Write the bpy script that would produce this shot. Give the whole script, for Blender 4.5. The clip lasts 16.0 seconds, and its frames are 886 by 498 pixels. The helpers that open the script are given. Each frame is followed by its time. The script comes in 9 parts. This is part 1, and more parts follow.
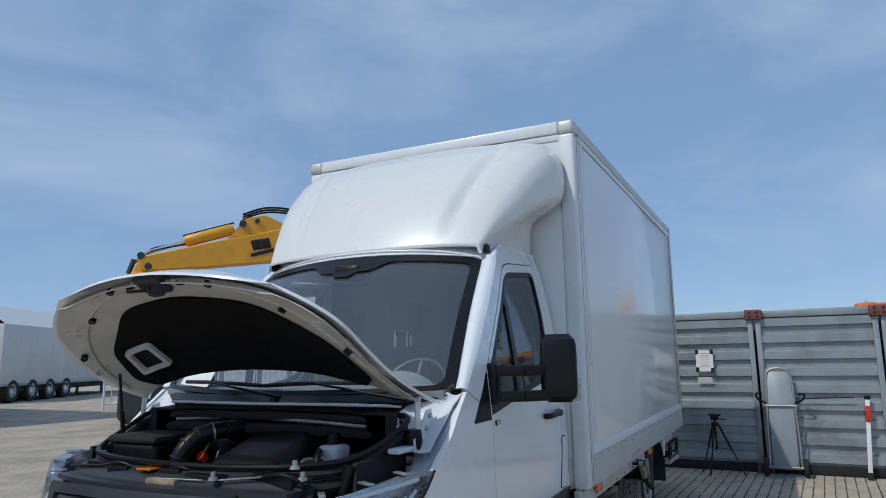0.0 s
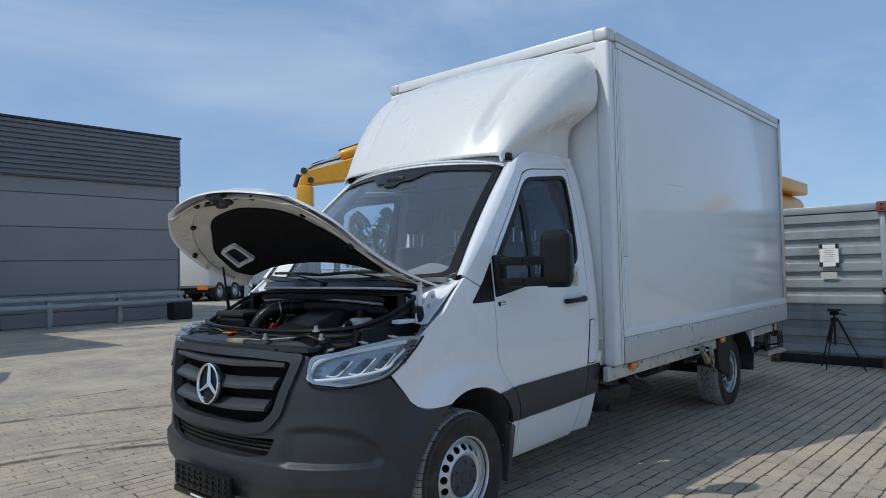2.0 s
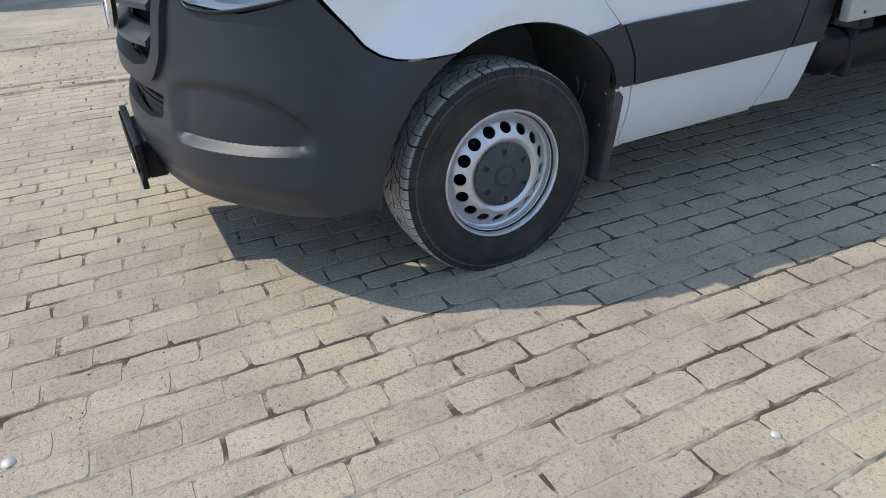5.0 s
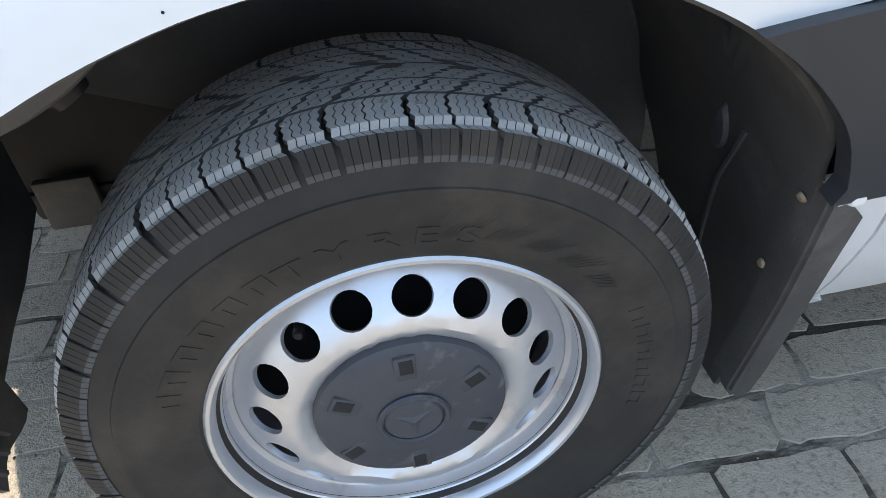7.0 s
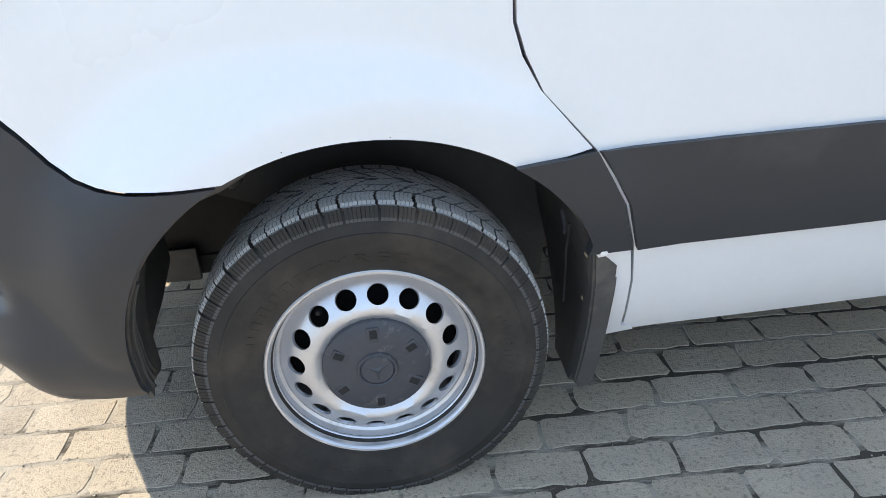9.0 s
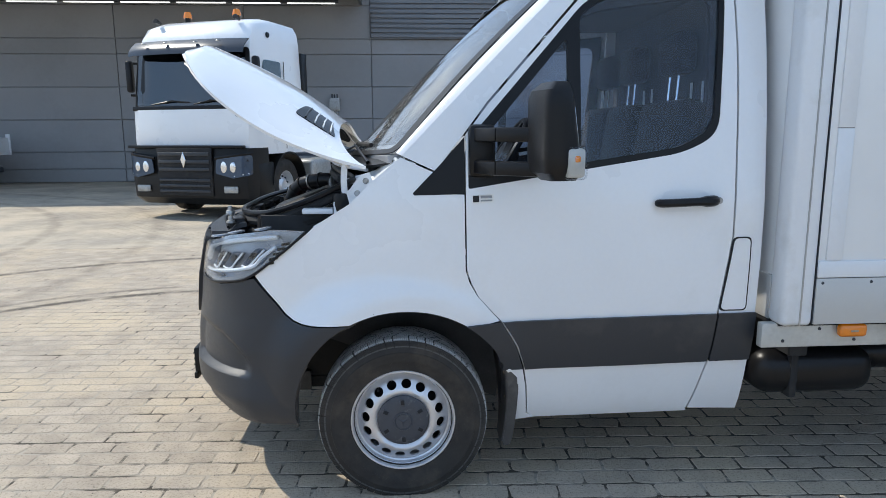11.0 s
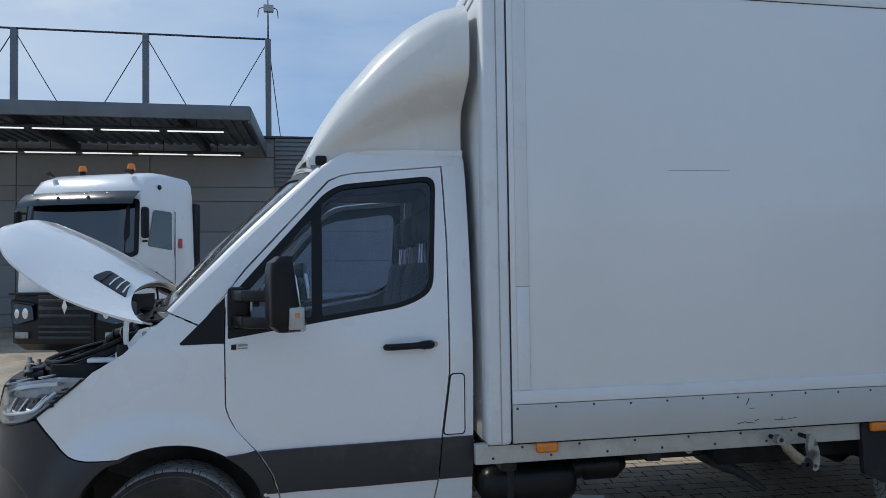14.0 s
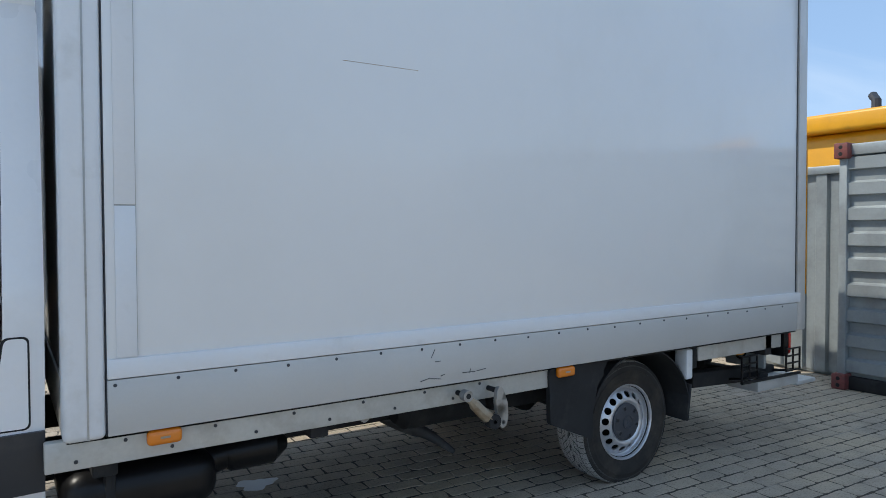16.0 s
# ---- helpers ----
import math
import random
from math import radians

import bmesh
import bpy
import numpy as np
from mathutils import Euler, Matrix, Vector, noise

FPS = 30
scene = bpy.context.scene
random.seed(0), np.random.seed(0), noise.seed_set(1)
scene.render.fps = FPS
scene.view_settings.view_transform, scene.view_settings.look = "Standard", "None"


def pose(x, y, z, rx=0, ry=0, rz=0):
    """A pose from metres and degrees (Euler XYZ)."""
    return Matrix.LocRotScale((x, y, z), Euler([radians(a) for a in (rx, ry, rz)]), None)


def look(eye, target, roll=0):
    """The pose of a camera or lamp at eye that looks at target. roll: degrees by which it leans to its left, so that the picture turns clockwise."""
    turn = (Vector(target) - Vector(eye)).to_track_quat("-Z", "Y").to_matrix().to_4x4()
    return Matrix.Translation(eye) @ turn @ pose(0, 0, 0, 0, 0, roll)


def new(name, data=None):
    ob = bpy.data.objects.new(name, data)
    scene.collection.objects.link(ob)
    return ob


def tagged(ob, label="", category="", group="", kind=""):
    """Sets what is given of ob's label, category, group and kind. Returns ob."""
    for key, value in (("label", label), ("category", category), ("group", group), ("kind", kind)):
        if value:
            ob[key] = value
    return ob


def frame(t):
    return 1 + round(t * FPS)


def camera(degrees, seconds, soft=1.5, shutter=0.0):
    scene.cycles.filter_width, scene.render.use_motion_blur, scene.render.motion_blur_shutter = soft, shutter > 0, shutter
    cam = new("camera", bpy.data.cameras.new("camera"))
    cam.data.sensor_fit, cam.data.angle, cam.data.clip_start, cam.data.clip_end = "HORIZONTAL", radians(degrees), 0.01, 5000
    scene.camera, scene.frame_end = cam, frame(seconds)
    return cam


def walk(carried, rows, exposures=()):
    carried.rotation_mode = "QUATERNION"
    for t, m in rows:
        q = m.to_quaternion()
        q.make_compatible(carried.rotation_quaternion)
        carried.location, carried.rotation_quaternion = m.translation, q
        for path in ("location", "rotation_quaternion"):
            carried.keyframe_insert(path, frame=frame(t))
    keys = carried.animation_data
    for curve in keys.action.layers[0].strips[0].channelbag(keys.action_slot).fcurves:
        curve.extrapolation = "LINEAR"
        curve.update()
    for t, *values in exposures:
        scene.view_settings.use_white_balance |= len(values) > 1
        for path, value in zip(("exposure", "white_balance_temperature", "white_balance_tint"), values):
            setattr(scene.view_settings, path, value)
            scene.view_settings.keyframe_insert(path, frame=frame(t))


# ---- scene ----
cam = camera(67.1, 16.0, 0.7)
PATH = [
    (0, (-2.774, -2.23, 1.557), (-1.009, -1.351, 1.888), -0.8),
    (0.5, (-2.609, -2.565, 1.562), (-1.071, -1.334, 1.909), -1.1),
    (1, (-2.592, -2.762, 1.524), (-1.09, -1.499, 1.907), -1.2),
    (1.5, (-2.728, -2.978, 1.511), (-1.237, -1.681, 1.82), -1.3),
    (2, (-2.839, -3.282, 1.482), (-1.332, -1.967, 1.536), -1.4),
    (2.5, (-2.857, -3.407, 1.465), (-1.37, -2.095, 1.202), -0.9),
    (3, (-2.702, -3.319, 1.453), (-1.274, -2.051, 0.858), -0.5),
    (3.5, (-2.338, -3.069, 1.397), (-0.944, -1.818, 0.697), -0.6),
    (3.7, (-2.183, -2.973, 1.358), (-0.805, -1.744, 0.591), -0.7),
    (5.8, (-0.514, -2.283, 1.159), (-0.058, -0.654, 0.092), -3.8),
    (6, (-0.393, -2.134, 1.162), (0.044, -0.531, 0.048), -3.6),
    (6.5, (-0.15, -1.751, 1.042), (0.164, -0.209, -0.192), -3.5),
    (7, (-0.036, -1.388, 0.934), (0.218, 0.144, -0.327), -3.7),
    (7.5, (-0.028, -1.227, 0.904), (0.262, 0.4, -0.222), -3.4),
    (8, (-0.037, -1.282, 0.939), (0.236, 0.333, -0.208), -3.2),
    (8.5, (-0.021, -1.612, 1.043), (0.224, 0.101, 0.04), -2.9),
    (8.7, (-0.004, -1.77, 1.082), (0.216, -0.036, 0.11), -2.8),
    (10.8, (0.01, -3.399, 1.491), (0.312, -1.458, 1.114), -0.6),
    (11, (-0.005, -3.551, 1.517), (0.122, -1.585, 1.172), -0.3),
    (11.5, (-0.016, -3.959, 1.558), (0.0, -1.962, 1.446), -0.6),
    (12, (0.046, -4.274, 1.584), (-0.009, -2.28, 1.733), -0.5),
    (12.5, (0.224, -4.58, 1.597), (0.185, -2.61, 1.942), -0.9),
    (13, (0.388, -4.574, 1.595), (0.48, -2.628, 2.048), -0.8),
    (13.5, (0.552, -4.438, 1.596), (0.693, -2.471, 1.926), -0.8),
    (14, (0.711, -4.285, 1.614), (1.065, -2.317, 1.676), -0.8),
    (14.5, (0.859, -4.115, 1.637), (1.493, -2.219, 1.65), -0.3),
    (15, (0.933, -3.913, 1.597), (1.827, -2.125, 1.609), -0.3),
    (15.5, (1.061, -3.699, 1.55), (2.142, -2.017, 1.537), 0.0),
    (16, (1.343, -3.537, 1.434), (2.442, -1.867, 1.381), -0.2),
]
LIGHT = [(0, -0.3, 6300, 7), (1.0, -0.3, 6300, 7), (1.5, -0.27, 6300, 7), (2.0, -0.18, 6400, 7), (2.5, 0.06, 6600, 8), (3.0, 0.16, 6800, 8), (3.5, 0.3, 6700, 8), (5.8, 0.58, 6650, 9), (6.5, 1.06, 6950, 9), (7.0, 1.42, 7250, 9),
         (7.5, 1.46, 7450, 9), (8.0, 1.53, 7500, 9), (8.5, 1.46, 7450, 9), (11.0, 0.66, 6750, 8), (11.5, 0.42, 6750, 7), (12.5, -0.14, 6550, 7), (13.0, -0.36, 6450, 7), (13.5, -0.43, 6400, 7), (14.0, -0.18, 6450, 7), (14.5, 0.12, 6550, 7), (15.0, 0.4, 6650, 7), (16.0, 0.36, 6700, 7)]
walk(cam, [(t, look(eye, target, roll)) for t, eye, target, roll in PATH], LIGHT)

# ---- light ----
SUN_TO = Vector((0.76, -0.37, -1.0)).normalized()
SUN_EL = math.asin(-SUN_TO.z)
world = bpy.data.worlds.new("world")
world.use_nodes = True
scene.world = world
wn, wl = world.node_tree.nodes, world.node_tree.links
sky = wn.new("ShaderNodeTexSky")
sky.sky_type, sky.sun_disc = "NISHITA", False
sky.sun_elevation = SUN_EL
sky.sun_rotation = math.atan2(-SUN_TO.x, -SUN_TO.y)
sky.air_density, sky.dust_density, sky.ozone_density = 0.8, 0.1, 3.0
# summer haze that evens out the sky between zenith and horizon
haze = wn.new("ShaderNodeMix")
haze.data_type = "RGBA"
haze.inputs["Factor"].default_value = 0.80
haze.inputs["B"].default_value = (1.15, 1.78, 2.85, 1)
wl.new(sky.outputs["Color"], haze.inputs["A"])
CLOUD = (-0.30, 0.865, 0.408)
# thin high cloud and a few soft cumulus heads over the clear sky
geo = wn.new("ShaderNodeTexCoord")
sq = wn.new("ShaderNodeMapping")
sq.inputs["Rotation"].default_value = (0.0, 0.35, 0.5)
sq.inputs["Scale"].default_value = (0.8, 1.6, 3.4)
wl.new(geo.outputs["Generated"], sq.inputs["Vector"])
veil = wn.new("ShaderNodeTexNoise")
veil.inputs["Scale"].default_value, veil.inputs["Detail"].default_value = 2.2, 7.0
veil.inputs["Roughness"].default_value, veil.inputs["Distortion"].default_value = 0.55, 0.5
wl.new(sq.outputs["Vector"], veil.inputs["Vector"])
vr = wn.new("ShaderNodeMapRange")
vr.inputs["From Min"].default_value, vr.inputs["From Max"].default_value = 0.40, 0.74
vr.inputs["To Max"].default_value = 0.50
wl.new(veil.outputs["Fac"], vr.inputs["Value"])
cloud = wn.new("ShaderNodeMix")
cloud.data_type = "RGBA"
cloud.inputs["B"].default_value = (2.7, 3.2, 4.0, 1)
# the veil thickens to one side of the hall
side = wn.new("ShaderNodeVectorMath")
side.operation = "DOT_PRODUCT"
side.inputs[1].default_value = Vector((-0.62, 0.74, 0.26)).normalized()
wl.new(geo.outputs["Generated"], side.inputs[0])
thick = wn.new("ShaderNodeMapRange")
thick.inputs["From Min"].default_value, thick.inputs["From Max"].default_value, thick.inputs["To Max"].default_value = 0.80, 1.0, 0.80
wl.new(side.outputs["Value"], thick.inputs["Value"])
veils = wn.new("ShaderNodeMath")
wl.new(vr.outputs["Result"], veils.inputs[0])
wl.new(thick.outputs["Result"], veils.inputs[1])
wl.new(veils.outputs["Value"], cloud.inputs["Factor"])
wl.new(haze.outputs["Result"], cloud.inputs["A"])
squash = wn.new("ShaderNodeMapping")
squash.inputs["Scale"].default_value = (1.0, 1.0, 1.55)
wl.new(geo.outputs["Generated"], squash.inputs["Vector"])
heads = wn.new("ShaderNodeVectorMath")
heads.operation = "DISTANCE"
centre = Vector(CLOUD).normalized()
heads.inputs[1].default_value = (centre.x, centre.y, centre.z * 1.55)
wl.new(squash.outputs["Vector"], heads.inputs[0])
near = wn.new("ShaderNodeMapRange")
near.inputs["From Min"].default_value, near.inputs["From Max"].default_value = 0.20, 0.03
wl.new(heads.outputs["Value"], near.inputs["Value"])
puff = wn.new("ShaderNodeTexNoise")
puff.inputs["Scale"].default_value, puff.inputs["Detail"].default_value, puff.inputs["Roughness"].default_value = 11.0, 9.0, 0.56
wl.new(squash.outputs["Vector"], puff.inputs["Vector"])
both_f = wn.new("ShaderNodeMath")
both_f.operation = "MULTIPLY_ADD"
both_f.inputs[1].default_value = 1.0
wl.new(near.outputs["Result"], both_f.inputs[0])
wl.new(puff.outputs["Fac"], both_f.inputs[2])
cut = wn.new("ShaderNodeMapRange")
cut.inputs["From Min"].default_value, cut.inputs["From Max"].default_value = 0.96, 1.55
cut.inputs["To Max"].default_value = 0.85
wl.new(both_f.outputs["Value"], cut.inputs["Value"])
cumulus = wn.new("ShaderNodeMix")
cumulus.data_type = "RGBA"
cumulus.inputs["B"].default_value = (3.7, 3.95, 4.3, 1)
wl.new(cut.outputs["Result"], cumulus.inputs["Factor"])
wl.new(cloud.outputs["Result"], cumulus.inputs["A"])
bg = wn["Background"]
wl.new(cumulus.outputs["Result"], bg.inputs["Color"])
bg.inputs["Strength"].default_value = 0.225
sun = new("sun", bpy.data.lights.new("sun", "SUN"))
sun.data.energy, sun.data.angle, sun.data.color = 2.6, radians(0.6), (1.0, 0.96, 0.89)
sun.matrix_basis = look((0, 0, 30), Vector((0, 0, 30)) + SUN_TO)


# ---- materials ----
def link(nt, a, ao, b, bi):
    nt.links.new(a.outputs[ao], b.inputs[bi])


def material(name, color, rough=0.5, metal=0.0, var=0.12, scale=6.0, fine=60.0, bump=0.0, bump_scale=200.0, tint=None,
             coat=0.0, spec=0.5, spread=0.0, dirt=None, dirt_scale=1.5, dirt_at=(0.55, 0.75), rough_var=0.1):
    """A surface with large stains and fine grain: tint is the second colour, dirt a third one in patches."""
    m = bpy.data.materials.new(name)
    m.use_nodes = True
    nt = m.node_tree
    p = nt.nodes["Principled BSDF"]
    co = nt.nodes.new("ShaderNodeTexCoord")
    n1 = nt.nodes.new("ShaderNodeTexNoise")
    n1.inputs["Scale"].default_value, n1.inputs["Detail"].default_value = scale, 5.0
    n2 = nt.nodes.new("ShaderNodeTexNoise")
    n2.inputs["Scale"].default_value, n2.inputs["Detail"].default_value = fine, 3.0
    link(nt, co, "Object", n1, "Vector")
    link(nt, co, "Object", n2, "Vector")
    add = nt.nodes.new("ShaderNodeMath")
    add.operation = "MULTIPLY_ADD"
    add.inputs[1].default_value = 0.45
    link(nt, n2, "Fac", add, 0)
    link(nt, n1, "Fac", add, 2)
    ramp = nt.nodes.new("ShaderNodeMapRange")
    ramp.inputs["From Min"].default_value, ramp.inputs["From Max"].default_value = 0.45, 1.0
    link(nt, add, "Value", ramp, "Value")
    mix = nt.nodes.new("ShaderNodeMix")
    mix.data_type = "RGBA"
    c = Vector(color)
    t2 = Vector(tint) if tint else c * (1 - var)
    mix.inputs["A"].default_value = (*(c * (1 + (0 if tint else var * 0.5))), 1)
    mix.inputs["B"].default_value = (*t2, 1)
    link(nt, ramp, "Result", mix, "Factor")
    last = mix
    if spread:
        info = nt.nodes.new("ShaderNodeObjectInfo")
        isl = nt.nodes.new("ShaderNodeNewGeometry")
        sm = nt.nodes.new("ShaderNodeMath")
        sm.operation = "ADD"
        link(nt, info, "Random", sm, 0)
        link(nt, isl, "Random Per Island", sm, 1)
        fr = nt.nodes.new("ShaderNodeMath")
        fr.operation = "FRACT"
        link(nt, sm, "Value", fr, 0)
        mr = nt.nodes.new("ShaderNodeMapRange")
        mr.inputs["To Min"].default_value, mr.inputs["To Max"].default_value = 1 - spread, 1 + spread
        link(nt, fr, "Value", mr, "Value")
        hs = nt.nodes.new("ShaderNodeHueSaturation")
        link(nt, mr, "Result", hs, "Value")
        link(nt, last, "Result", hs, "Color")
        last = hs
    if dirt:
        n3 = nt.nodes.new("ShaderNodeTexNoise")
        n3.inputs["Scale"].default_value, n3.inputs["Detail"].default_value, n3.inputs["Roughness"].default_value = dirt_scale, 8.0, 0.62
        link(nt, co, "Object", n3, "Vector")
        mr = nt.nodes.new("ShaderNodeMapRange")
        mr.inputs["From Min"].default_value, mr.inputs["From Max"].default_value = dirt_at
        link(nt, n3, "Fac", mr, "Value")
        md = nt.nodes.new("ShaderNodeMix")
        md.data_type = "RGBA"
        link(nt, mr, "Result", md, "Factor")
        nt.links.new(last.outputs[0 if last.bl_idname.endswith("Saturation") else 2], md.inputs["A"])
        md.inputs["B"].default_value = (*dirt, 1)
        last = md
    nt.links.new(last.outputs[0 if last.bl_idname.endswith("Saturation") else 2], p.inputs["Base Color"])
    rr = nt.nodes.new("ShaderNodeMapRange")
    rr.inputs["To Min"].default_value, rr.inputs["To Max"].default_value = max(0.02, rough - rough_var * rough), min(1, rough + rough_var)
    link(nt, n1, "Fac", rr, "Value")
    link(nt, rr, "Result", p, "Roughness")
    p.inputs["Metallic"].default_value = metal
    p.inputs["Specular IOR Level"].default_value = spec
    p.inputs["Coat Weight"].default_value = coat
    p.inputs["Coat Roughness"].default_value = 0.06
    if bump:
        nb = nt.nodes.new("ShaderNodeTexNoise")
        nb.inputs["Scale"].default_value, nb.inputs["Detail"].default_value = bump_scale, 4.0
        link(nt, co, "Object", nb, "Vector")
        b = nt.nodes.new("ShaderNodeBump")
        b.inputs["Strength"].default_value, b.inputs["Distance"].default_value = bump, 0.01
        link(nt, nb, "Fac", b, "Height")
        link(nt, b, "Normal", p, "Normal")
    return m


def glass(name, tint, gloss=0.06, rough=0.01, dust=0.0):
    """A thin pane: tinted see-through, with mirror gloss that grows at grazing angles and a film of dust."""
    m = bpy.data.materials.new(name)
    m.use_nodes = True
    nt = m.node_tree
    nt.nodes.remove(nt.nodes["Principled BSDF"])
    tr = nt.nodes.new("ShaderNodeBsdfTransparent")
    tr.inputs["Color"].default_value = (*tint, 1)
    gl = nt.nodes.new("ShaderNodeBsdfGlossy")
    gl.inputs["Roughness"].default_value = rough
    lw = nt.nodes.new("ShaderNodeLayerWeight")
    lw.inputs["Blend"].default_value = 0.5
    graze = nt.nodes.new("ShaderNodeMath")
    graze.operation = "POWER"
    graze.inputs[1].default_value = 5.0
    link(nt, lw, "Facing", graze, 0)
    ad = nt.nodes.new("ShaderNodeMath")
    ad.operation = "MULTIPLY_ADD"
    ad.use_clamp = True
    ad.inputs[1].default_value, ad.inputs[2].default_value = 1.0 - gloss, gloss
    link(nt, graze, "Value", ad, 0)
    mx = nt.nodes.new("ShaderNodeMixShader")
    link(nt, ad, "Value", mx, "Fac")
    nt.links.new(tr.outputs[0], mx.inputs[1])
    nt.links.new(gl.outputs[0], mx.inputs[2])
    last = mx
    if dust:
        co = nt.nodes.new("ShaderNodeTexCoord")
        no = nt.nodes.new("ShaderNodeTexNoise")
        no.inputs["Scale"].default_value, no.inputs["Detail"].default_value = 4.0, 6.0
        link(nt, co, "Object", no, "Vector")
        mr = nt.nodes.new("ShaderNodeMapRange")
        mr.inputs["To Min"].default_value, mr.inputs["To Max"].default_value = dust * 0.5, dust * 1.5
        link(nt, no, "Fac", mr, "Value")
        df = nt.nodes.new("ShaderNodeBsdfDiffuse")
        df.inputs["Color"].default_value = (0.62, 0.60, 0.57, 1)
        last = nt.nodes.new("ShaderNodeMixShader")
        link(nt, mr, "Result", last, "Fac")
        nt.links.new(mx.outputs[0], last.inputs[1])
        nt.links.new(df.outputs[0], last.inputs[2])
    nt.links.new(last.outputs[0], nt.nodes["Material Output"].inputs["Surface"])
    return m


M_PAINT = material("white_paint", (0.80, 0.81, 0.82), 0.25, var=0.03, scale=2.0, coat=0.9, dirt=(0.66, 0.65, 0.62), dirt_scale=1.3, dirt_at=(0.6, 0.95))
M_GRP = material("white_gelcoat", (0.74, 0.735, 0.71), 0.24, var=0.03, scale=2.0, coat=0.35, dirt=(0.72, 0.712, 0.68), dirt_scale=1.2, dirt_at=(0.58, 0.95))
M_PANEL = material("white_panel", (0.77, 0.785, 0.79), 0.30, var=0.02, scale=0.8, fine=9, coat=0.75, spec=0.12, dirt=(0.71, 0.72, 0.715), dirt_scale=0.9, dirt_at=(0.5, 0.85))
M_PANEL.node_tree.nodes["Principled BSDF"].inputs["Coat Roughness"].default_value = 0.10
M_PANEL.node_tree.nodes["Principled BSDF"].inputs["Coat IOR"].default_value = 1.55
M_TRIMW = material("white_trim", (0.74, 0.755, 0.77), 0.3, var=0.04, scale=3.0, dirt=(0.6, 0.6, 0.58), dirt_scale=5, dirt_at=(0.58, 0.85))
M_ALU = material("anodised_aluminium", (0.60, 0.60, 0.59), 0.42, metal=0.35, var=0.10, scale=2.5, fine=120, dirt=(0.44, 0.42, 0.38), dirt_scale=4, dirt_at=(0.52, 0.8), bump=0.03)
M_RAIL = material("pale_steel_rail", (0.55, 0.54, 0.50), 0.5, metal=0.2, var=0.14, scale=4, dirt=(0.36, 0.33, 0.28), dirt_scale=6, dirt_at=(0.5, 0.78))
M_PLASTIC = material("charcoal_plastic", (0.028, 0.032, 0.039), 0.38, spec=0.5, var=0.12, scale=3, fine=90, bump=0.12, bump_scale=900, dirt=(0.085, 0.08, 0.075), dirt_scale=3, dirt_at=(0.55, 0.85))
M_BLACK = material("black_plastic", (0.009, 0.009, 0.010), 0.30, spec=0.25, var=0.2, scale=8, bump=0.05, bump_scale=500)
M_BLACKM = material("matt_black", (0.016, 0.016, 0.017), 0.8, var=0.25, scale=9, bump=0.1, bump_scale=300, dirt=(0.05, 0.047, 0.042), dirt_scale=6, dirt_at=(0.55, 0.85))
M_FELT = material("black_felt", (0.010, 0.010, 0.011), 0.95, var=0.2, scale=30, spec=0.15, bump=0.2, bump_scale=700)
M_RUBBER = material("tyre_sidewall", (0.036, 0.033, 0.030), 0.6, spec=0.25, var=0.25, scale=10, bump=0.06, bump_scale=300, dirt=(0.078, 0.064, 0.052), dirt_scale=7, dirt_at=(0.5, 0.8))
M_TREAD = material("dusty_tread", (0.50, 0.49, 0.47), 0.8, var=0.2, scale=18, fine=220, bump=0.25, bump_scale=420, spec=0.25, dirt=(0.40, 0.365, 0.32), dirt_scale=16, dirt_at=(0.55, 0.8))
M_LINER = material("dusty_liner", (0.065, 0.062, 0.060), 0.55, var=0.3, scale=8, fine=120, bump=0.1, bump_scale=300, dirt=(0.15, 0.14, 0.128), dirt_scale=7, dirt_at=(0.55, 0.85))
# dull white, its base colour warmed for light bounced off the sunlit ground
M_UNDER = material("bounce_warmed_white", (0.64, 0.61, 0.56), 0.45, var=0.12, scale=7, dirt=(0.48, 0.465, 0.42), dirt_scale=5, dirt_at=(0.5, 0.8))
M_GLOSSP = material("glossy_charcoal", (0.055, 0.058, 0.064), 0.3, var=0.1, scale=4)
M_BOWL = material("silver_bowl", (0.38, 0.42, 0.48), 0.22, metal=0.55, var=0.04, scale=8)
M_STRIP = material("clear_light_guide", (0.88, 0.90, 0.92), 0.2, var=0.02, scale=8, coat=0.5)
M_FACET = material("smoky_facet", (0.07, 0.10, 0.15), 0.12, metal=0.5, var=0.15, scale=14)
M_SKIRT = material("pale_skirt", (0.52, 0.52, 0.505), 0.42, metal=0.15, var=0.05, scale=3, fine=120, dirt=(0.50, 0.49, 0.46), dirt_scale=6, dirt_at=(0.6, 0.9), bump=0.02)
M_GROOVE = material("tread_groove", (0.10, 0.097, 0.093), 0.9, var=0.2, scale=20, spec=0.2)
M_RIM = material("silver_rim_paint", (0.66, 0.67, 0.70), 0.30, metal=0.7, var=0.08, scale=9, dirt=(0.30, 0.29, 0.27), dirt_scale=14, dirt_at=(0.6, 0.85))
M_CAP = material("grey_hub_plastic", (0.055, 0.058, 0.068), 0.5, var=0.15, scale=12, dirt=(0.17, 0.165, 0.16), dirt_scale=22, dirt_at=(0.58, 0.74), bump=0.06, bump_scale=300)
M_CHROME = material("chrome", (0.80, 0.81, 0.83), 0.1, metal=1.0, var=0.03, scale=5)
M_STEEL = material("dull_steel", (0.42, 0.42, 0.41), 0.45, metal=0.7, var=0.2, scale=14, dirt=(0.20, 0.17, 0.13), dirt_scale=12, dirt_at=(0.55, 0.8))
M_RUST = material("rusty_steel", (0.24, 0.16, 0.09), 0.75, metal=0.3, tint=(0.46, 0.40, 0.30), scale=16, bump=0.2, bump_scale=120)
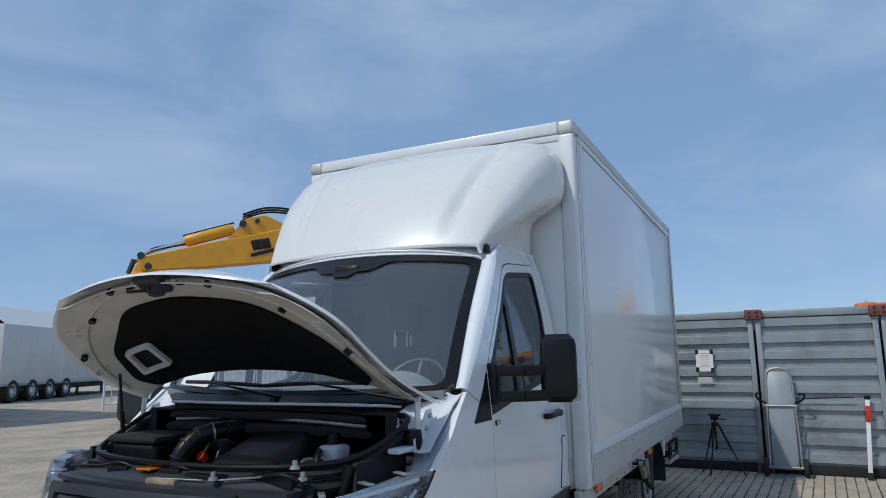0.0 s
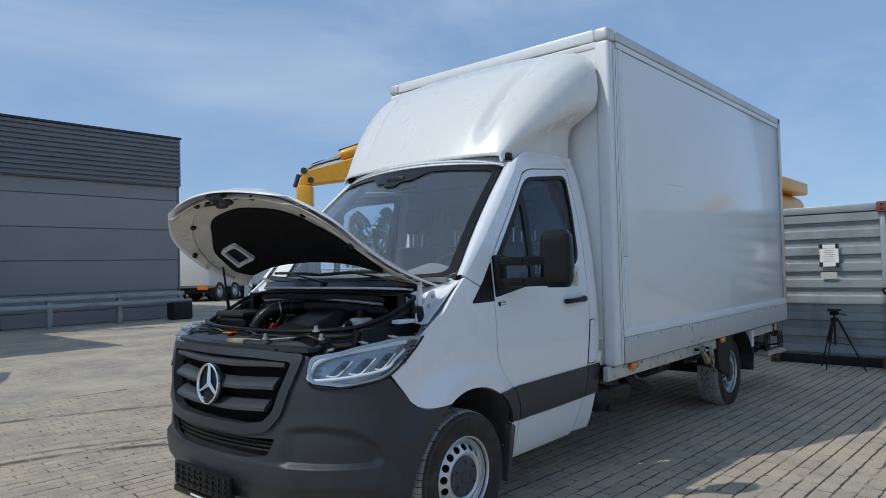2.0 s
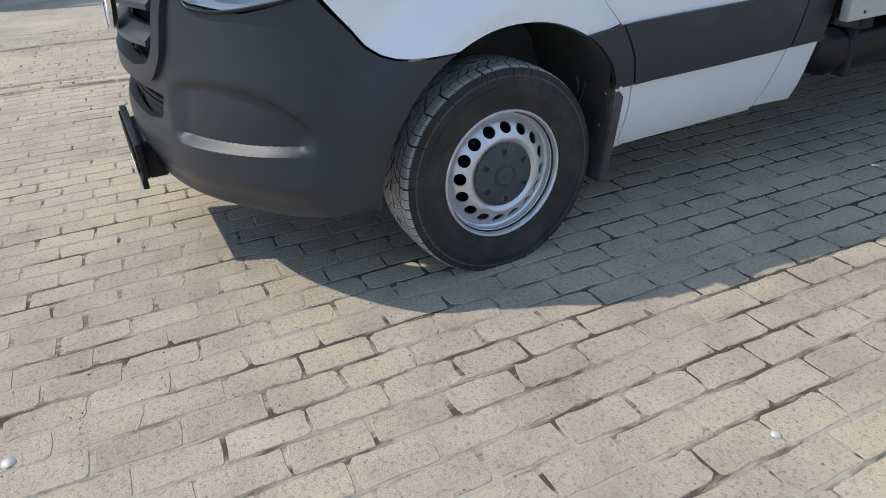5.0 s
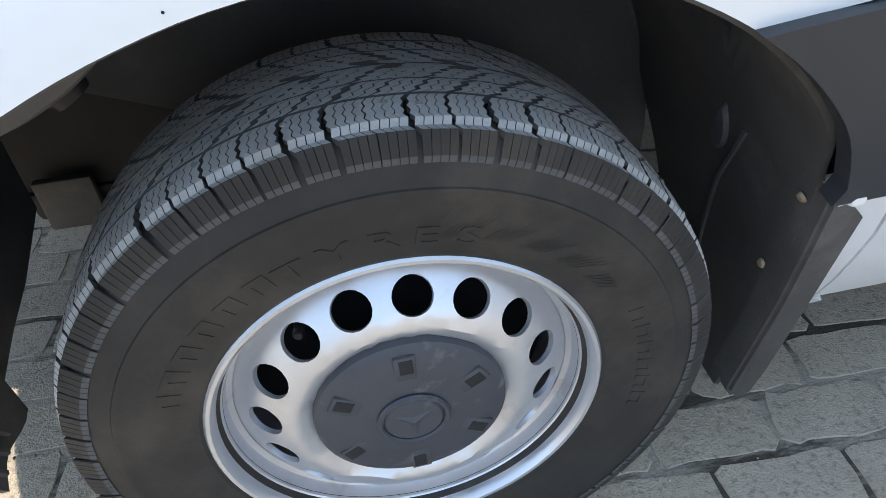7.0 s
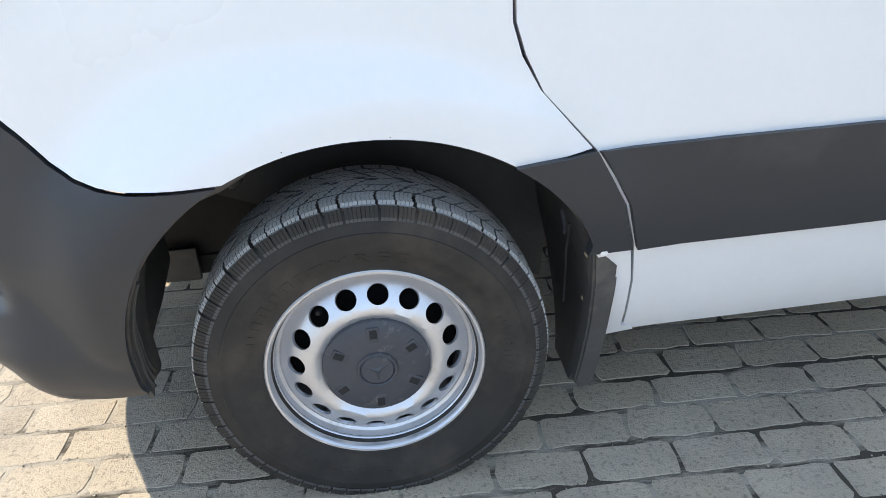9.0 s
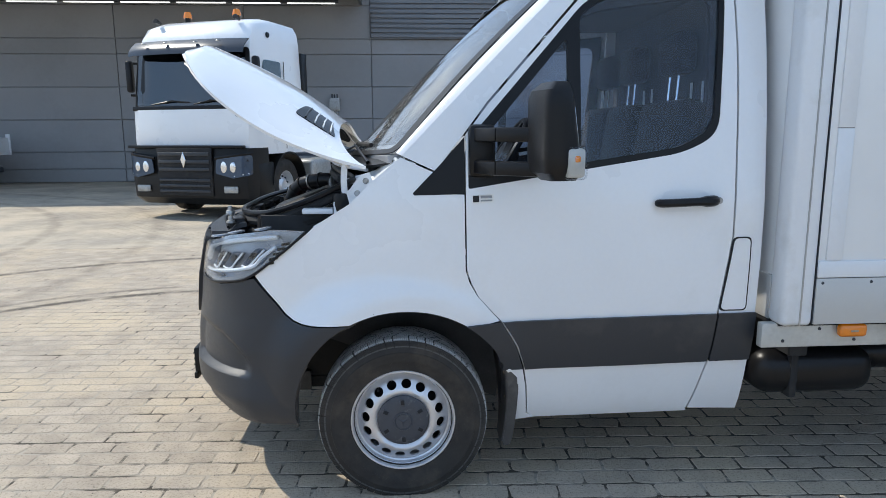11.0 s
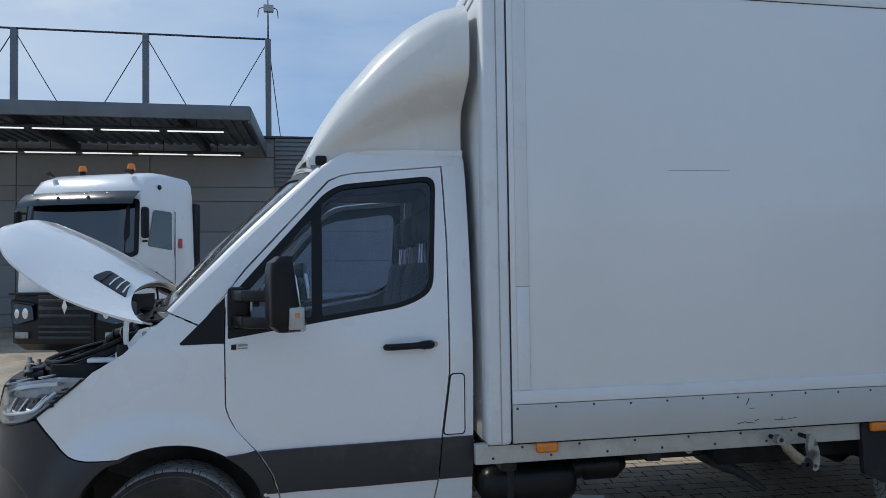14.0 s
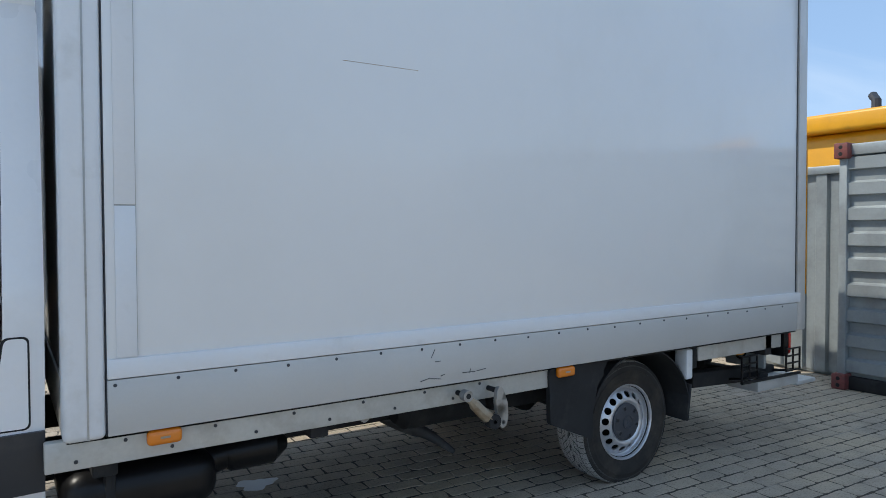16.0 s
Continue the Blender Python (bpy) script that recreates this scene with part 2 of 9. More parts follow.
M_ORANGE = material("amber_lens", (0.80, 0.22, 0.01), 0.18, var=0.1, scale=20, coat=0.6)
M_RED = material("red_plastic", (0.55, 0.03, 0.02), 0.25, var=0.1, scale=20, coat=0.4)
M_WHITE = material("plain_white", (0.78, 0.78, 0.77), 0.5, var=0.05, scale=10)
M_PAPER = material("paper", (0.80, 0.80, 0.78), 0.8, var=0.05, scale=12)
M_SEAT = material("seat_fabric", (0.034, 0.036, 0.041), 0.9, var=0.3, scale=40, bump=0.1, bump_scale=400)
M_DASH = material("dash_plastic", (0.30, 0.31, 0.325), 0.6, var=0.1, scale=20, bump=0.05, bump_scale=600)
M_HEADLIN = material("cab_lining", (0.075, 0.078, 0.09), 0.85, var=0.1, scale=10)
M_GLASS = glass("side_glass", (0.84, 0.885, 0.945), 0.035, dust=0.003)
M_SCREEN = glass("windscreen_glass", (0.94, 0.965, 0.975), 0.105, dust=0.024)
M_LENS = glass("clear_lens", (0.92, 0.94, 0.96), 0.04)
M_HALL = material("grey_wall_panel", (0.275, 0.275, 0.282), 0.55, var=0.06, scale=0.7, fine=8, spread=0.05, dirt=(0.22, 0.22, 0.222), dirt_scale=0.5, dirt_at=(0.5, 0.8))
M_LOUVRE = material("dark_cladding", (0.165, 0.175, 0.19), 0.5, var=0.1, scale=1, metal=0.1)
M_ROOFST = material("galvanised_canopy", (0.17, 0.185, 0.20), 0.5, metal=0.4, var=0.15, scale=2, dirt=(0.13, 0.14, 0.15), dirt_scale=1.5, dirt_at=(0.5, 0.8))
M_DARKST = material("dark_steel", (0.045, 0.05, 0.06), 0.5, metal=0.3, var=0.15, scale=3)
M_CONT = material("galvanised_panel", (0.35, 0.385, 0.40), 0.42, metal=0.4, var=0.15, scale=3, fine=40, dirt=(0.22, 0.235, 0.24), dirt_scale=2.0, dirt_at=(0.48, 0.75))
M_MAROON = material("maroon_casting", (0.20, 0.055, 0.05), 0.6, var=0.3, scale=20, dirt=(0.12, 0.07, 0.06), dirt_scale=20, dirt_at=(0.5, 0.7))
M_YELLOW = material("machine_yellow", (0.78, 0.36, 0.012), 0.4, var=0.1, scale=3, coat=0.2, dirt=(0.45, 0.25, 0.05), dirt_scale=3, dirt_at=(0.58, 0.85))
M_ORNG = material("crane_orange", (0.75, 0.16, 0.02), 0.45, var=0.1, scale=4)
M_TARP = material("trailer_skin", (0.66, 0.67, 0.67), 0.5, var=0.06, scale=1.0, dirt=(0.5, 0.5, 0.48), dirt_scale=0.8, dirt_at=(0.5, 0.8))
M_LEAF = material("leaves", (0.055, 0.085, 0.028), 0.6, tint=(0.09, 0.12, 0.04), scale=3, spread=0.25)
M_WOOD = material("plank_wood", (0.42, 0.30, 0.17), 0.7, tint=(0.30, 0.20, 0.11), scale=5)
M_TUBE = bpy.data.materials.new("lit_tube")
M_TUBE.use_nodes = True
M_TUBE.node_tree.nodes["Principled BSDF"].inputs["Base Color"].default_value = (0.85, 0.86, 0.87, 1)
M_TUBE.node_tree.nodes["Principled BSDF"].inputs["Emission Color"].default_value = (1, 1, 1, 1)
M_TUBE.node_tree.nodes["Principled BSDF"].inputs["Emission Strength"].default_value = 0.9


# tyre marks of turning lorries: centre, radius, half width, strength
TRACKS = ((-1.68, 0.21, 2.75, 0.08, 0.95), (-1.68, 0.21, 2.98, 0.06, 0.6), (-1.68, 0.21, 4.57, 0.09, 0.8), (-14.38, 4.37, 9.31, 0.14, 0.32), (-14.38, 4.37, 10.9, 0.16, 0.28))


def paver_material(name, base, tint, sand, sand_at, joint=False):
    """Worn concrete block with sand swept over it in large drifts."""
    m = material(name, base, 0.88, tint=tint, scale=5.5, fine=130, bump=0.45, bump_scale=260, spread=0.0 if joint else 0.075, spec=0.25,
                 dirt=sand, dirt_scale=0.9, dirt_at=sand_at)
    nt = m.node_tree
    p = nt.nodes["Principled BSDF"]
    # one grain for the whole yard, in the world's metres
    geo = nt.nodes.new("ShaderNodeNewGeometry")
    for l in list(nt.links):
        if l.from_node.bl_idname == "ShaderNodeTexCoord":
            nt.links.new(geo.outputs["Position"], l.to_socket)
    # pits and grains of the open concrete face
    pit = nt.nodes.new("ShaderNodeTexNoise")
    pit.inputs["Scale"].default_value, pit.inputs["Detail"].default_value, pit.inputs["Roughness"].default_value = 75.0, 5.0, 0.7
    link(nt, geo, "Position", pit, "Vector")
    deep = nt.nodes.new("ShaderNodeMapRange")
    deep.inputs["From Min"].default_value, deep.inputs["From Max"].default_value = 0.33, 0.48
    deep.inputs["To Min"].default_value, deep.inputs["To Max"].default_value = 0.60, 1.06
    link(nt, pit, "Fac", deep, "Value")
    hs = nt.nodes.new("ShaderNodeHueSaturation")
    link(nt, deep, "Result", hs, "Value")
    nt.links.new(p.inputs["Base Color"].links[0].from_socket, hs.inputs["Color"])
    nt.links.new(hs.outputs["Color"], p.inputs["Base Color"])
    # dark rubber left by turning lorries, worn through in places
    worn = nt.nodes.new("ShaderNodeTexNoise")
    worn.inputs["Scale"].default_value, worn.inputs["Detail"].default_value, worn.inputs["Roughness"].default_value = 2.6, 8.0, 0.7
    link(nt, geo, "Position", worn, "Vector")
    patchy = nt.nodes.new("ShaderNodeMapRange")
    patchy.inputs["From Min"].default_value, patchy.inputs["From Max"].default_value = 0.36, 0.54
    link(nt, worn, "Fac", patchy, "Value")
    axes = nt.nodes.new("ShaderNodeSeparateXYZ")
    link(nt, geo, "Position", axes, "Vector")
    past = nt.nodes.new("ShaderNodeMapRange")
    past.inputs["From Min"].default_value, past.inputs["From Max"].default_value = 1.2, 2.4
    link(nt, axes, "Y", past, "Value")
    where = nt.nodes.new("ShaderNodeMath")
    where.operation = "MULTIPLY"
    link(nt, patchy, "Result", where, 0)
    link(nt, past, "Result", where, 1)
    colour = hs.outputs["Color"]
    for cx, cy, radius, half, dark in TRACKS:
        far = nt.nodes.new("ShaderNodeVectorMath")
        far.operation = "DISTANCE"
        far.inputs[1].default_value = (cx, cy, 0)
        link(nt, geo, "Position", far, 0)
        off = nt.nodes.new("ShaderNodeMath")
        off.operation = "SUBTRACT"
        off.inputs[1].default_value = radius
        link(nt, far, "Value", off, 0)
        band = nt.nodes.new("ShaderNodeMath")
        band.operation = "ABSOLUTE"
        link(nt, off, "Value", band, 0)
        soft = nt.nodes.new("ShaderNodeMapRange")
        soft.inputs["From Min"].default_value, soft.inputs["From Max"].default_value, soft.inputs["To Max"].default_value = half, half * 0.3, dark
        link(nt, band, "Value", soft, "Value")
        much = nt.nodes.new("ShaderNodeMath")
        much.operation = "MULTIPLY"
        link(nt, soft, "Result", much, 0)
        link(nt, where, "Value", much, 1)
        smear = nt.nodes.new("ShaderNodeMix")
        smear.data_type = "RGBA"
        smear.inputs[7].default_value = (0.10, 0.085, 0.07, 1)
        link(nt, much, "Value", smear, "Factor")
        nt.links.new(colour, smear.inputs[6])
        colour = smear.outputs[2]
    nt.links.new(colour, p.inputs["Base Color"])
    b2 = nt.nodes.new("ShaderNodeBump")
    b2.inputs["Strength"].default_value, b2.inputs["Distance"].default_value = 0.55, 0.012
    link(nt, pit, "Fac", b2, "Height")
    nt.links.new(p.inputs["Normal"].links[0].from_socket, b2.inputs["Normal"])
    nt.links.new(b2.outputs["Normal"], p.inputs["Normal"])
    return m


M_PAVER = paver_material("concrete_paver", (0.515, 0.436, 0.345), (0.345, 0.290, 0.230), (0.56, 0.455, 0.325), (0.46, 0.66))
def joint_material():
    """Sand swept into the joints, washed out here and there down to dark dirt."""
    m = material("sandy_joint", (0.44, 0.39, 0.32), 0.92, tint=(0.36, 0.315, 0.255), scale=9, fine=150, bump=0.5, bump_scale=160, spec=0.2)
    nt = m.node_tree
    p = nt.nodes["Principled BSDF"]
    old = p.inputs["Base Color"].links[0].from_socket
    co = nt.nodes.new("ShaderNodeTexCoord")
    mp = nt.nodes.new("ShaderNodeMapping")
    mp.inputs["Scale"].default_value = (1.1, 5.0, 1.0)
    link(nt, co, "Object", mp, "Vector")
    big = nt.nodes.new("ShaderNodeTexNoise")
    big.inputs["Scale"].default_value, big.inputs["Detail"].default_value, big.inputs["Roughness"].default_value = 1.6, 9.0, 0.68
    link(nt, mp, "Vector", big, "Vector")
    mr = nt.nodes.new("ShaderNodeMapRange")
    mr.inputs["From Min"].default_value, mr.inputs["From Max"].default_value = 0.465, 0.56
    xyz = nt.nodes.new("ShaderNodeSeparateXYZ")
    link(nt, co, "Object", xyz, "Vector")
    less = nt.nodes.new("ShaderNodeMapRange")
    less.inputs["From Min"].default_value, less.inputs["From Max"].default_value, less.inputs["To Min"].default_value, less.inputs["To Max"].default_value = -3.0, 3.2, -0.08, 0.10
    link(nt, xyz, "X", less, "Value")
    both_n = nt.nodes.new("ShaderNodeMath")
    link(nt, big, "Fac", both_n, 0)
    link(nt, less, "Result", both_n, 1)
    link(nt, both_n, "Value", mr, "Value")
    mx = nt.nodes.new("ShaderNodeMix")
    mx.data_type = "RGBA"
    link(nt, mr, "Result", mx, "Factor")
    nt.links.new(old, mx.inputs["A"])
    mx.inputs["B"].default_value = (0.085, 0.072, 0.056, 1)
    nt.links.new(mx.outputs["Result"], p.inputs["Base Color"])
    return m


M_JOINT = joint_material()
M_GRIT = material("mixed_grit", (0.26, 0.225, 0.185), 0.9, var=0.2, scale=60, spread=0.75)
M_YARD = paver_material("dusty_yard", (0.44, 0.385, 0.315), (0.30, 0.265, 0.22), (0.53, 0.45, 0.345), (0.40, 0.62), True)


def add_courses(m):
    """Faint block courses of the yard beyond the near paving, half hidden under dust."""
    nt = m.node_tree
    p = nt.nodes["Principled BSDF"]
    old = p.inputs["Base Color"].links[0].from_socket
    co = nt.nodes.new("ShaderNodeTexCoord")
    mp = nt.nodes.new("ShaderNodeMapping")
    mp.inputs["Rotation"].default_value = (0, 0, 0.05)
    link(nt, co, "Object", mp, "Vector")
    br = nt.nodes.new("ShaderNodeTexBrick")
    br.inputs["Scale"].default_value, br.inputs["Mortar Size"].default_value = 1.0, 0.007
    br.inputs["Brick Width"].default_value, br.inputs["Row Height"].default_value = 0.211, 0.113
    link(nt, mp, "Vector", br, "Vector")
    no = nt.nodes.new("ShaderNodeTexNoise")
    no.inputs["Scale"].default_value, no.inputs["Detail"].default_value, no.inputs["Roughness"].default_value = 0.35, 8.0, 0.65
    link(nt, co, "Object", no, "Vector")
    mr = nt.nodes.new("ShaderNodeMapRange")
    mr.inputs["From Min"].default_value, mr.inputs["From Max"].default_value, mr.inputs["To Max"].default_value = 0.46, 0.62, 0.7
    link(nt, no, "Fac", mr, "Value")
    mu = nt.nodes.new("ShaderNodeMath")
    mu.operation = "MULTIPLY"
    link(nt, br, "Fac", mu, 0)
    link(nt, mr, "Result", mu, 1)
    mx = nt.nodes.new("ShaderNodeMix")
    mx.data_type = "RGBA"
    link(nt, mu, "Value", mx, "Factor")
    nt.links.new(old, mx.inputs["A"])
    mx.inputs["B"].default_value = (0.11, 0.092, 0.07, 1)
    nt.links.new(mx.outputs["Result"], p.inputs["Base Color"])


add_courses(M_YARD)


# ---- mesh helpers ----
def part(name, bm, mat, parent=None, label="", sharp=0.6, smooth=True):
    """Links a bmesh as one mesh object under a thing or a part."""
    bmesh.ops.recalc_face_normals(bm, faces=bm.faces)
    if smooth:
        for f in bm.faces:
            f.smooth = True
        for e in bm.edges:
            if len(e.link_faces) == 2 and e.calc_face_angle(0) > sharp:
                e.smooth = False
    me = bpy.data.meshes.new(name)
    bm.to_mesh(me)
    bm.free()
    for one in mat if isinstance(mat, (list, tuple)) else (mat,):
        me.materials.append(one)
    ob = new(name, me)
    ob.parent = parent
    if label:
        tagged(ob, label)
    return ob


def thing(name, label, category, at=(0, 0, 0), group="", kind="", turn=0):
    ob = new(name)
    ob.empty_display_size = 0.2
    ob.matrix_basis = pose(*at, 0, 0, turn)
    return tagged(ob, label, category, group, kind)


def block(a, b, bevel=0.0, bm=None, seg=2, m=None):
    """A box between two corners, with rounded edges."""
    out = bm if bm is not None else bmesh.new()
    tmp = bmesh.new()
    bmesh.ops.create_cube(tmp, size=1)
    for v in tmp.verts:
        v.co = Vector([a[i] if v.co[i] < 0 else b[i] for i in range(3)])
    if bevel:
        bmesh.ops.bevel(tmp, geom=list(tmp.edges), offset=bevel, segments=seg, profile=0.5, affect="EDGES")
    if m is not None:
        bmesh.ops.transform(tmp, matrix=m, verts=tmp.verts)
    return join(out, tmp)


def join(bm, tmp):
    """Adds the faces of tmp to bm and frees tmp."""
    idx = {}
    for v in tmp.verts:
        idx[v] = bm.verts.new(v.co)
    for f in tmp.faces:
        nf = bm.faces.new([idx[v] for v in f.verts])
        nf.material_index = f.material_index
    tmp.free()
    return bm


def tube(points, r, bm=None, seg=10, caps=True):
    """A round bar along points; r is one radius or one for each point."""
    bm = bm if bm is not None else bmesh.new()
    pts = [Vector(p) for p in points]
    rs = r if isinstance(r, (list, tuple)) else [r] * len(pts)
    rings = []
    ref = None
    for i, p in enumerate(pts):
        d = (pts[min(i + 1, len(pts) - 1)] - pts[max(i - 1, 0)]).normalized()
        if ref is None:
            ref = d.orthogonal().normalized()
        ref = (ref - d * ref.dot(d)).normalized()
        o = d.cross(ref)
        rings.append([bm.verts.new(p + rs[i] * (math.cos(k * math.tau / seg) * ref + math.sin(k * math.tau / seg) * o)) for k in range(seg)])
    for a, b in zip(rings, rings[1:]):
        for k in range(seg):
            bm.faces.new((a[k], a[(k + 1) % seg], b[(k + 1) % seg], b[k]))
    if caps:
        bm.faces.new(rings[0][::-1])
        bm.faces.new(rings[-1])
    return bm


def curve(points, n=8, closed=False):
    """Points of a smooth curve through the given ones."""
    P = [Vector(p) for p in points]
    out = []
    m = len(P)
    for i in range(m if closed else m - 1):
        p1, p2 = P[i], P[(i + 1) % m]
        p0 = P[i - 1] if closed or i > 0 else p1
        p3 = P[(i + 2) % m] if closed or i + 2 < m else p2
        for k in range(n):
            t = k / n
            out.append(0.5 * (2 * p1 + (p2 - p0) * t + (2 * p0 - 5 * p1 + 4 * p2 - p3) * t * t + (3 * p1 - p0 - 3 * p2 + p3) * t ** 3))
    if not closed:
        out.append(P[-1])
    return out


def lathe(profile, seg=48, bm=None, m=None):
    """Turns a profile of (radius, height) round the z axis."""
    tmp = bmesh.new()
    rings = []
    for r, h in profile:
        if r < 1e-6:
            rings.append([tmp.verts.new((0, 0, h))])
        else:
            rings.append([tmp.verts.new((r * math.cos(k * math.tau / seg), r * math.sin(k * math.tau / seg), h)) for k in range(seg)])
    for a, b in zip(rings, rings[1:]):
        for k in range(seg):
            q = [a[k % len(a)], a[(k + 1) % len(a)], b[(k + 1) % len(b)], b[k % len(b)]]
            q = list(dict.fromkeys(q))
            if len(q) > 2:
                tmp.faces.new(q)
    if m is not None:
        bmesh.ops.transform(tmp, matrix=m, verts=tmp.verts)
    return tmp if bm is None else join(bm, tmp)


def fillet(points, r, seg=4):
    """Rounds the corners of a polygon."""
    out = []
    n = len(points)
    for i in range(n):
        p, a, b = (Vector(points[j % n][:2]) for j in (i, i - 1, i + 1))
        rr = points[i][2] if len(points[i]) > 2 else r
        da, db = a - p, b - p
        k = min(rr, da.length * 0.45, db.length * 0.45)
        if k < 1e-4:
            out.append(tuple(p))
            continue
        s, e = p + da.normalized() * k, p + db.normalized() * k
        for j in range(seg + 1):
            t = j / seg
            q = s * (1 - t) ** 2 + p * 2 * t * (1 - t) + e * t * t
            out.append((q.x, q.y))
    return out


def inside(x, y, poly):
    c = False
    for (x1, y1), (x2, y2) in zip(poly, poly[1:] + poly[:1]):
        if (y1 > y) != (y2 > y) and x < (x2 - x1) * (y - y1) / (y2 - y1) + x1:
            c = not c
    return c


def sheet(outline, surf, thick, holes=(), step=0.06, lift=0.0, flip=False):
    """A panel: a flat outline with holes, laid on the surface surf(a, b), with its own thickness and folded edges."""
    loops = []
    for poly in (outline, *holes):
        dense = []
        for p, q in zip(poly, list(poly[1:]) + [poly[0]]):
            n = max(1, math.ceil(math.dist(p, q) / step))
            dense += [(p[0] + (q[0] - p[0]) * k / n, p[1] + (q[1] - p[1]) * k / n) for k in range(n)]
        loops.append(dense)
    pts, edges = [], []
    for lp in loops:
        s = len(pts)
        pts += lp
        edges += [(s + i, s + (i + 1) % len(lp)) for i in range(len(lp))]
    rim = len(pts)
    xs, ys = [p[0] for p in loops[0]], [p[1] for p in loops[0]]
    nx, ny = int((max(xs) - min(xs)) / step) + 1, int((max(ys) - min(ys)) / step) + 1
    ring = np.array(pts)
    for i in range(nx):
        for j in range(ny):
            x, y = min(xs) + (i + 0.5) * step, min(ys) + (j + 0.5 + 0.25 * (i % 2)) * step
            if inside(x, y, loops[0]) and not any(inside(x, y, h) for h in loops[1:]) and np.hypot(ring[:, 0] - x, ring[:, 1] - y).min() > step * 0.45:
                pts.append((x, y))
    from mathutils import geometry
    vs, _, fs, orig, _, _ = geometry.delaunay_2d_cdt([Vector(p) for p in pts], edges, [], 0, 1e-6)
    bm = bmesh.new()
    top, bot = [], []
    h = 2e-3
    for v in vs:
        p = Vector(surf(v.x, v.y))
        du, dv = Vector(surf(v.x + h, v.y)) - Vector(surf(v.x - h, v.y)), Vector(surf(v.x, v.y + h)) - Vector(surf(v.x, v.y - h))
        nrm = du.cross(dv).normalized() * (-1 if flip else 1)
        top.append(bm.verts.new(p + nrm * lift))
        bot.append(bm.verts.new(p + nrm * (lift - thick)))
    count = {}
    for f in fs:
        cx, cy = sum(vs[i].x for i in f) / 3, sum(vs[i].y for i in f) / 3
        if not inside(cx, cy, loops[0]) or any(inside(cx, cy, q) for q in loops[1:]):
            continue
        bm.faces.new([top[i] for i in f])
        bm.faces.new([bot[i] for i in reversed(f)])
        for a, b in zip(f, list(f[1:]) + [f[0]]):
            count[(a, b)] = 1
    for a, b in list(count):
        if (b, a) not in count:
            bm.faces.new((top[b], top[a], bot[a], bot[b]))
    for v in [v for v in bm.verts if not v.link_faces]:
        bm.verts.remove(v)
    return bm


def mirrored(bm):
    out = bm.copy()
    for v in out.verts:
        v.co.y = -v.co.y
    bmesh.ops.reverse_faces(out, faces=out.faces)
    return out


def grid(surf, nu, nv, thick=0.0):
    """A sheet over surf(u, v), u and v from 0 to 1, with a thickness along its normal."""
    bm = bmesh.new()
    h = 1e-3
    def at(u, v, off):
        p = Vector(surf(u, v))
        if not off:
            return p
        u0, u1, v0, v1 = max(u - h, 0), min(u + h, 1), max(v - h, 0), min(v + h, 1)
        n = (Vector(surf(u1, v)) - Vector(surf(u0, v))).cross(Vector(surf(u, v1)) - Vector(surf(u, v0)))
        return p - n.normalized() * off
    A = [[bm.verts.new(at(i / nu, j / nv, 0)) for j in range(nv + 1)] for i in range(nu + 1)]
    for i in range(nu):
        for j in range(nv):
            bm.faces.new((A[i][j], A[i + 1][j], A[i + 1][j + 1], A[i][j + 1]))
    if thick:
        B = [[bm.verts.new(at(i / nu, j / nv, thick)) for j in range(nv + 1)] for i in range(nu + 1)]
        for i in range(nu):
            for j in range(nv):
                bm.faces.new((B[i][j], B[i][j + 1], B[i + 1][j + 1], B[i + 1][j]))
        for i in range(nu):
            bm.faces.new((A[i][0], B[i][0], B[i + 1][0], A[i + 1][0]))
            bm.faces.new((A[i][nv], A[i + 1][nv], B[i + 1][nv], B[i][nv]))
        for j in range(nv):
            bm.faces.new((A[0][j], A[0][j + 1], B[0][j + 1], B[0][j]))
            bm.faces.new((A[nu][j], B[nu][j], B[nu][j + 1], A[nu][j + 1]))
    return bm


def along(z_table, z):
    return float(np.interp(z, [a for a, _ in z_table], [b for _, b in z_table]))


def smoothstep(a, b, x):
    t = min(1, max(0, (x - a) / (b - a)))
    return t * t * (3 - 2 * t)

# ---- the yard ----
X_PAVE, Y_PAVE = (-6.0, 8.3), (-5.4, 5.6)


def build_ground():
    bm = bmesh.new()
    xs = [-400, X_PAVE[0], X_PAVE[1], 400]
    ys = [-400, Y_PAVE[0], Y_PAVE[1], 400]
    V = [[bm.verts.new((x, y, -0.0028)) for y in ys] for x in xs]
    for i in range(3):
        for j in range(3):
            f = bm.faces.new((V[i][j], V[i + 1][j], V[i + 1][j + 1], V[i][j + 1]))
            f.material_index = 1 if i == j == 1 else 0
    ob = part("ground", bm, [M_YARD, M_JOINT], smooth=False)
    return tagged(ob, "dusty paved yard of worn concrete blocks", "ground", kind="structure")


ground = build_ground()


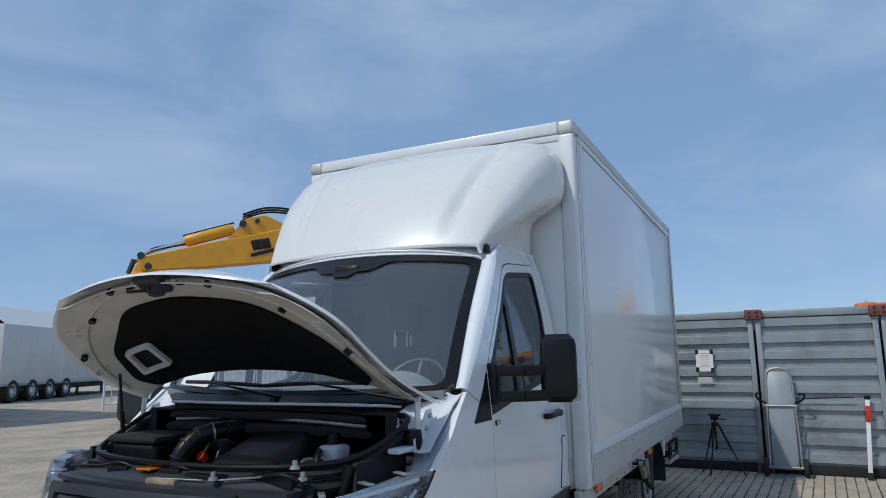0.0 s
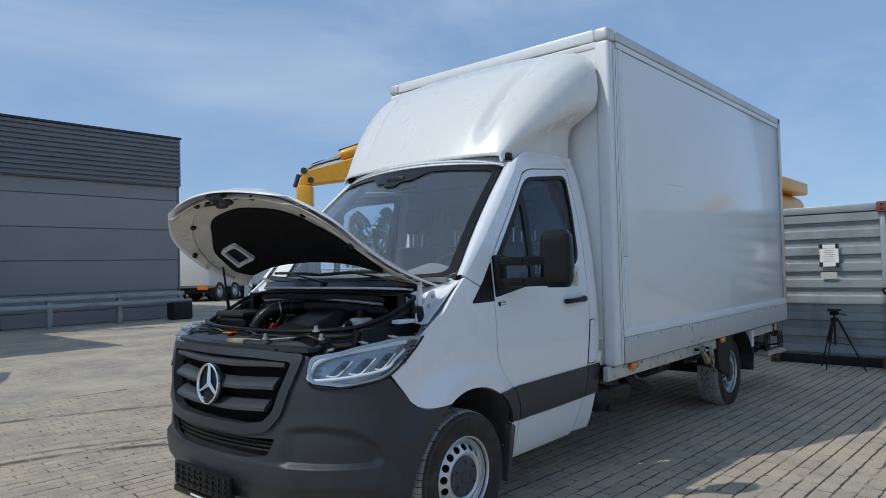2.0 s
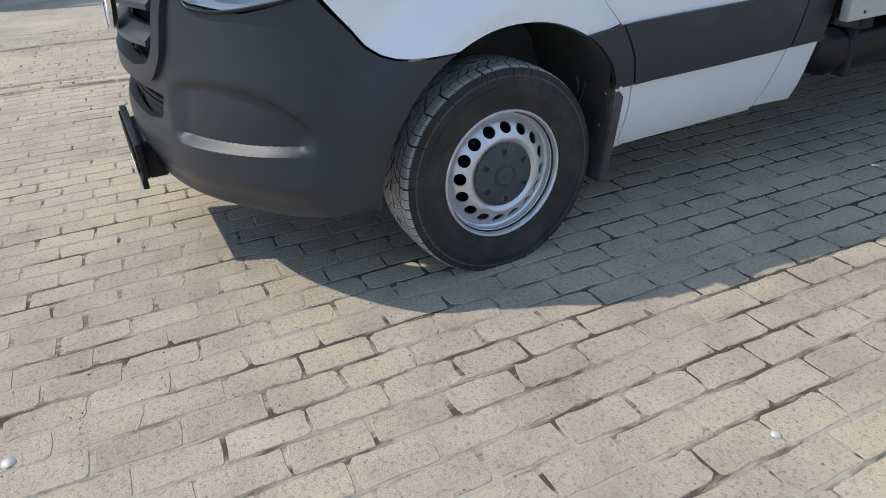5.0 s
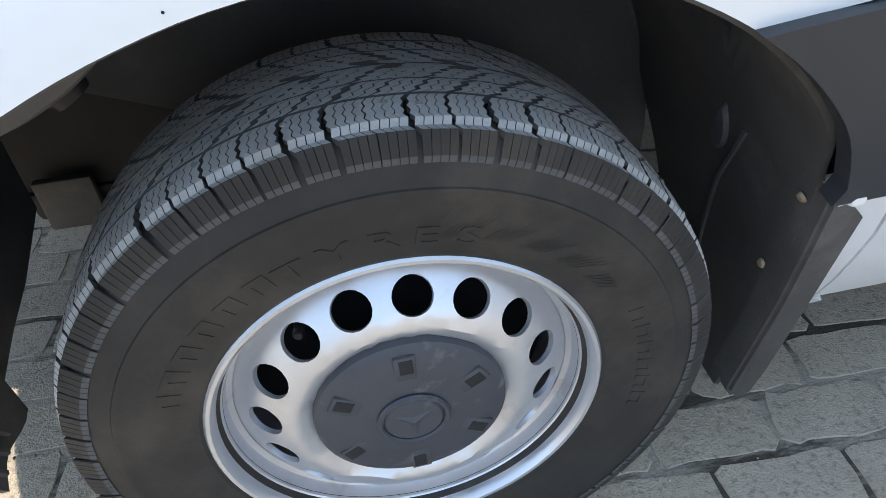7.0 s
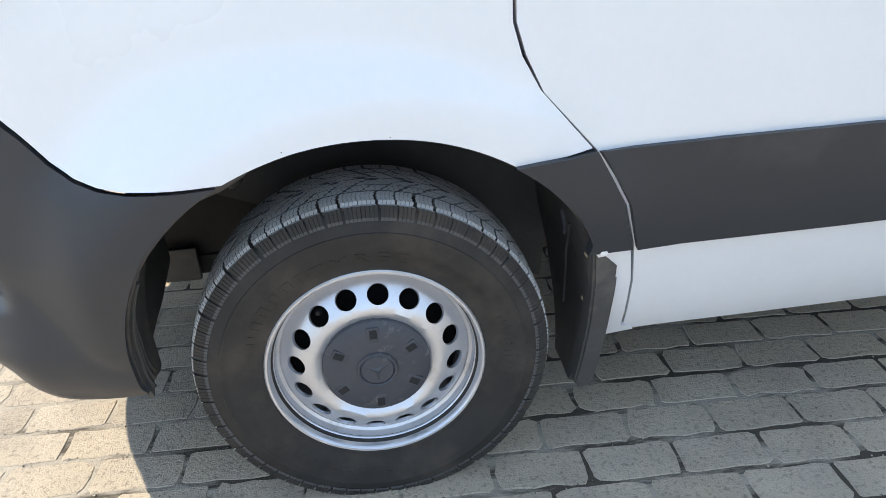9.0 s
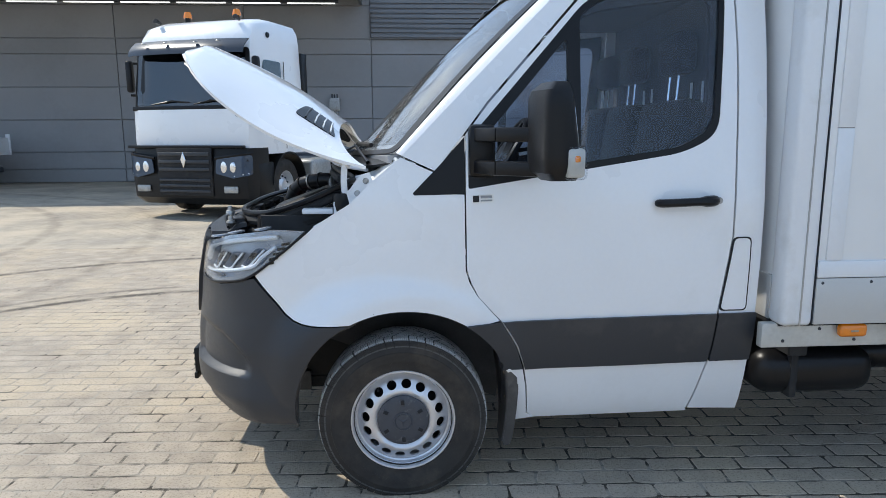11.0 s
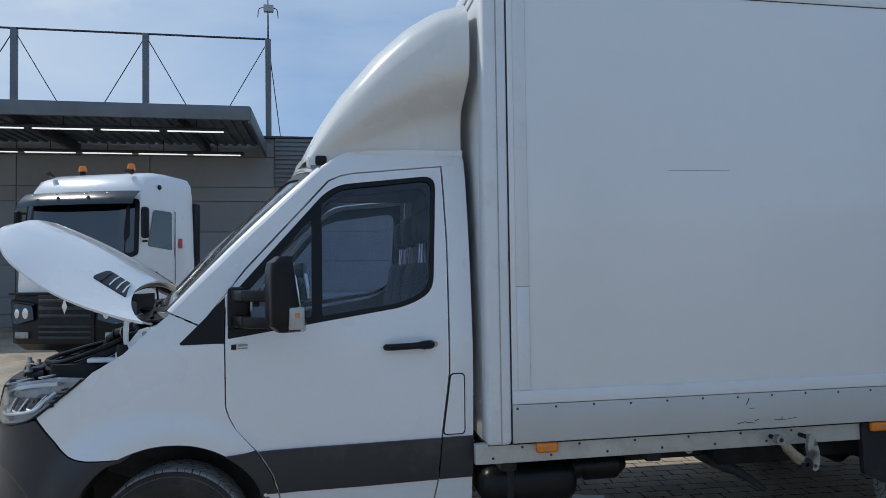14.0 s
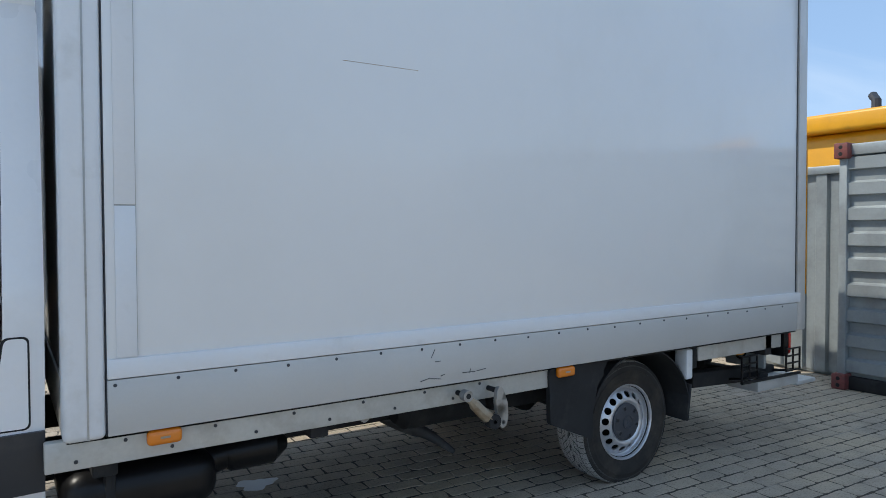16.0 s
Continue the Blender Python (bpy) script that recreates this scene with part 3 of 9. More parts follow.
def corrugated(width, height, ribs, depth, flat=0.45, vertical=False):
    """A ribbed sheet in the x = 0 plane, y from 0 to width, ribs standing out to -x."""
    prof = []
    n = ribs
    span = height if not vertical else width
    for k in range(n):
        a = span * k / n
        p = span / n
        prof += [(a, 0), (a + p * (1 - flat) * 0.4, 0), (a + p * (1 - flat) * 0.5, -depth), (a + p * (0.5 + flat * 0.5), -depth), (a + p * (0.6 + flat * 0.5), 0)]
    prof.append((span, 0))
    bm = bmesh.new()
    other = width if not vertical else height
    rows = []
    for q, d in prof:
        if vertical:
            rows.append([bm.verts.new((d, q, 0)), bm.verts.new((d, q, other))])
        else:
            rows.append([bm.verts.new((d, 0, q)), bm.verts.new((d, other, q))])
    for a, b in zip(rows, rows[1:]):
        bm.faces.new((a[0], a[1], b[1], b[0]))
    return bm


# ---- the hall, its canopy and roof masts ----
HY = 18.5


def build_hall():
    hall = thing("wall_hall", "long grey industrial hall with sandwich panels and ribbed top band", "building", kind="structure")
    x1, x0 = 8.4, -44.0
    part("core", block((x0, HY + 0.06, 0), (x1 - 0.06, HY + 16, 6.0)), M_HALL, hall)
    joints = [x1]
    x = -0.83
    while x > x0:
        joints.append(x)
        x -= 3.93
    joints.insert(1, 3.1)
    joints.append(x0)
    joints = sorted(joints)
    rows = [0.0, 0.42, 0.95, 1.95, 2.95, 3.95, 4.42, 5.42, 6.05]
    for a, b in zip(joints, joints[1:]):
        for c, d in zip(rows, rows[1:]):
            if a >= -0.9 and c >= 4.4:
                continue
            y0 = HY if c >= 0.4 else HY - 0.04
            part("panel", block((a + 0.012, y0, c + 0.012), (b - 0.012, HY + 0.08, d - 0.012), 0.008, seg=1), M_HALL, hall)
    for a, b in ((-0.83, 3.1), (3.1, 8.45)):
        z = 4.42
        n = 11
        bm = bmesh.new()
        p = (6.05 - z) / n
        rows_v = []
        for k in range(n):
            for q, o in ((0.0, 0.0), (0.18, 0.0), (0.30, 0.055), (0.88, 0.055)):
                rows_v.append((z + (k + q) * p, HY - 0.08 - o))
        rows_v.append((6.05, HY - 0.08))
        vs = [(bm.verts.new((a + 0.01, yy, zz)), bm.verts.new((b - 0.01, yy, zz))) for zz, yy in rows_v]
        for u, v in zip(vs, vs[1:]):
            bm.faces.new((u[0], u[1], v[1], v[0]))
        part("cladding", bm, M_LOUVRE, hall, "dark grey ribbed cladding band")
    part("cladding", corrugated(15.9, 1.63, 11, 0.05), M_LOUVRE, hall).matrix_basis = pose(x1 + 0.03, HY - 0.05, 4.42) @ Matrix.Diagonal((-1, 1, 1, 1))
    part("roof_edge", block((x0, HY - 0.16, 6.05), (x1 + 0.08, HY + 16, 6.12), 0.01), M_DARKST, hall)
    part("corner_trim", block((x1 - 0.03, HY - 0.03, 0), (x1 + 0.03, HY + 0.1, 4.42), 0.01), M_LOUVRE, hall)
    for dx in (-2.09, -1.96):
        part("conduit", tube([(dx, HY - 0.05, 0.4), (dx, HY - 0.05, 2.22)], 0.025), M_STEEL, hall)
    part("meter_box", block((-2.18, HY - 0.16, 2.20), (-1.86, HY - 0.01, 2.60), 0.02), M_STEEL, hall, "grey electric box on the hall wall")
    for dx in (-2.10, -2.02, -1.94):
        part("cable_gland", tube([(dx, HY - 0.08, 2.60), (dx, HY - 0.08, 2.72)], 0.018), M_DARKST, hall)
    return hall


hall = build_hall()


def build_canopy():
    c = thing("roof_canopy", "steel loading canopy hung on roof masts with rows of tube lights", "canopy", kind="structure")
    x0, x1, y0, y1, z0, z1 = -44.0, -1.1, 13.3, HY, 5.5, 5.86
    part("fascia", block((x0, y0 - 0.05, z0), (x1, y0 + 0.05, z1), 0.01), M_ROOFST, c)
    part("fascia", block((x1 - 0.06, y0 + 0.05, z0 - 0.05), (x1 + 0.02, y1, z1), 0.01), M_ROOFST, c)
    deck = corrugated(y1 - y0 - 0.1, -x0 + x1, 150, 0.06, vertical=False)
    ob = part("deck", deck, M_ROOFST, c)
    ob.matrix_basis = Matrix.Translation((x1, y0 + 0.05, z1 - 0.02)) @ pose(0, 0, 0, 0, -90, 0)
    x = -2.95
    while x > x0:
        part("rafter", block((x - 0.07, y0 + 0.06, z0 - 0.02), (x + 0.07, y1, z1 - 0.1), 0.01), M_DARKST, c)
        x -= 3.93
    for y in (14.1, 17.7):
        z = 5.36
        part("light_rail", block((x0, y - 0.05, z), (-1.75, y + 0.05, z + 0.09), 0.01), M_DARKST, c)
        x = -1.85
        while x > -40:
            part("tube_light", block((x - 1.42, y - 0.035, z - 0.03), (x, y + 0.035, z), 0.01), M_TUBE, c, "white tube light")
            part("hanger", tube([(x - 0.7, y, z + 0.05), (x - 0.7, y, z1 - 0.05)], 0.015, seg=6), M_DARKST, c)
            x -= 1.62
    k = 0
    for x in (-1.04, -4.9, -8.8, -12.7, -16.6, -20.5, -24.4, -28.3):
        part("mast", block((x - 0.09, HY - 0.02, 5.9), (x + 0.09, HY + 0.16, 9.42), 0.015), M_ROOFST, c)
        for s in (-1, 1):
            if x + s * 1.9 < -0.9:
                part("tie_rod", tube([(x, HY + 0.06, 9.35), (x + s * 1.93, HY + 0.06, 5.9)], 0.016, seg=6), M_DARKST, c)
            else:
                part("tie_rod", tube([(x, HY + 0.06, 9.35), (x + 0.32, HY + 2.0, 6.1)], 0.016, seg=6), M_DARKST, c)
    part("top_rail", tube([(-44, HY + 0.07, 9.38), (-1.04, HY + 0.07, 9.42)], 0.035, seg=8), M_DARKST, c)
    part("antenna", tube([(-1.04, HY + 0.07, 9.42), (-1.04, HY + 0.07, 10.95)], [0.03, 0.015], seg=8), M_DARKST, c)
    part("antenna_box", block((-1.18, HY, 10.35), (-0.86, HY + 0.15, 10.58), 0.01), M_STEEL, c)
    for s in (-1, 1):
        part("antenna_arm", tube(curve([(-1.04, HY + 0.07, 10.5), (-1.04 + s * 0.28, HY + 0.07, 10.45), (-1.04 + s * 0.33, HY + 0.07, 10.15)], 4), 0.015, seg=6), M_DARKST, c)
    return c


build_canopy()


def build_guard_rail():
    g = thing("guard_rail", "grey steel guard rail on short posts before the hall", "guard rail")
    for z in (0.62, 0.84):
        part("beam", block((-0.5, 17.55, z - 0.07), (8.1, 17.68, z + 0.07), 0.03), M_CONT, g)
    for x in np.arange(0.2, 8.2, 1.95):
        part("post", block((x - 0.07, 17.6, 0), (x + 0.07, 17.75, 0.9), 0.015), M_CONT, g)
    part("buffer", block((7.6, 17.3, 0.0), (8.25, 17.8, 0.55), 0.05), M_BLACKM, g, "black rubber dock buffer")
    return g


build_guard_rail()


# ---- containers at the end of the yard ----
CX = 7.65


def casting(at, parent):
    bm = block((-0.05, -0.06, -0.07), (0.12, 0.06, 0.07), 0.012)
    ob = part("corner_casting", bm, M_MAROON, parent, "worn maroon corner casting")
    ob.matrix_basis = pose(*at)
    for z in (-0.03, 0.03):
        h = part("hole", lathe([(0.0, 0.0), (0.017, 0.0), (0.02, -0.004)], 12, m=pose(-0.0515, 0, z, 0, -90, 0)), M_BLACKM, ob)


def build_rack(y0, y1, parent_label):
    c = thing("steel_container", parent_label, "container", group="containers in a row")
    h = 2.2
    ob = part("ribbed_wall", corrugated(y1 - y0 - 0.12, h - 0.16, 9, 0.05), M_CONT, c)
    ob.matrix_basis = pose(CX + 0.06, y0 + 0.06, 0.1)
    for y in (y0, y1 - 0.07):
        part("post", block((CX - 0.01, y, 0.0), (CX + 0.1, y + 0.07, h), 0.01), M_CONT, c)
    for z in (0.0, h - 0.1):
        part("beam", block((CX + 0.01, y0 + 0.07, z), (CX + 0.1, y1 - 0.07, z + (0.1 if z else 0.12)), 0.01), M_CONT if z else M_BLACKM, c)
    part("body", block((CX + 0.08, y0 + 0.01, 0.02), (CX + 2.3, y1 - 0.01, h - 0.02), 0.02), M_CONT, c)
    for y in (y0 + 0.035, y1 - 0.035):
        for z in (0.07, h - 0.06):
            casting((CX - 0.012, y, z), c)
    return c


build_rack(-1.9, -0.46, "galvanised ribbed steel container with a notice taped on")
build_rack(-3.40, -1.93, "galvanised ribbed steel container beside a hand truck")
for k in range(4):
    build_rack(-4.90 - 1.5 * k, -3.43 - 1.5 * k, "galvanised ribbed steel container further along the row")


def build_back_container():
    c = thing("storage_container", "grey steel container with upright ribs behind the row", "container")
    ob = part("ribbed_wall", corrugated(3.6, 1.98, 16, 0.04, vertical=True), M_CONT, c)
    ob.matrix_basis = pose(8.12, -0.42, 0.04)
    part("body", block((8.13, -0.42, 0.0), (10.5, 3.18, 2.02), 0.02), M_CONT, c)
    part("top_rail", block((8.06, -0.42, 1.98), (8.16, 3.18, 2.06), 0.01), M_CONT, c)
    return c


build_back_container()


def build_notice():
    n = thing("paper_notice", "white paper notice in a sleeve taped to the container", "notice")
    part("sheet", block((7.61, -1.345, 1.36), (7.616, -1.115, 1.66)), M_PAPER, n)
    for y, z in ((-1.33, 1.64), (-1.13, 1.64), (-1.33, 1.38), (-1.13, 1.39)):
        part("tape", block((7.606, y - 0.022, z - 0.035), (7.61, y + 0.022, z + 0.03)), M_BLACKM, n)
    for k in range(7):
        part("text_line", block((7.6085, -1.30 + 0.01 * (k % 3), 1.61 - k * 0.03), (7.6098, -1.16 - 0.012 * (k % 2), 1.617 - k * 0.03)), M_STEEL, n)
    part("old_label", block((7.612, -1.32, 1.20), (7.616, -1.12, 1.28)), M_RAIL, n, "faded old label")
    return n


build_notice()


def build_tripod():
    t = thing("camera_tripod", "black folding camera tripod with no camera on it", "tripod", (7.22, -1.34, 0))
    feet = [(-0.14, 0.09, 0.0), (0.05, -0.33, 0.0), (0.22, 0.22, 0.0)]
    for i, (x, y, z) in enumerate(feet):
        top = Vector((x * 0.12, y * 0.12, 0.66))
        foot = Vector((x, y, 0.005))
        leg = part("leg", tube([top, top.lerp(foot, 0.45)], 0.014, seg=8), M_BLACK, t)
        part("lower_leg", tube([top.lerp(foot, 0.43), foot], 0.009, seg=8), M_BLACKM, leg)
        part("strut", tube([top.lerp(foot, 0.5), (0, 0, 0.36)], 0.004, seg=6), M_BLACK, t)
    part("column", tube([(0, 0, 0.33), (0, 0, 0.72)], 0.013, seg=10), M_BLACK, t)
    part("collar", lathe([(0.0, 0.64), (0.045, 0.64), (0.05, 0.66), (0.045, 0.69), (0.0, 0.69)], 16), M_BLACK, t)
    part("head", block((-0.045, -0.05, 0.72), (0.045, 0.05, 0.775), 0.012), M_BLACK, t)
    part("plate", block((-0.055, -0.075, 0.775), (0.055, 0.075, 0.8), 0.008), M_BLACKM, t)
    part("pan_handle", tube([(0.0, -0.04, 0.745), (0.05, -0.13, 0.72)], 0.008, seg=8), M_BLACK, t)
    return t


build_tripod()


def build_hand_truck():
    h = thing("hand_truck", "aluminium hand truck with black rubber wheels leaning on the container", "hand truck", (7.42, -2.16, 0))
    lean = 0.16
    def at(y, z, dx=0.0):
        return (dx + lean * z / 1.4, y, z)
    for s in (-1, 1):
        part("rail", tube(curve([at(s * 0.19, 0.1), at(s * 0.18, 0.6), at(s * 0.165, 1.0), at(s * 0.15, 1.3), at(s * 0.10, 1.38), at(0.0, 1.4)], 5), 0.014, seg=8), M_STEEL, h)
        grip = part("grip", tube(curve([at(s * 0.17, 0.93), at(s * 0.27, 0.99, -0.06), at(s * 0.29, 1.06, -0.07), at(s * 0.22, 1.06, -0.03)], 5), 0.014, seg=8), M_BLACK, h)
        w = part("tyre", lathe([(0.055, -0.025), (0.1, -0.03), (0.118, -0.015), (0.118, 0.015), (0.1, 0.03), (0.055, 0.025)], 28, m=pose(-0.02, s * 0.235, 0.118, 90)), M_BLACKM, h)
        part("wheel_hub", lathe([(0.0, -0.02), (0.056, -0.02), (0.056, 0.02), (0.0, 0.02)], 20, m=pose(-0.02, s * 0.235, 0.118, 90)), M_STEEL, w)
    part("back_plate", block((-0.006, -0.155, 0.1), (0.006, 0.155, 1.36), 0.004, m=Matrix.Shear("YZ", 4, (0, 0)) @ pose(0.012, 0, 0, 0, 6.5, 0)), M_CONT, h)
    for z in (0.1, 0.9):
        part("cross_bar", tube([at(-0.19, z, -0.012), at(0.19, z, -0.012)], 0.013, seg=8), M_STEEL, h)
    part("axle", tube([(-0.02, -0.24, 0.118), (-0.02, 0.24, 0.118)], 0.012, seg=8), M_STEEL, h)
    part("nose_plate", block((-0.2, -0.2, 0.0), (0.02, 0.2, 0.008), 0.003), M_CONT, h)
    return h


build_hand_truck()


def build_pole():
    p = thing("load_bar", "white load bar with red clamp leaning on the container", "load bar", (7.5, -3.1, 0))
    part("bar", block((-0.02, -0.025, 0.0), (0.02, 0.025, 1.02), 0.006, m=pose(0, 0, 0, 4, 5, 0)), M_WHITE, p)
    part("foot", block((-0.03, -0.035, 0.0), (0.03, 0.035, 0.09), 0.01, m=pose(0, 0, 0, 4, 5, 0)), M_BLACKM, p)
    part("clamp", block((-0.04, -0.035, 0.72), (0.02, 0.035, 0.92), 0.015, m=pose(0, 0, 0, 4, 5, 0)), M_RED, p)
    part("strap", tube([(0.08, 0.08, 1.02), (0.1, 0.75, 0.99)], 0.008, seg=6), M_BLACKM, p)
    part("cap", block((-0.03, -0.035, 1.0), (0.03, 0.035, 1.05), 0.01, m=pose(0, 0, 0, 4, 5, 0)), M_BLACK, p)
    return p


build_pole()

# ---- the box truck ----
truck = thing("box_truck", "white box truck with open bonnet, charcoal bumper and roof fairing", "truck")
X0 = -0.35
WIDTH = [(0.15, 0.78), (0.3, 0.855), (0.36, 0.885), (0.45, 0.915), (0.55, 0.94), (0.65, 0.962), (0.76, 0.975), (1.0, 0.982), (1.25, 0.975), (1.45, 0.955), (1.6, 0.94), (1.85, 0.90), (2.08, 0.85), (2.2, 0.81), (2.3, 0.75)]
NOSE = [(0.15, -0.86), (0.25, -0.95), (0.35, -0.995), (0.5, -1.0), (0.7, -0.985), (0.9, -0.965), (1.05, -0.93), (1.15, -0.89), (1.4, -0.7)]
TH = np.linspace(0, np.pi / 2, 800)
PU, PV = np.sin(TH) ** (2 / 3), np.cos(TH)
ARC = np.concatenate([[0], np.cumsum(np.hypot(np.diff(PU) * 0.65, np.diff(PV) * 0.96))])
SM = float(ARC[-1])
RW = 0.345          # height of the wheel centres


def flare(x, z):
    """How far the skin swells over the front wheel: a flat lip round the opening, deeper towards the bumper."""
    dx, dz = x - 0.02, z - RW
    r, a = math.hypot(dx, dz), math.degrees(math.atan2(dz, dx))
    amp = float(np.interp(a, [0, 30, 50, 75, 90, 105, 122, 140, 180], [0.0, 0.008, 0.016, 0.019, 0.024, 0.034, 0.054, 0.058, 0.056]))
    return amp * (1 - smoothstep(0.522, 0.57 + 2.2 * amp, r)) if a > -5 or r < 0.6 else 0.0


def body(s, z):
    """The cab's skin: s runs along the left side (negative), round the corner and over the nose to the right side; z is the height."""
    if s > SM:
        p = body(2 * SM - s, z)
        return Vector((p.x, -p.y, p.z))
    w = along(WIDTH, z)
    if s <= 0:
        x = X0 - s
        return Vector((x, -w - (flare(x, z) if x < 0.8 else 0), z))
    u, v = float(np.interp(s, ARC, PU)), float(np.interp(s, ARC, PV))
    x = X0 - (X0 - along(NOSE, z)) * u
    return Vector((x, -w * v - (flare(x, z) * (1 - smoothstep(0.1, 0.3, s)) if s < 0.3 else 0), z))


def S(x, z):
    return (X0 - x, z)


def both(name, bm, mat, parent=truck, label=""):
    """A part on the left and its mirror image on the right."""
    r = mirrored(bm)
    return part(name, bm, mat, parent, label), part(name, r, mat, parent, label)


def arch_r(a):
    """Radius of the front wheel opening by its angle, in degrees."""
    return float(np.interp(a, [-20, 0, 15, 27, 40, 60, 90, 110, 123, 140, 160, 180], [0.416, 0.415, 0.424, 0.448, 0.463, 0.470, 0.475, 0.484, 0.491, 0.489, 0.474, 0.462]))


def arch(a0, a1, n=10):
    out = []
    for k in range(n + 1):
        a = a0 + (a1 - a0) * k / n
        out.append(S(0.02 + arch_r(a) * math.cos(radians(a)), RW + arch_r(a) * math.sin(radians(a))))
    return out


# front wings
WING = ([S(0.246, 1.277), S(0.250, 0.98), S(0.266, 0.928), S(0.297, 0.873), S(0.388, 0.770), S(0.343, 0.762)] + arch(60, 118, 28)
        + [S(-0.28, 0.7755), S(-0.35, 0.777), S(-0.395, 0.783), S(-0.43, 0.795), S(-0.465, 0.820), S(-0.50, 0.864)] + [(0.245, 0.966), (0.12, 1.06), (0.012, 1.138)]
        + [S(-0.33, 1.165), S(-0.2, 1.245), S(-0.1, 1.34), S(0.0, 1.422), S(0.13, 1.362), S(0.064, 1.284)])
wing_l, wing_r = both("front_wing", sheet(WING, body, 0.02, step=0.035, flip=True), M_PAINT)
# pillar, roof edge and rear corner of the cab in one frame
FRAME = [S(0.005, 1.428), S(0.135, 1.368), S(0.246, 1.51), S(0.337, 1.632), S(0.738, 2.078), S(0.80, 2.105), S(0.87, 2.12), S(1.332, 2.163), S(1.340, 1.75), S(1.335, 1.10), S(1.293, 0.78),
         S(1.276, 0.56), S(1.234, 0.325), S(1.452, 0.315), S(1.445, 0.6), S(1.452, 1.2), S(1.452, 2.19), S(1.44, 2.245), S(0.95, 2.232), S(0.80, 2.20), S(0.70, 2.13), S(0.36, 1.79)]
both("cab_frame", sheet(FRAME, body, 0.03, step=0.06, flip=True), M_PAINT)
# black sheet under the fuel flap paints the shade of its shut line
both("flap_gap", sheet(fillet([S(1.331, 1.096), S(1.408, 1.096), S(1.408, 0.789), S(1.291, 0.789)], 0.022), body, 0.003, step=0.06, lift=0.0018, flip=True), M_BLACKM)
both("fuel_flap", sheet(fillet([S(1.338, 1.09), S(1.402, 1.09), S(1.402, 0.795), S(1.298, 0.795)], 0.02), body, 0.006, step=0.06, lift=0.004, flip=True), M_PAINT)
# doors
DOOR = [S(0.252, 1.278), S(0.256, 0.98), S(0.272, 0.93), S(0.303, 0.868), S(0.396, 0.767), S(0.430, 0.71), S(0.462, 0.655), S(0.495, 0.56), S(0.512, 0.47), S(0.526, 0.325), S(1.226, 0.325), S(1.268, 0.56), S(1.285, 0.78), S(1.327, 1.10),
        S(1.332, 1.75), S(1.324, 2.155), S(0.87, 2.112), S(0.80, 2.097), S(0.744, 2.069), S(0.343, 1.625), S(0.252, 1.507)]
PANE = fillet([(*S(0.262, 1.298), 0.01), (*S(0.262, 1.487), 0.02), (*S(0.72, 2.010), 0.06), (*S(0.80, 2.056), 0.06), (*S(1.294, 2.110), 0.07), (*S(1.258, 1.503), 0.11), (*S(1.12, 1.432), 0.08), (*S(0.67, 1.362), 0.05)], 0.04, 5)
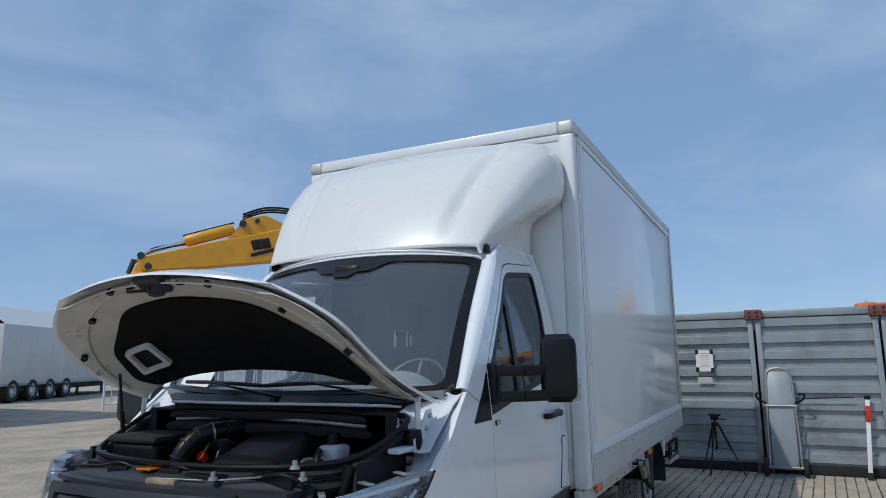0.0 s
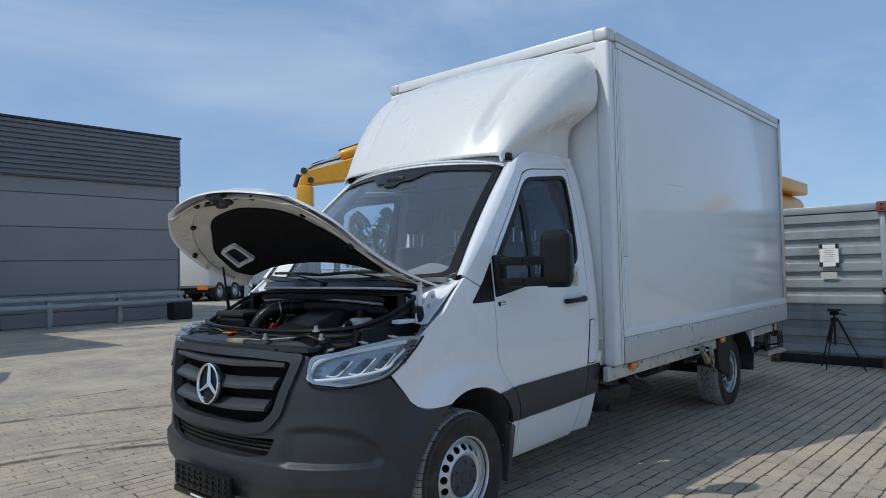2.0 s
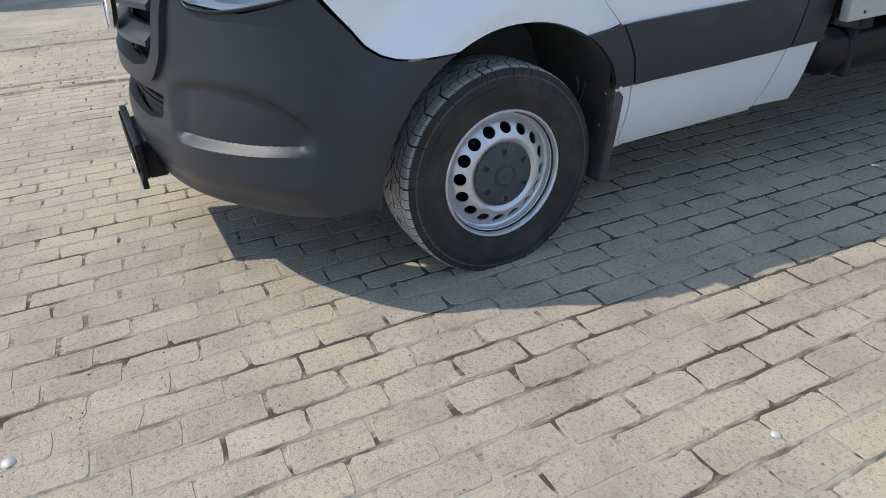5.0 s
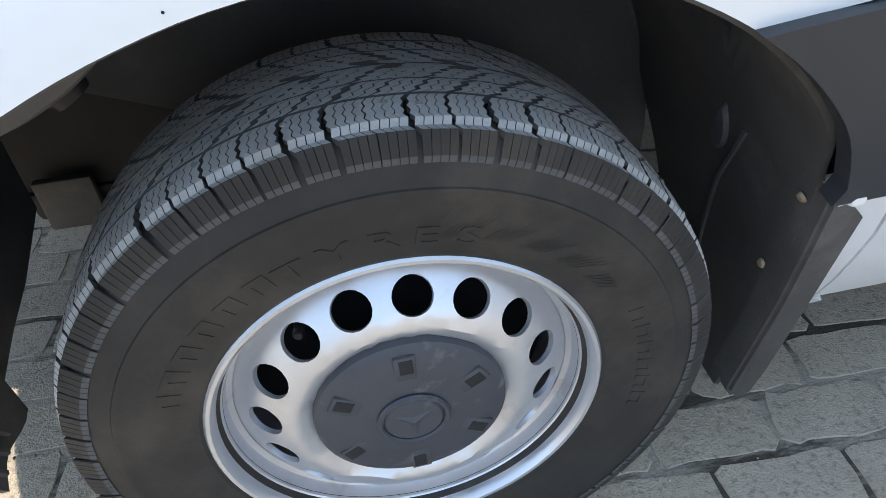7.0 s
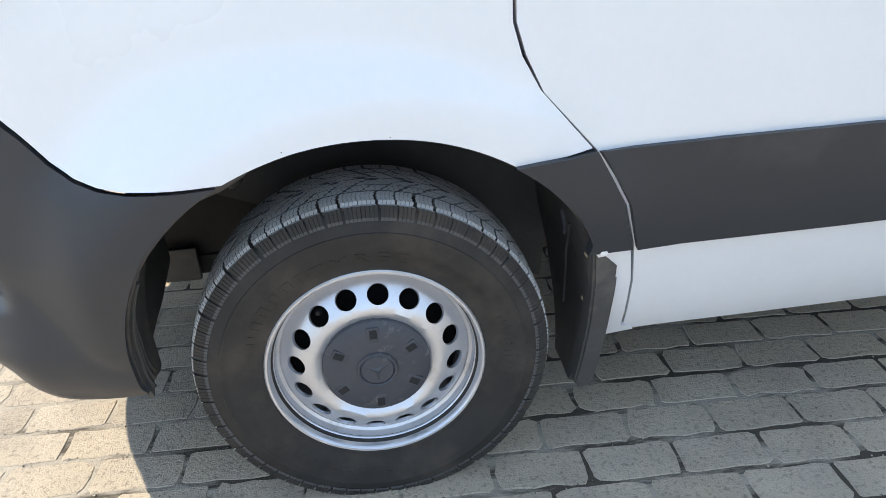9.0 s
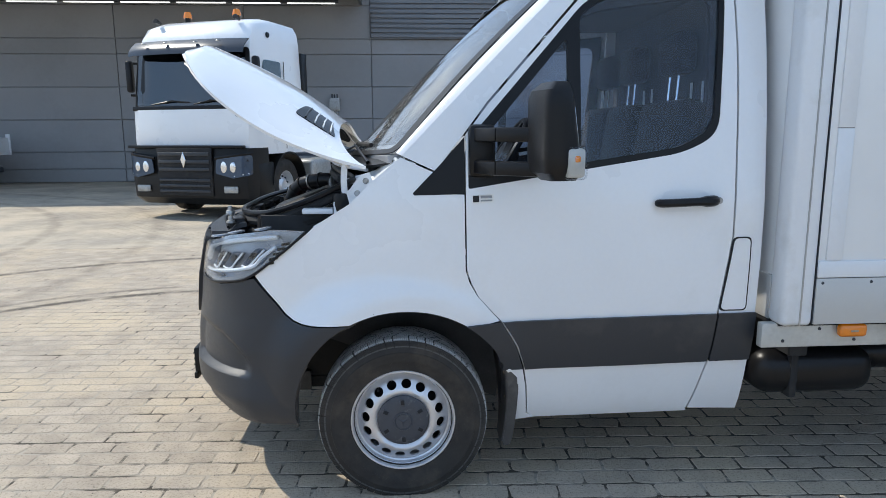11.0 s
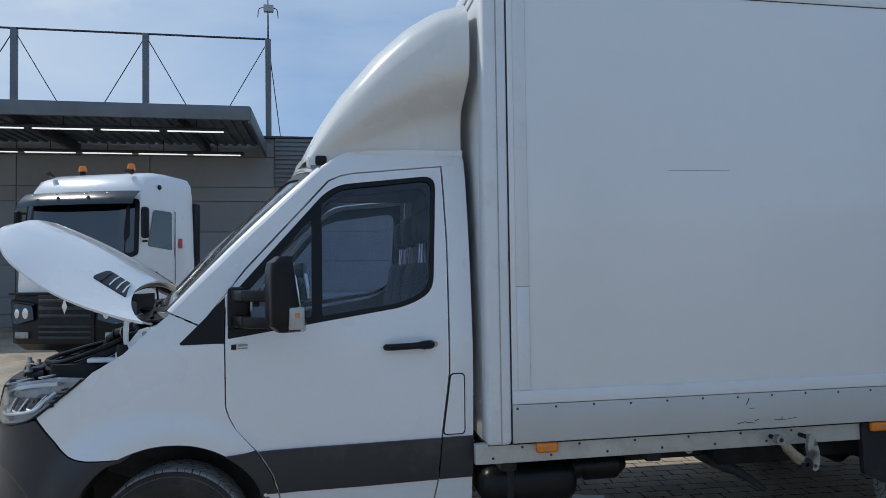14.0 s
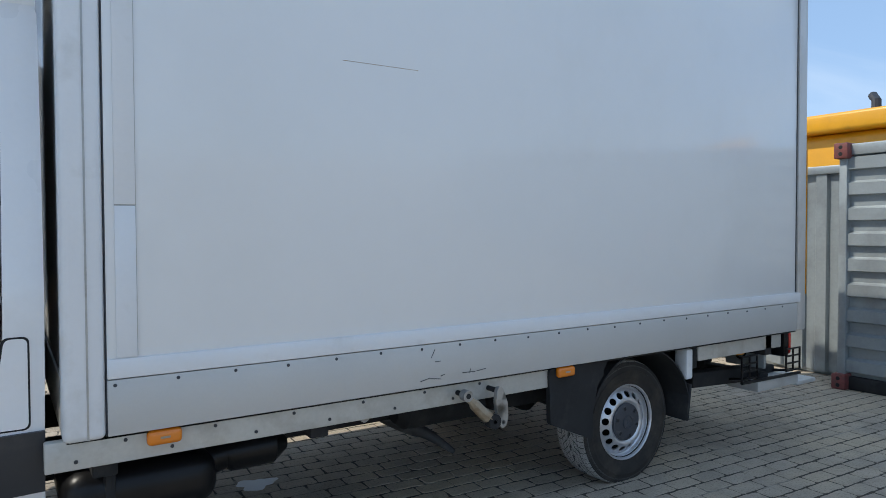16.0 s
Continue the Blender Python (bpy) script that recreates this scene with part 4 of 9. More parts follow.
for side in (1, -1):
    bm = sheet(DOOR, body, 0.035, holes=[PANE], step=0.06, flip=True)
    door = part("door", bm if side == 1 else mirrored(bm), M_PAINT, truck, "white cab door with a framed window")
    rear_pane = fillet([(*S(0.705, 1.395), 0.02), (*S(0.705, 1.962), 0.03), (*S(0.80, 2.032), 0.05), (*S(1.273, 2.084), 0.06), (*S(1.237, 1.530), 0.10), (*S(1.11, 1.455), 0.07)], 0.03, 5)
    front_pane = fillet([(*S(0.33, 1.37), 0.01), (*S(0.33, 1.50), 0.015), (*S(0.655, 1.88), 0.03), (*S(0.655, 1.392), 0.015)], 0.02, 4)
    bm = sheet(PANE, body, 0.022, holes=[rear_pane, front_pane], step=0.05, lift=-0.004, flip=True)
    part("window_frame", bm if side == 1 else mirrored(bm), M_BLACK, door, "black window surround")
    for pane in (rear_pane, front_pane):
        bm = sheet(pane, body, 0.005, step=0.08, lift=-0.012, flip=True)
        part("window_pane", bm if side == 1 else mirrored(bm), M_GLASS, door, "tinted side window").visible_shadow = False
    bm = sheet([S(0.40, 0.764), S(0.62, 0.769), S(1.283, 0.778), S(1.267, 0.568), S(0.9, 0.56), S(0.498, 0.556), S(0.467, 0.655), S(0.435, 0.712)], body, 0.02, step=0.05, lift=0.012, flip=True)
    part("rubbing_strip", bm if side == 1 else mirrored(bm), M_PLASTIC, door, "charcoal rubbing strip")
    TRIM_HOLE = fillet([(*S(0.30, 1.30), 0.01), (*S(0.30, 1.50), 0.02), (*S(0.70, 1.96), 0.06), (*S(0.80, 2.00), 0.06), (*S(1.25, 2.06), 0.07), (*S(1.225, 1.50), 0.11), (*S(1.09, 1.41), 0.08), (*S(0.67, 1.34), 0.05)], 0.04, 5)
    bm = sheet([S(0.275, 1.20), S(0.29, 0.90), S(0.46, 0.72), S(0.52, 0.56), S(1.22, 0.56), S(1.30, 1.10), S(1.30, 1.75), S(1.292, 2.12), S(0.87, 2.085), S(0.76, 2.04), S(0.36, 1.60), S(0.275, 1.50)], body, 0.02, holes=[TRIM_HOLE], step=0.07, lift=-0.04, flip=True)
    part("door_trim", bm if side == 1 else mirrored(bm), M_SEAT, door, "dark inner door trim")
    # handle in its shallow cup
    h0, h1 = body(*S(1.01, 1.236)), body(*S(1.245, 1.244))
    bm = tube(curve([h0 + Vector((0, -0.004, 0)), h0 + Vector((0.03, -0.036, 0.002)), h1 + Vector((-0.05, -0.040, 0)), h1 + Vector((0, -0.012, 0))], 5), [0.013, 0.015] + [0.0165] * 8 + [0.022] * 4 + [0.021, 0.015])
    handle = part("door_handle", bm if side == 1 else mirrored(bm), M_BLACK, door, "black pull handle")
    bm = sheet(fillet([S(1.03, 1.20), S(1.22, 1.20), S(1.22, 1.285), S(1.03, 1.285)], 0.035, 6), body, 0.003, step=0.05, lift=0.0015, flip=True)
    part("handle_cup", bm if side == 1 else mirrored(bm), M_TRIMW, door, "shallow white grip cup")
    bm = lathe([(0, 0.0), (0.013, 0.0), (0.015, -0.008)], 16, m=Matrix.Translation(h1 + Vector((0.012, -0.022, 0))) @ pose(0, 0, 0, 90))
    part("lock", bm if side == 1 else mirrored(bm), M_STEEL, handle)
    # dealer sticker of two plain dark shapes
    if side == 1:
        st = part("sticker", sheet([S(0.275, 1.243), S(0.36, 1.246), S(0.36, 1.278), S(0.275, 1.275)], body, 0.002, step=0.05, lift=0.002, flip=True), M_PAPER, door, "small white sticker with dark bars")
        part("sticker_mark", sheet([S(0.279, 1.247), S(0.303, 1.248), S(0.303, 1.273), S(0.279, 1.272)], body, 0.001, step=0.05, lift=0.003, flip=True), M_BLACKM, st)
        part("sticker_bar", sheet([S(0.309, 1.262), S(0.354, 1.263), S(0.354, 1.273), S(0.309, 1.272)], body, 0.001, step=0.05, lift=0.003, flip=True), M_DASH, st)
        part("sticker_bar", sheet([S(0.309, 1.250), S(0.354, 1.251), S(0.354, 1.257), S(0.309, 1.256)], body, 0.001, step=0.05, lift=0.003, flip=True), M_DASH, st)
    # mirror on two arms
    bm = bmesh.new()
    for z in (1.384, 1.506):
        for (xa, ya), (xb, yb) in (((0.29, -0.965), (0.36, -1.10)), ((0.355, -1.095), (0.50, -1.19))):
            reach = math.hypot(xb - xa, yb - ya)
            block((0, -0.020, -0.026), (reach, 0.020, 0.026), 0.008, bm, m=Matrix.Translation((xa, ya, z)) @ pose(0, 0, 0, 0, 0, math.degrees(math.atan2(yb - ya, xb - xa))))
    block((0.262, -0.990, 1.345), (0.365, -0.935, 1.545), 0.018, bm)
    arm = part("mirror_arm", bm if side == 1 else mirrored(bm), M_BLACK, truck, "black double mirror arm")
    bm = bmesh.new()
    rings = []
    for k in range(13):
        t = k / 12
        z = 1.348 + 0.335 * t
        f = 1 - abs(2 * t - 1) ** 9 * 0.35
        xb, xf = 0.580 + (0.034 - 0.052 * t) * f, 0.580 - 0.118 * f
        yo, yi = -1.215 - 0.095 * f, -1.215 + 0.085 * f
        ring = []
        for j in range(20):
            a = j * math.tau / 20
            c, s_ = math.cos(a), math.sin(a)
            e = 0.36
            ring.append(bm.verts.new(((xb + xf) / 2 + (xb - xf) / 2 * math.copysign(abs(c) ** e, c), (yo + yi) / 2 + (yi - yo) / 2 * math.copysign(abs(s_) ** e, s_), z)))
        rings.append(ring)
    for a, b in zip(rings, rings[1:]):
        for j in range(20):
            bm.faces.new((a[j], a[(j + 1) % 20], b[(j + 1) % 20], b[j]))
    bm.faces.new(rings[0][::-1])
    bm.faces.new(rings[-1])
    mirror_m = Matrix.Translation((0.55, -1.215, 1.53)) @ pose(0, 0, 0, 0, 0, 14) @ Matrix.Translation((-0.55, 1.215, -1.53))
    bmesh.ops.transform(bm, matrix=mirror_m, verts=bm.verts)
    case = part("mirror_case", bm if side == 1 else mirrored(bm), M_BLACK, truck, "black wing mirror housing")
    bm = block((0.600, -1.285, 1.40), (0.6135, -1.16, 1.60), 0.004, m=mirror_m @ Matrix.Translation((0.582, 0, 1.5)) @ pose(0, 0, 0, 0, -8.5, 0) @ Matrix.Translation((-0.602, 0, -1.5)))
    part("mirror_glass", bm if side == 1 else mirrored(bm), M_CHROME, case, "mirror glass")
    bm = block((0.534, -1.322, 1.352), (0.616, -1.262, 1.468), 0.014, m=mirror_m)
    part("indicator", bm if side == 1 else mirrored(bm), M_LENS, case, "clear repeater lens with amber bulb")
    bm = block((0.540, -1.314, 1.360), (0.610, -1.27, 1.460), 0.012, m=mirror_m)
    part("indicator_bulb", bm if side == 1 else mirrored(bm), M_RAIL, case, "silvery lamp bowl")
    bm = block((0.566, -1.3175, 1.412), (0.588, -1.28, 1.436), 0.006, m=mirror_m)
    part("amber_bulb", bm if side == 1 else mirrored(bm), M_ORANGE, case)
# strip pieces on wing and rear corner, front sill
both("rubbing_strip", sheet([S(0.392, 0.765), S(0.427, 0.708), S(0.458, 0.652), S(0.489, 0.558), S(0.404, 0.556)] + arch(31, 60, 12) + [S(0.30, 0.7575), S(0.343, 0.7605)], body, 0.022, step=0.05, lift=0.012, flip=True), M_PLASTIC)
both("rubbing_strip", sheet([S(1.291, 0.779), S(1.448, 0.781), S(1.446, 0.572), S(1.276, 0.569)], body, 0.02, step=0.06, lift=0.012, flip=True), M_PLASTIC)
both("sill", sheet([S(0.418, 0.552), S(0.490, 0.552), S(0.507, 0.47), S(0.521, 0.322), S(0.555, 0.30), S(0.468, 0.288), S(0.455, 0.42), S(0.442, 0.52)], body, 0.03, step=0.05, flip=True), M_PAINT)
both("sill", sheet([S(0.53, 0.320), S(1.225, 0.320), S(1.24, 0.298), S(0.56, 0.290)], body, 0.05, step=0.08, lift=-0.01, flip=True), M_PAINT)
both("mirror_triangle", sheet([S(0.045, 1.284), S(0.052, 1.276), S(0.247, 1.279), S(0.247, 1.497), S(0.15, 1.39)], body, 0.02, step=0.06, lift=0.002, flip=True), M_BLACK)


# wheel-arch liner, flap and inner shell
def foot(s, z):
    """How far the bumper's foot stands out beside the wheel."""
    q = s if s <= SM else 2 * SM - s
    full = 0.062 * (1 - smoothstep(0.36, 0.62, z)) * smoothstep(-0.12, 0.04, q) * (1 - smoothstep(0.22, 0.55, q))
    return max(0.0, full - flare(X0 - q, z) * (1 - smoothstep(0.1, 0.3, q)))


def flap_y(z):
    return float(np.interp(z, [0.19, 0.30, 0.45, 0.56], [-0.902, -0.908, -0.926, -0.948]))


FLAP_FRONT = [(0.418, 0.552), (0.428, 0.47), (0.430, 0.38), (0.424, 0.29), (0.412, 0.212)]
flap = bmesh.new()
vs = FLAP_FRONT + [(0.426, 0.190), (0.452, 0.198), (0.463, 0.25), (0.474, 0.36), (0.478, 0.45), (0.474, 0.515), (0.444, 0.545)]
top = [flap.verts.new((x, flap_y(z), z)) for x, z in vs]
bot = [flap.verts.new((x, flap_y(z) + 0.05, z)) for x, z in vs]
flap.faces.new(top)
flap.faces.new(bot[::-1])
for i in range(len(vs)):
    flap.faces.new((top[i], bot[i], bot[(i + 1) % len(vs)], top[(i + 1) % len(vs)]))
bmesh.ops.recalc_face_normals(flap, faces=list(flap.faces))
bmesh.ops.bevel(flap, geom=list(flap.edges), offset=0.005, segments=2, affect="EDGES")


# one dusty liner from the bumper over the tyre down into the flap; towards the bay its front end stops short of the ground
def liner_edge(a):
    x, z = 0.02 + (arch_r(a) - 0.004) * math.cos(radians(a)), RW + (arch_r(a) - 0.004) * math.sin(radians(a))
    if x < 0.02:
        return x, z, body(*S(x, z)).y + 0.012 - foot(X0 - x, z)
    k = smoothstep(0.54, 0.62, z)
    return x, z, (flap_y(z) + 0.022) * (1 - k) + (body(*S(x, z)).y + 0.014) * k


def liner_at(a, depth, off=0.0):
    """A place on the liner: angle round the wheel, metres in from the outer edge, metres off its face."""
    x, z, y = liner_edge(a)
    bow = 0.018 * smoothstep(0.0, 0.10, depth) * (1 if a > 40 else 0.3)
    r = Vector((x - 0.02, 0, z - RW)).normalized()
    return Vector((x, y + depth, z)) + r * (bow - off)


def liner(u, v):
    last = 184 - 32 * smoothstep(0.30, 0.36, v) - 1.5 * math.sin(19 * v)
    a = -20 + (last + 20) * u
    x, z, y = liner_edge(a)
    y1 = -0.50 if x < 0.02 else float(np.interp(z, [0.205, 0.26, 0.36, 0.5], [-0.76, -0.70, -0.60, -0.50]))
    return liner_at(a, (y1 - y) * v)


both("arch_liner", grid(liner, 72, 24, 0.008), M_LINER, truck, "dusty black wheel-arch liner")
HOUSE = [(0.02 + (arch_r(a) + 0.016) * math.cos(radians(a)), RW + (arch_r(a) + 0.016) * math.sin(radians(a))) for a in range(-12, 153, 6)]
both("wheelhouse_wall", sheet(HOUSE, lambda x, z: (x, -0.498 - 0.03 * smoothstep(0.55, 0.8, z), z), 0.008, step=0.06, flip=True), M_LINER, truck, "dusty black inner wall of the wheel arch")
for d in (0.022, 0.050, 0.078):
    both("liner_ridge", tube([liner_at(148 + 34 * k / 12, d + 0.004 * math.sin(k), 0.002) for k in range(13)], 0.0045, seg=6), M_LINER)
for a in (100, 122, 138):
    both("liner_ridge", tube([liner_at(a, 0.02 + 0.30 * k / 6, 0.001) for k in range(7)], 0.004, seg=6), M_LINER)
both("liner_ridge", tube([liner_at(26 - 30 * k / 10, 0.13 + 0.03 * math.sin(k / 4), 0.001) for k in range(11)], 0.004, seg=6), M_LINER)
both("liner_boss", grid(lambda u, v: liner_at(112 + 15 * u, 0.035 + 0.085 * v, 0.006 + 0.028 * math.sin(math.pi * u) ** 0.5 * math.sin(math.pi * v) ** 0.4), 12, 12, 0.004), M_LINER)
c = liner_at(119, 0.075, 0.034)
inward = Vector((0.02 - c.x, 0, RW - c.z)).normalized().to_track_quat("Z", "Y").to_matrix().to_4x4()
both("liner_clip", lathe([(0.0, 0.004), (0.008, 0.004), (0.009, 0.008), (0.014, 0.008), (0.017, 0.0)], 20, m=Matrix.Translation(c) @ inward), M_BLACK)
bm = bmesh.new()
for k in range(6):
    tube([liner_at(93, 0.018 + k * 0.011, -0.001), liner_at(87.5, 0.018 + k * 0.011, -0.001)], 0.0016, bm, 6)
both("liner_rib", bm, M_CAP)
CAP = [(23.5 + 4.6 * math.cos(k * math.tau / 24), 0.178 + 0.016 * math.sin(k * math.tau / 24) * (1 + 0.45 * math.cos(k * math.tau / 24 + math.pi))) for k in range(24)]
bm = bmesh.new()
lo, hi = [bm.verts.new(liner_at(a, d, 0.0)) for a, d in CAP], [bm.verts.new(liner_at(23.5 + (a - 23.5) * 0.8, 0.178 + (d - 0.178) * 0.8, 0.006)) for a, d in CAP]
bm.faces.new(hi)
for k in range(24):
    bm.faces.new((lo[k], lo[(k + 1) % 24], hi[(k + 1) % 24], hi[k]))
both("drain_cap", bm, M_CAP, truck, "scuffed grey drain cap in the liner")
for a, d in ((24.5, 0.012), (8.0, 0.030)):
    c = liner_at(a, d, 0.001)
    inward = Vector((0.02 - c.x, 0, RW - c.z)).normalized().to_track_quat("Z", "Y").to_matrix().to_4x4()
    both("liner_screw", lathe([(0.0, 0.004), (0.005, 0.0035), (0.007, 0.0)], 10, m=Matrix.Translation(c) @ inward), M_RUST)
both("sill_tab", block((0.424, -0.962, 0.548), (0.441, -0.948, 0.562), 0.004), M_WHITE, truck, "chipped white edge above the mud flap")
both("mud_flap", flap, M_LINER)
for x, z in ((0.052, 0.822), (-0.115, 0.816)):
    part("paint_chip", lathe([(0, 0.0006), (0.0007, 0.0005), (0.0010, 0)], 7, m=Matrix.Translation(body(*S(x, z)) + Vector((0, -0.0005, 0))) @ pose(0, 0, 0, 90)), M_BLACKM, truck)


# bumper round the nose, with its ledge and recessed fog areas
def bumper_skin(s, z):
    p = body(s, z)
    q = s if s <= SM else 2 * SM - s
    n = Vector((0, 0, 1)).cross(body(s + 0.01, z) - body(s - 0.01, z)).normalized()
    # swollen lower corner, sharp ledge, scooped recess under a curved brow, undercut lip
    d = foot(s, z) + 0.018 * smoothstep(0.04, 0.30, q) * (1 - smoothstep(0.65, 1.0, q)) * smoothstep(0.30, 0.45, z) * (1 - smoothstep(0.60, 0.82, z))
    ledge = 0.545
    d += 0.008 * (1 - smoothstep(ledge - 0.014, ledge + 0.016, z)) * smoothstep(0.25, 0.60, q)
    d -= 0.020 * (1 - smoothstep(0.375, 0.452, z)) * smoothstep(0.2, 0.4, q)
    brow = float(np.interp(q, [0.24, 0.27, 0.31, 0.36, 0.43, 0.60, 0.75, 0.85], [0.58, 0.62, 0.655, 0.69, 0.722, 0.738, 0.722, 0.71]))
    d -= 0.024 * smoothstep(0.25, 0.31, q) * (1 - smoothstep(brow - 0.032, brow + 0.008, z)) * smoothstep(ledge - 0.006, ledge + 0.016, z) * (1 - smoothstep(0.70, 0.80, q))
    return p + n * d


top_half = [S(-0.285, 0.7695), S(-0.352, 0.771), S(-0.397, 0.777), S(-0.434, 0.789), S(-0.471, 0.814), S(-0.505, 0.857), (0.252, 0.955), (0.35, 0.932), (0.446, 0.914), (0.56, 0.922), (0.665, 0.934), (0.685, 0.99), (0.678, 1.062), (0.70, 1.068),
            (0.735, 0.96), (0.80, 0.80), (0.86, 0.712), (1.0, 0.688)]
low_half = [S(-0.436, 0.338), (0.15, 0.335), (0.40, 0.338), (0.7, 0.345), (1.0, 0.345)]
outline = list(top_half) + [(2 * SM - s, z) for s, z in top_half[::-1]]
right_arch = [(2 * SM - s, z) for s, z in arch(119.4, 178, 24)]
outline += right_arch + [(2 * SM - s, z) for s, z in low_half] + low_half[::-1] + arch(178, 119.4, 24)
INTAKE = fillet([(0.822, 0.668), (1.02, 0.655), (2 * SM - 1.02, 0.655), (2 * SM - 0.822, 0.668), (2 * SM - 0.862, 0.582), (2 * SM - 1.0, 0.558), (1.0, 0.558), (0.862, 0.582)], 0.02)
bumper = part("bumper", sheet(outline, bumper_skin, 0.025, holes=[INTAKE], step=0.0115, flip=True), M_PLASTIC, truck, "charcoal plastic front bumper")
part("lower_grille", sheet([(0.78, 0.72), (2 * SM - 0.78, 0.72), (2 * SM - 0.80, 0.50), (0.80, 0.50)], lambda s, z: body(s, z), 0.01, step=0.06, lift=-0.045, flip=True), M_BLACKM, bumper)
for z in (0.595, 0.618, 0.64):
    part("intake_bar", tube([body(0.86 + (2 * SM - 1.72) * k / 14, z) + Vector((0.03, 0, 0)) for k in range(15)], 0.007, seg=6), M_BLACK, bumper)
# underside tray
part("subframe", block((-0.60, -0.27, 0.23), (0.30, 0.27, 0.62), 0.02), M_BLACKM, truck, "black axle subframe")
bm = bmesh.new()
END = [(-0.90, 0.60), (-0.50, 0.66), (-0.50, 0.405), (-0.54, 0.392), (-0.62, 0.366), (-0.70, 0.352), (-0.76, 0.335), (-0.80, 0.325), (-0.90, 0.33)]
vs = [bm.verts.new((-0.474, y, z)) for y, z in END]
ws = [bm.verts.new((-0.482, y, z)) for y, z in END]
bm.faces.new(vs)
bm.faces.new(ws[::-1])
for i in range(len(END)):
    bm.faces.new((vs[i], ws[i], ws[(i + 1) % len(END)], vs[(i + 1) % len(END)]))
bmesh.ops.recalc_face_normals(bm, faces=list(bm.faces))
both("liner_end", bm, M_LINER, truck, "front end of the wheel-arch liner")
both("frame_bracket", block((-0.565, -0.305, 0.235), (-0.465, -0.285, 0.335), 0.006), M_LINER)
part("under_tray", block((-0.80, -0.28, 0.285), (-0.35, 0.28, 0.30), 0.006), M_BLACKM, truck)

# grille with its frame, slats and round emblem
GR_OUT = fillet([(0.70, 1.072), (0.80, 0.775), (0.87, 0.70), (1.02, 0.672), (2 * SM - 1.02, 0.672), (2 * SM - 0.87, 0.70), (2 * SM - 0.80, 0.775), (2 * SM - 0.70, 1.072), (2 * SM - 1.0, 1.082), (1.0, 1.082)], 0.03)
GR_IN = fillet([(0.765, 1.035), (0.845, 0.80), (0.90, 0.745), (1.03, 0.722), (2 * SM - 1.03, 0.722), (2 * SM - 0.90, 0.745), (2 * SM - 0.845, 0.80), (2 * SM - 0.765, 1.035), (2 * SM - 1.0, 1.045), (1.0, 1.045)], 0.025)
grille = part("grille", sheet(GR_OUT, body, 0.05, holes=[GR_IN], step=0.04, lift=0.016, flip=True), M_PLASTIC, truck, "charcoal radiator grille frame")
part("grille_backing", sheet(GR_IN, body, 0.01, step=0.08, lift=-0.06, flip=True), M_FELT, grille)
for i, z in enumerate((1.008, 0.898, 0.792)):
    s0 = 0.80 + (1.03 - z) * 0.42
    bm = bmesh.new()
    rings = []
    for k in range(33):
        s = s0 + (2 * SM - 2 * s0) * k / 32
        q = min(s, 2 * SM - s)
        zz = z + 0.012 * (1 - smoothstep(0.85, 1.2, q))
        p = body(s, zz)
        n = Vector((0, 0, 1)).cross(body(s + 0.01, zz) - body(s - 0.01, zz)).normalized()
        h = 0.024
        rings.append([bm.verts.new(p + n * o + Vector((0, 0, dz))) for o, dz in ((-0.052, 0.042), (-0.030, 0.038), (0.010, 0.006), (0.012, -0.009), (-0.004, -0.015), (-0.050, 0.018))])
    for a, b in zip(rings, rings[1:]):
        for j in range(6):
            bm.faces.new((a[j], a[(j + 1) % 6], b[(j + 1) % 6], b[j]))
    bm.faces.new(rings[0])
    bm.faces.new(rings[-1][::-1])
    part("slat", bm, M_GLOSSP, grille, "glossy charcoal grille slat")
emblem_m = Matrix.Translation((-0.992, 0, 0.897)) @ pose(0, 0, 0, 0, -84, 0)
emblem = part("emblem_disc", lathe([(0, -0.01), (0.10, -0.012), (0.105, -0.02)], 40, m=emblem_m), M_BLACK, grille, "black round emblem base")
bm = bmesh.new()
tmp = lathe([(0.0915, 0.0), (0.0945, 0.007), (0.101, 0.0095), (0.1075, 0.006), (0.109, -0.004), (0.1, -0.012), (0.092, -0.008), (0.0915, 0.0)], 48, m=emblem_m)
join(bm, tmp)
for k in range(3):
    a = math.tau * k / 3
    d, o = Vector((math.cos(a), math.sin(a), 0)), Vector((-math.sin(a), math.cos(a), 0))
    pts = [o * 0.017 - d * 0.008, d * 0.098 + o * 0.002, d * 0.098 - o * 0.002, -o * 0.017 - d * 0.008]
    lo = [bm.verts.new(emblem_m @ (p + Vector((0, 0, -0.004)))) for p in pts]
    ridge = [bm.verts.new(emblem_m @ (p + Vector((0, 0, 0.009)))) for p in (Vector(), d * 0.096)]
    bm.faces.new((lo[0], lo[1], ridge[1], ridge[0]))
    bm.faces.new((lo[2], lo[3], ridge[0], ridge[1]))
    bm.faces.new((lo[1], lo[2], ridge[1]))
    bm.faces.new((lo[3], lo[0], ridge[0]))
part("emblem_ring", bm, M_CHROME, grille, "chrome ring with three spokes", sharp=0.3)

# number-plate holder
holder = part("plate_holder", block((-1.045, -0.275, 0.335), (-1.018, 0.275, 0.462), 0.008), M_BLACK, truck, "empty black number-plate holder")
for k in range(9):
    y = -0.24 + k * 0.06
    part("holder_rib", block((-1.052, y - 0.004, 0.352), (-1.044, y + 0.004, 0.45), 0.002), M_BLACKM, holder)
for z in (0.37, 0.40, 0.43):
    part("holder_rib", block((-1.052, -0.262, z - 0.004), (-1.0455, 0.262, z + 0.004), 0.002), M_BLACK, holder)
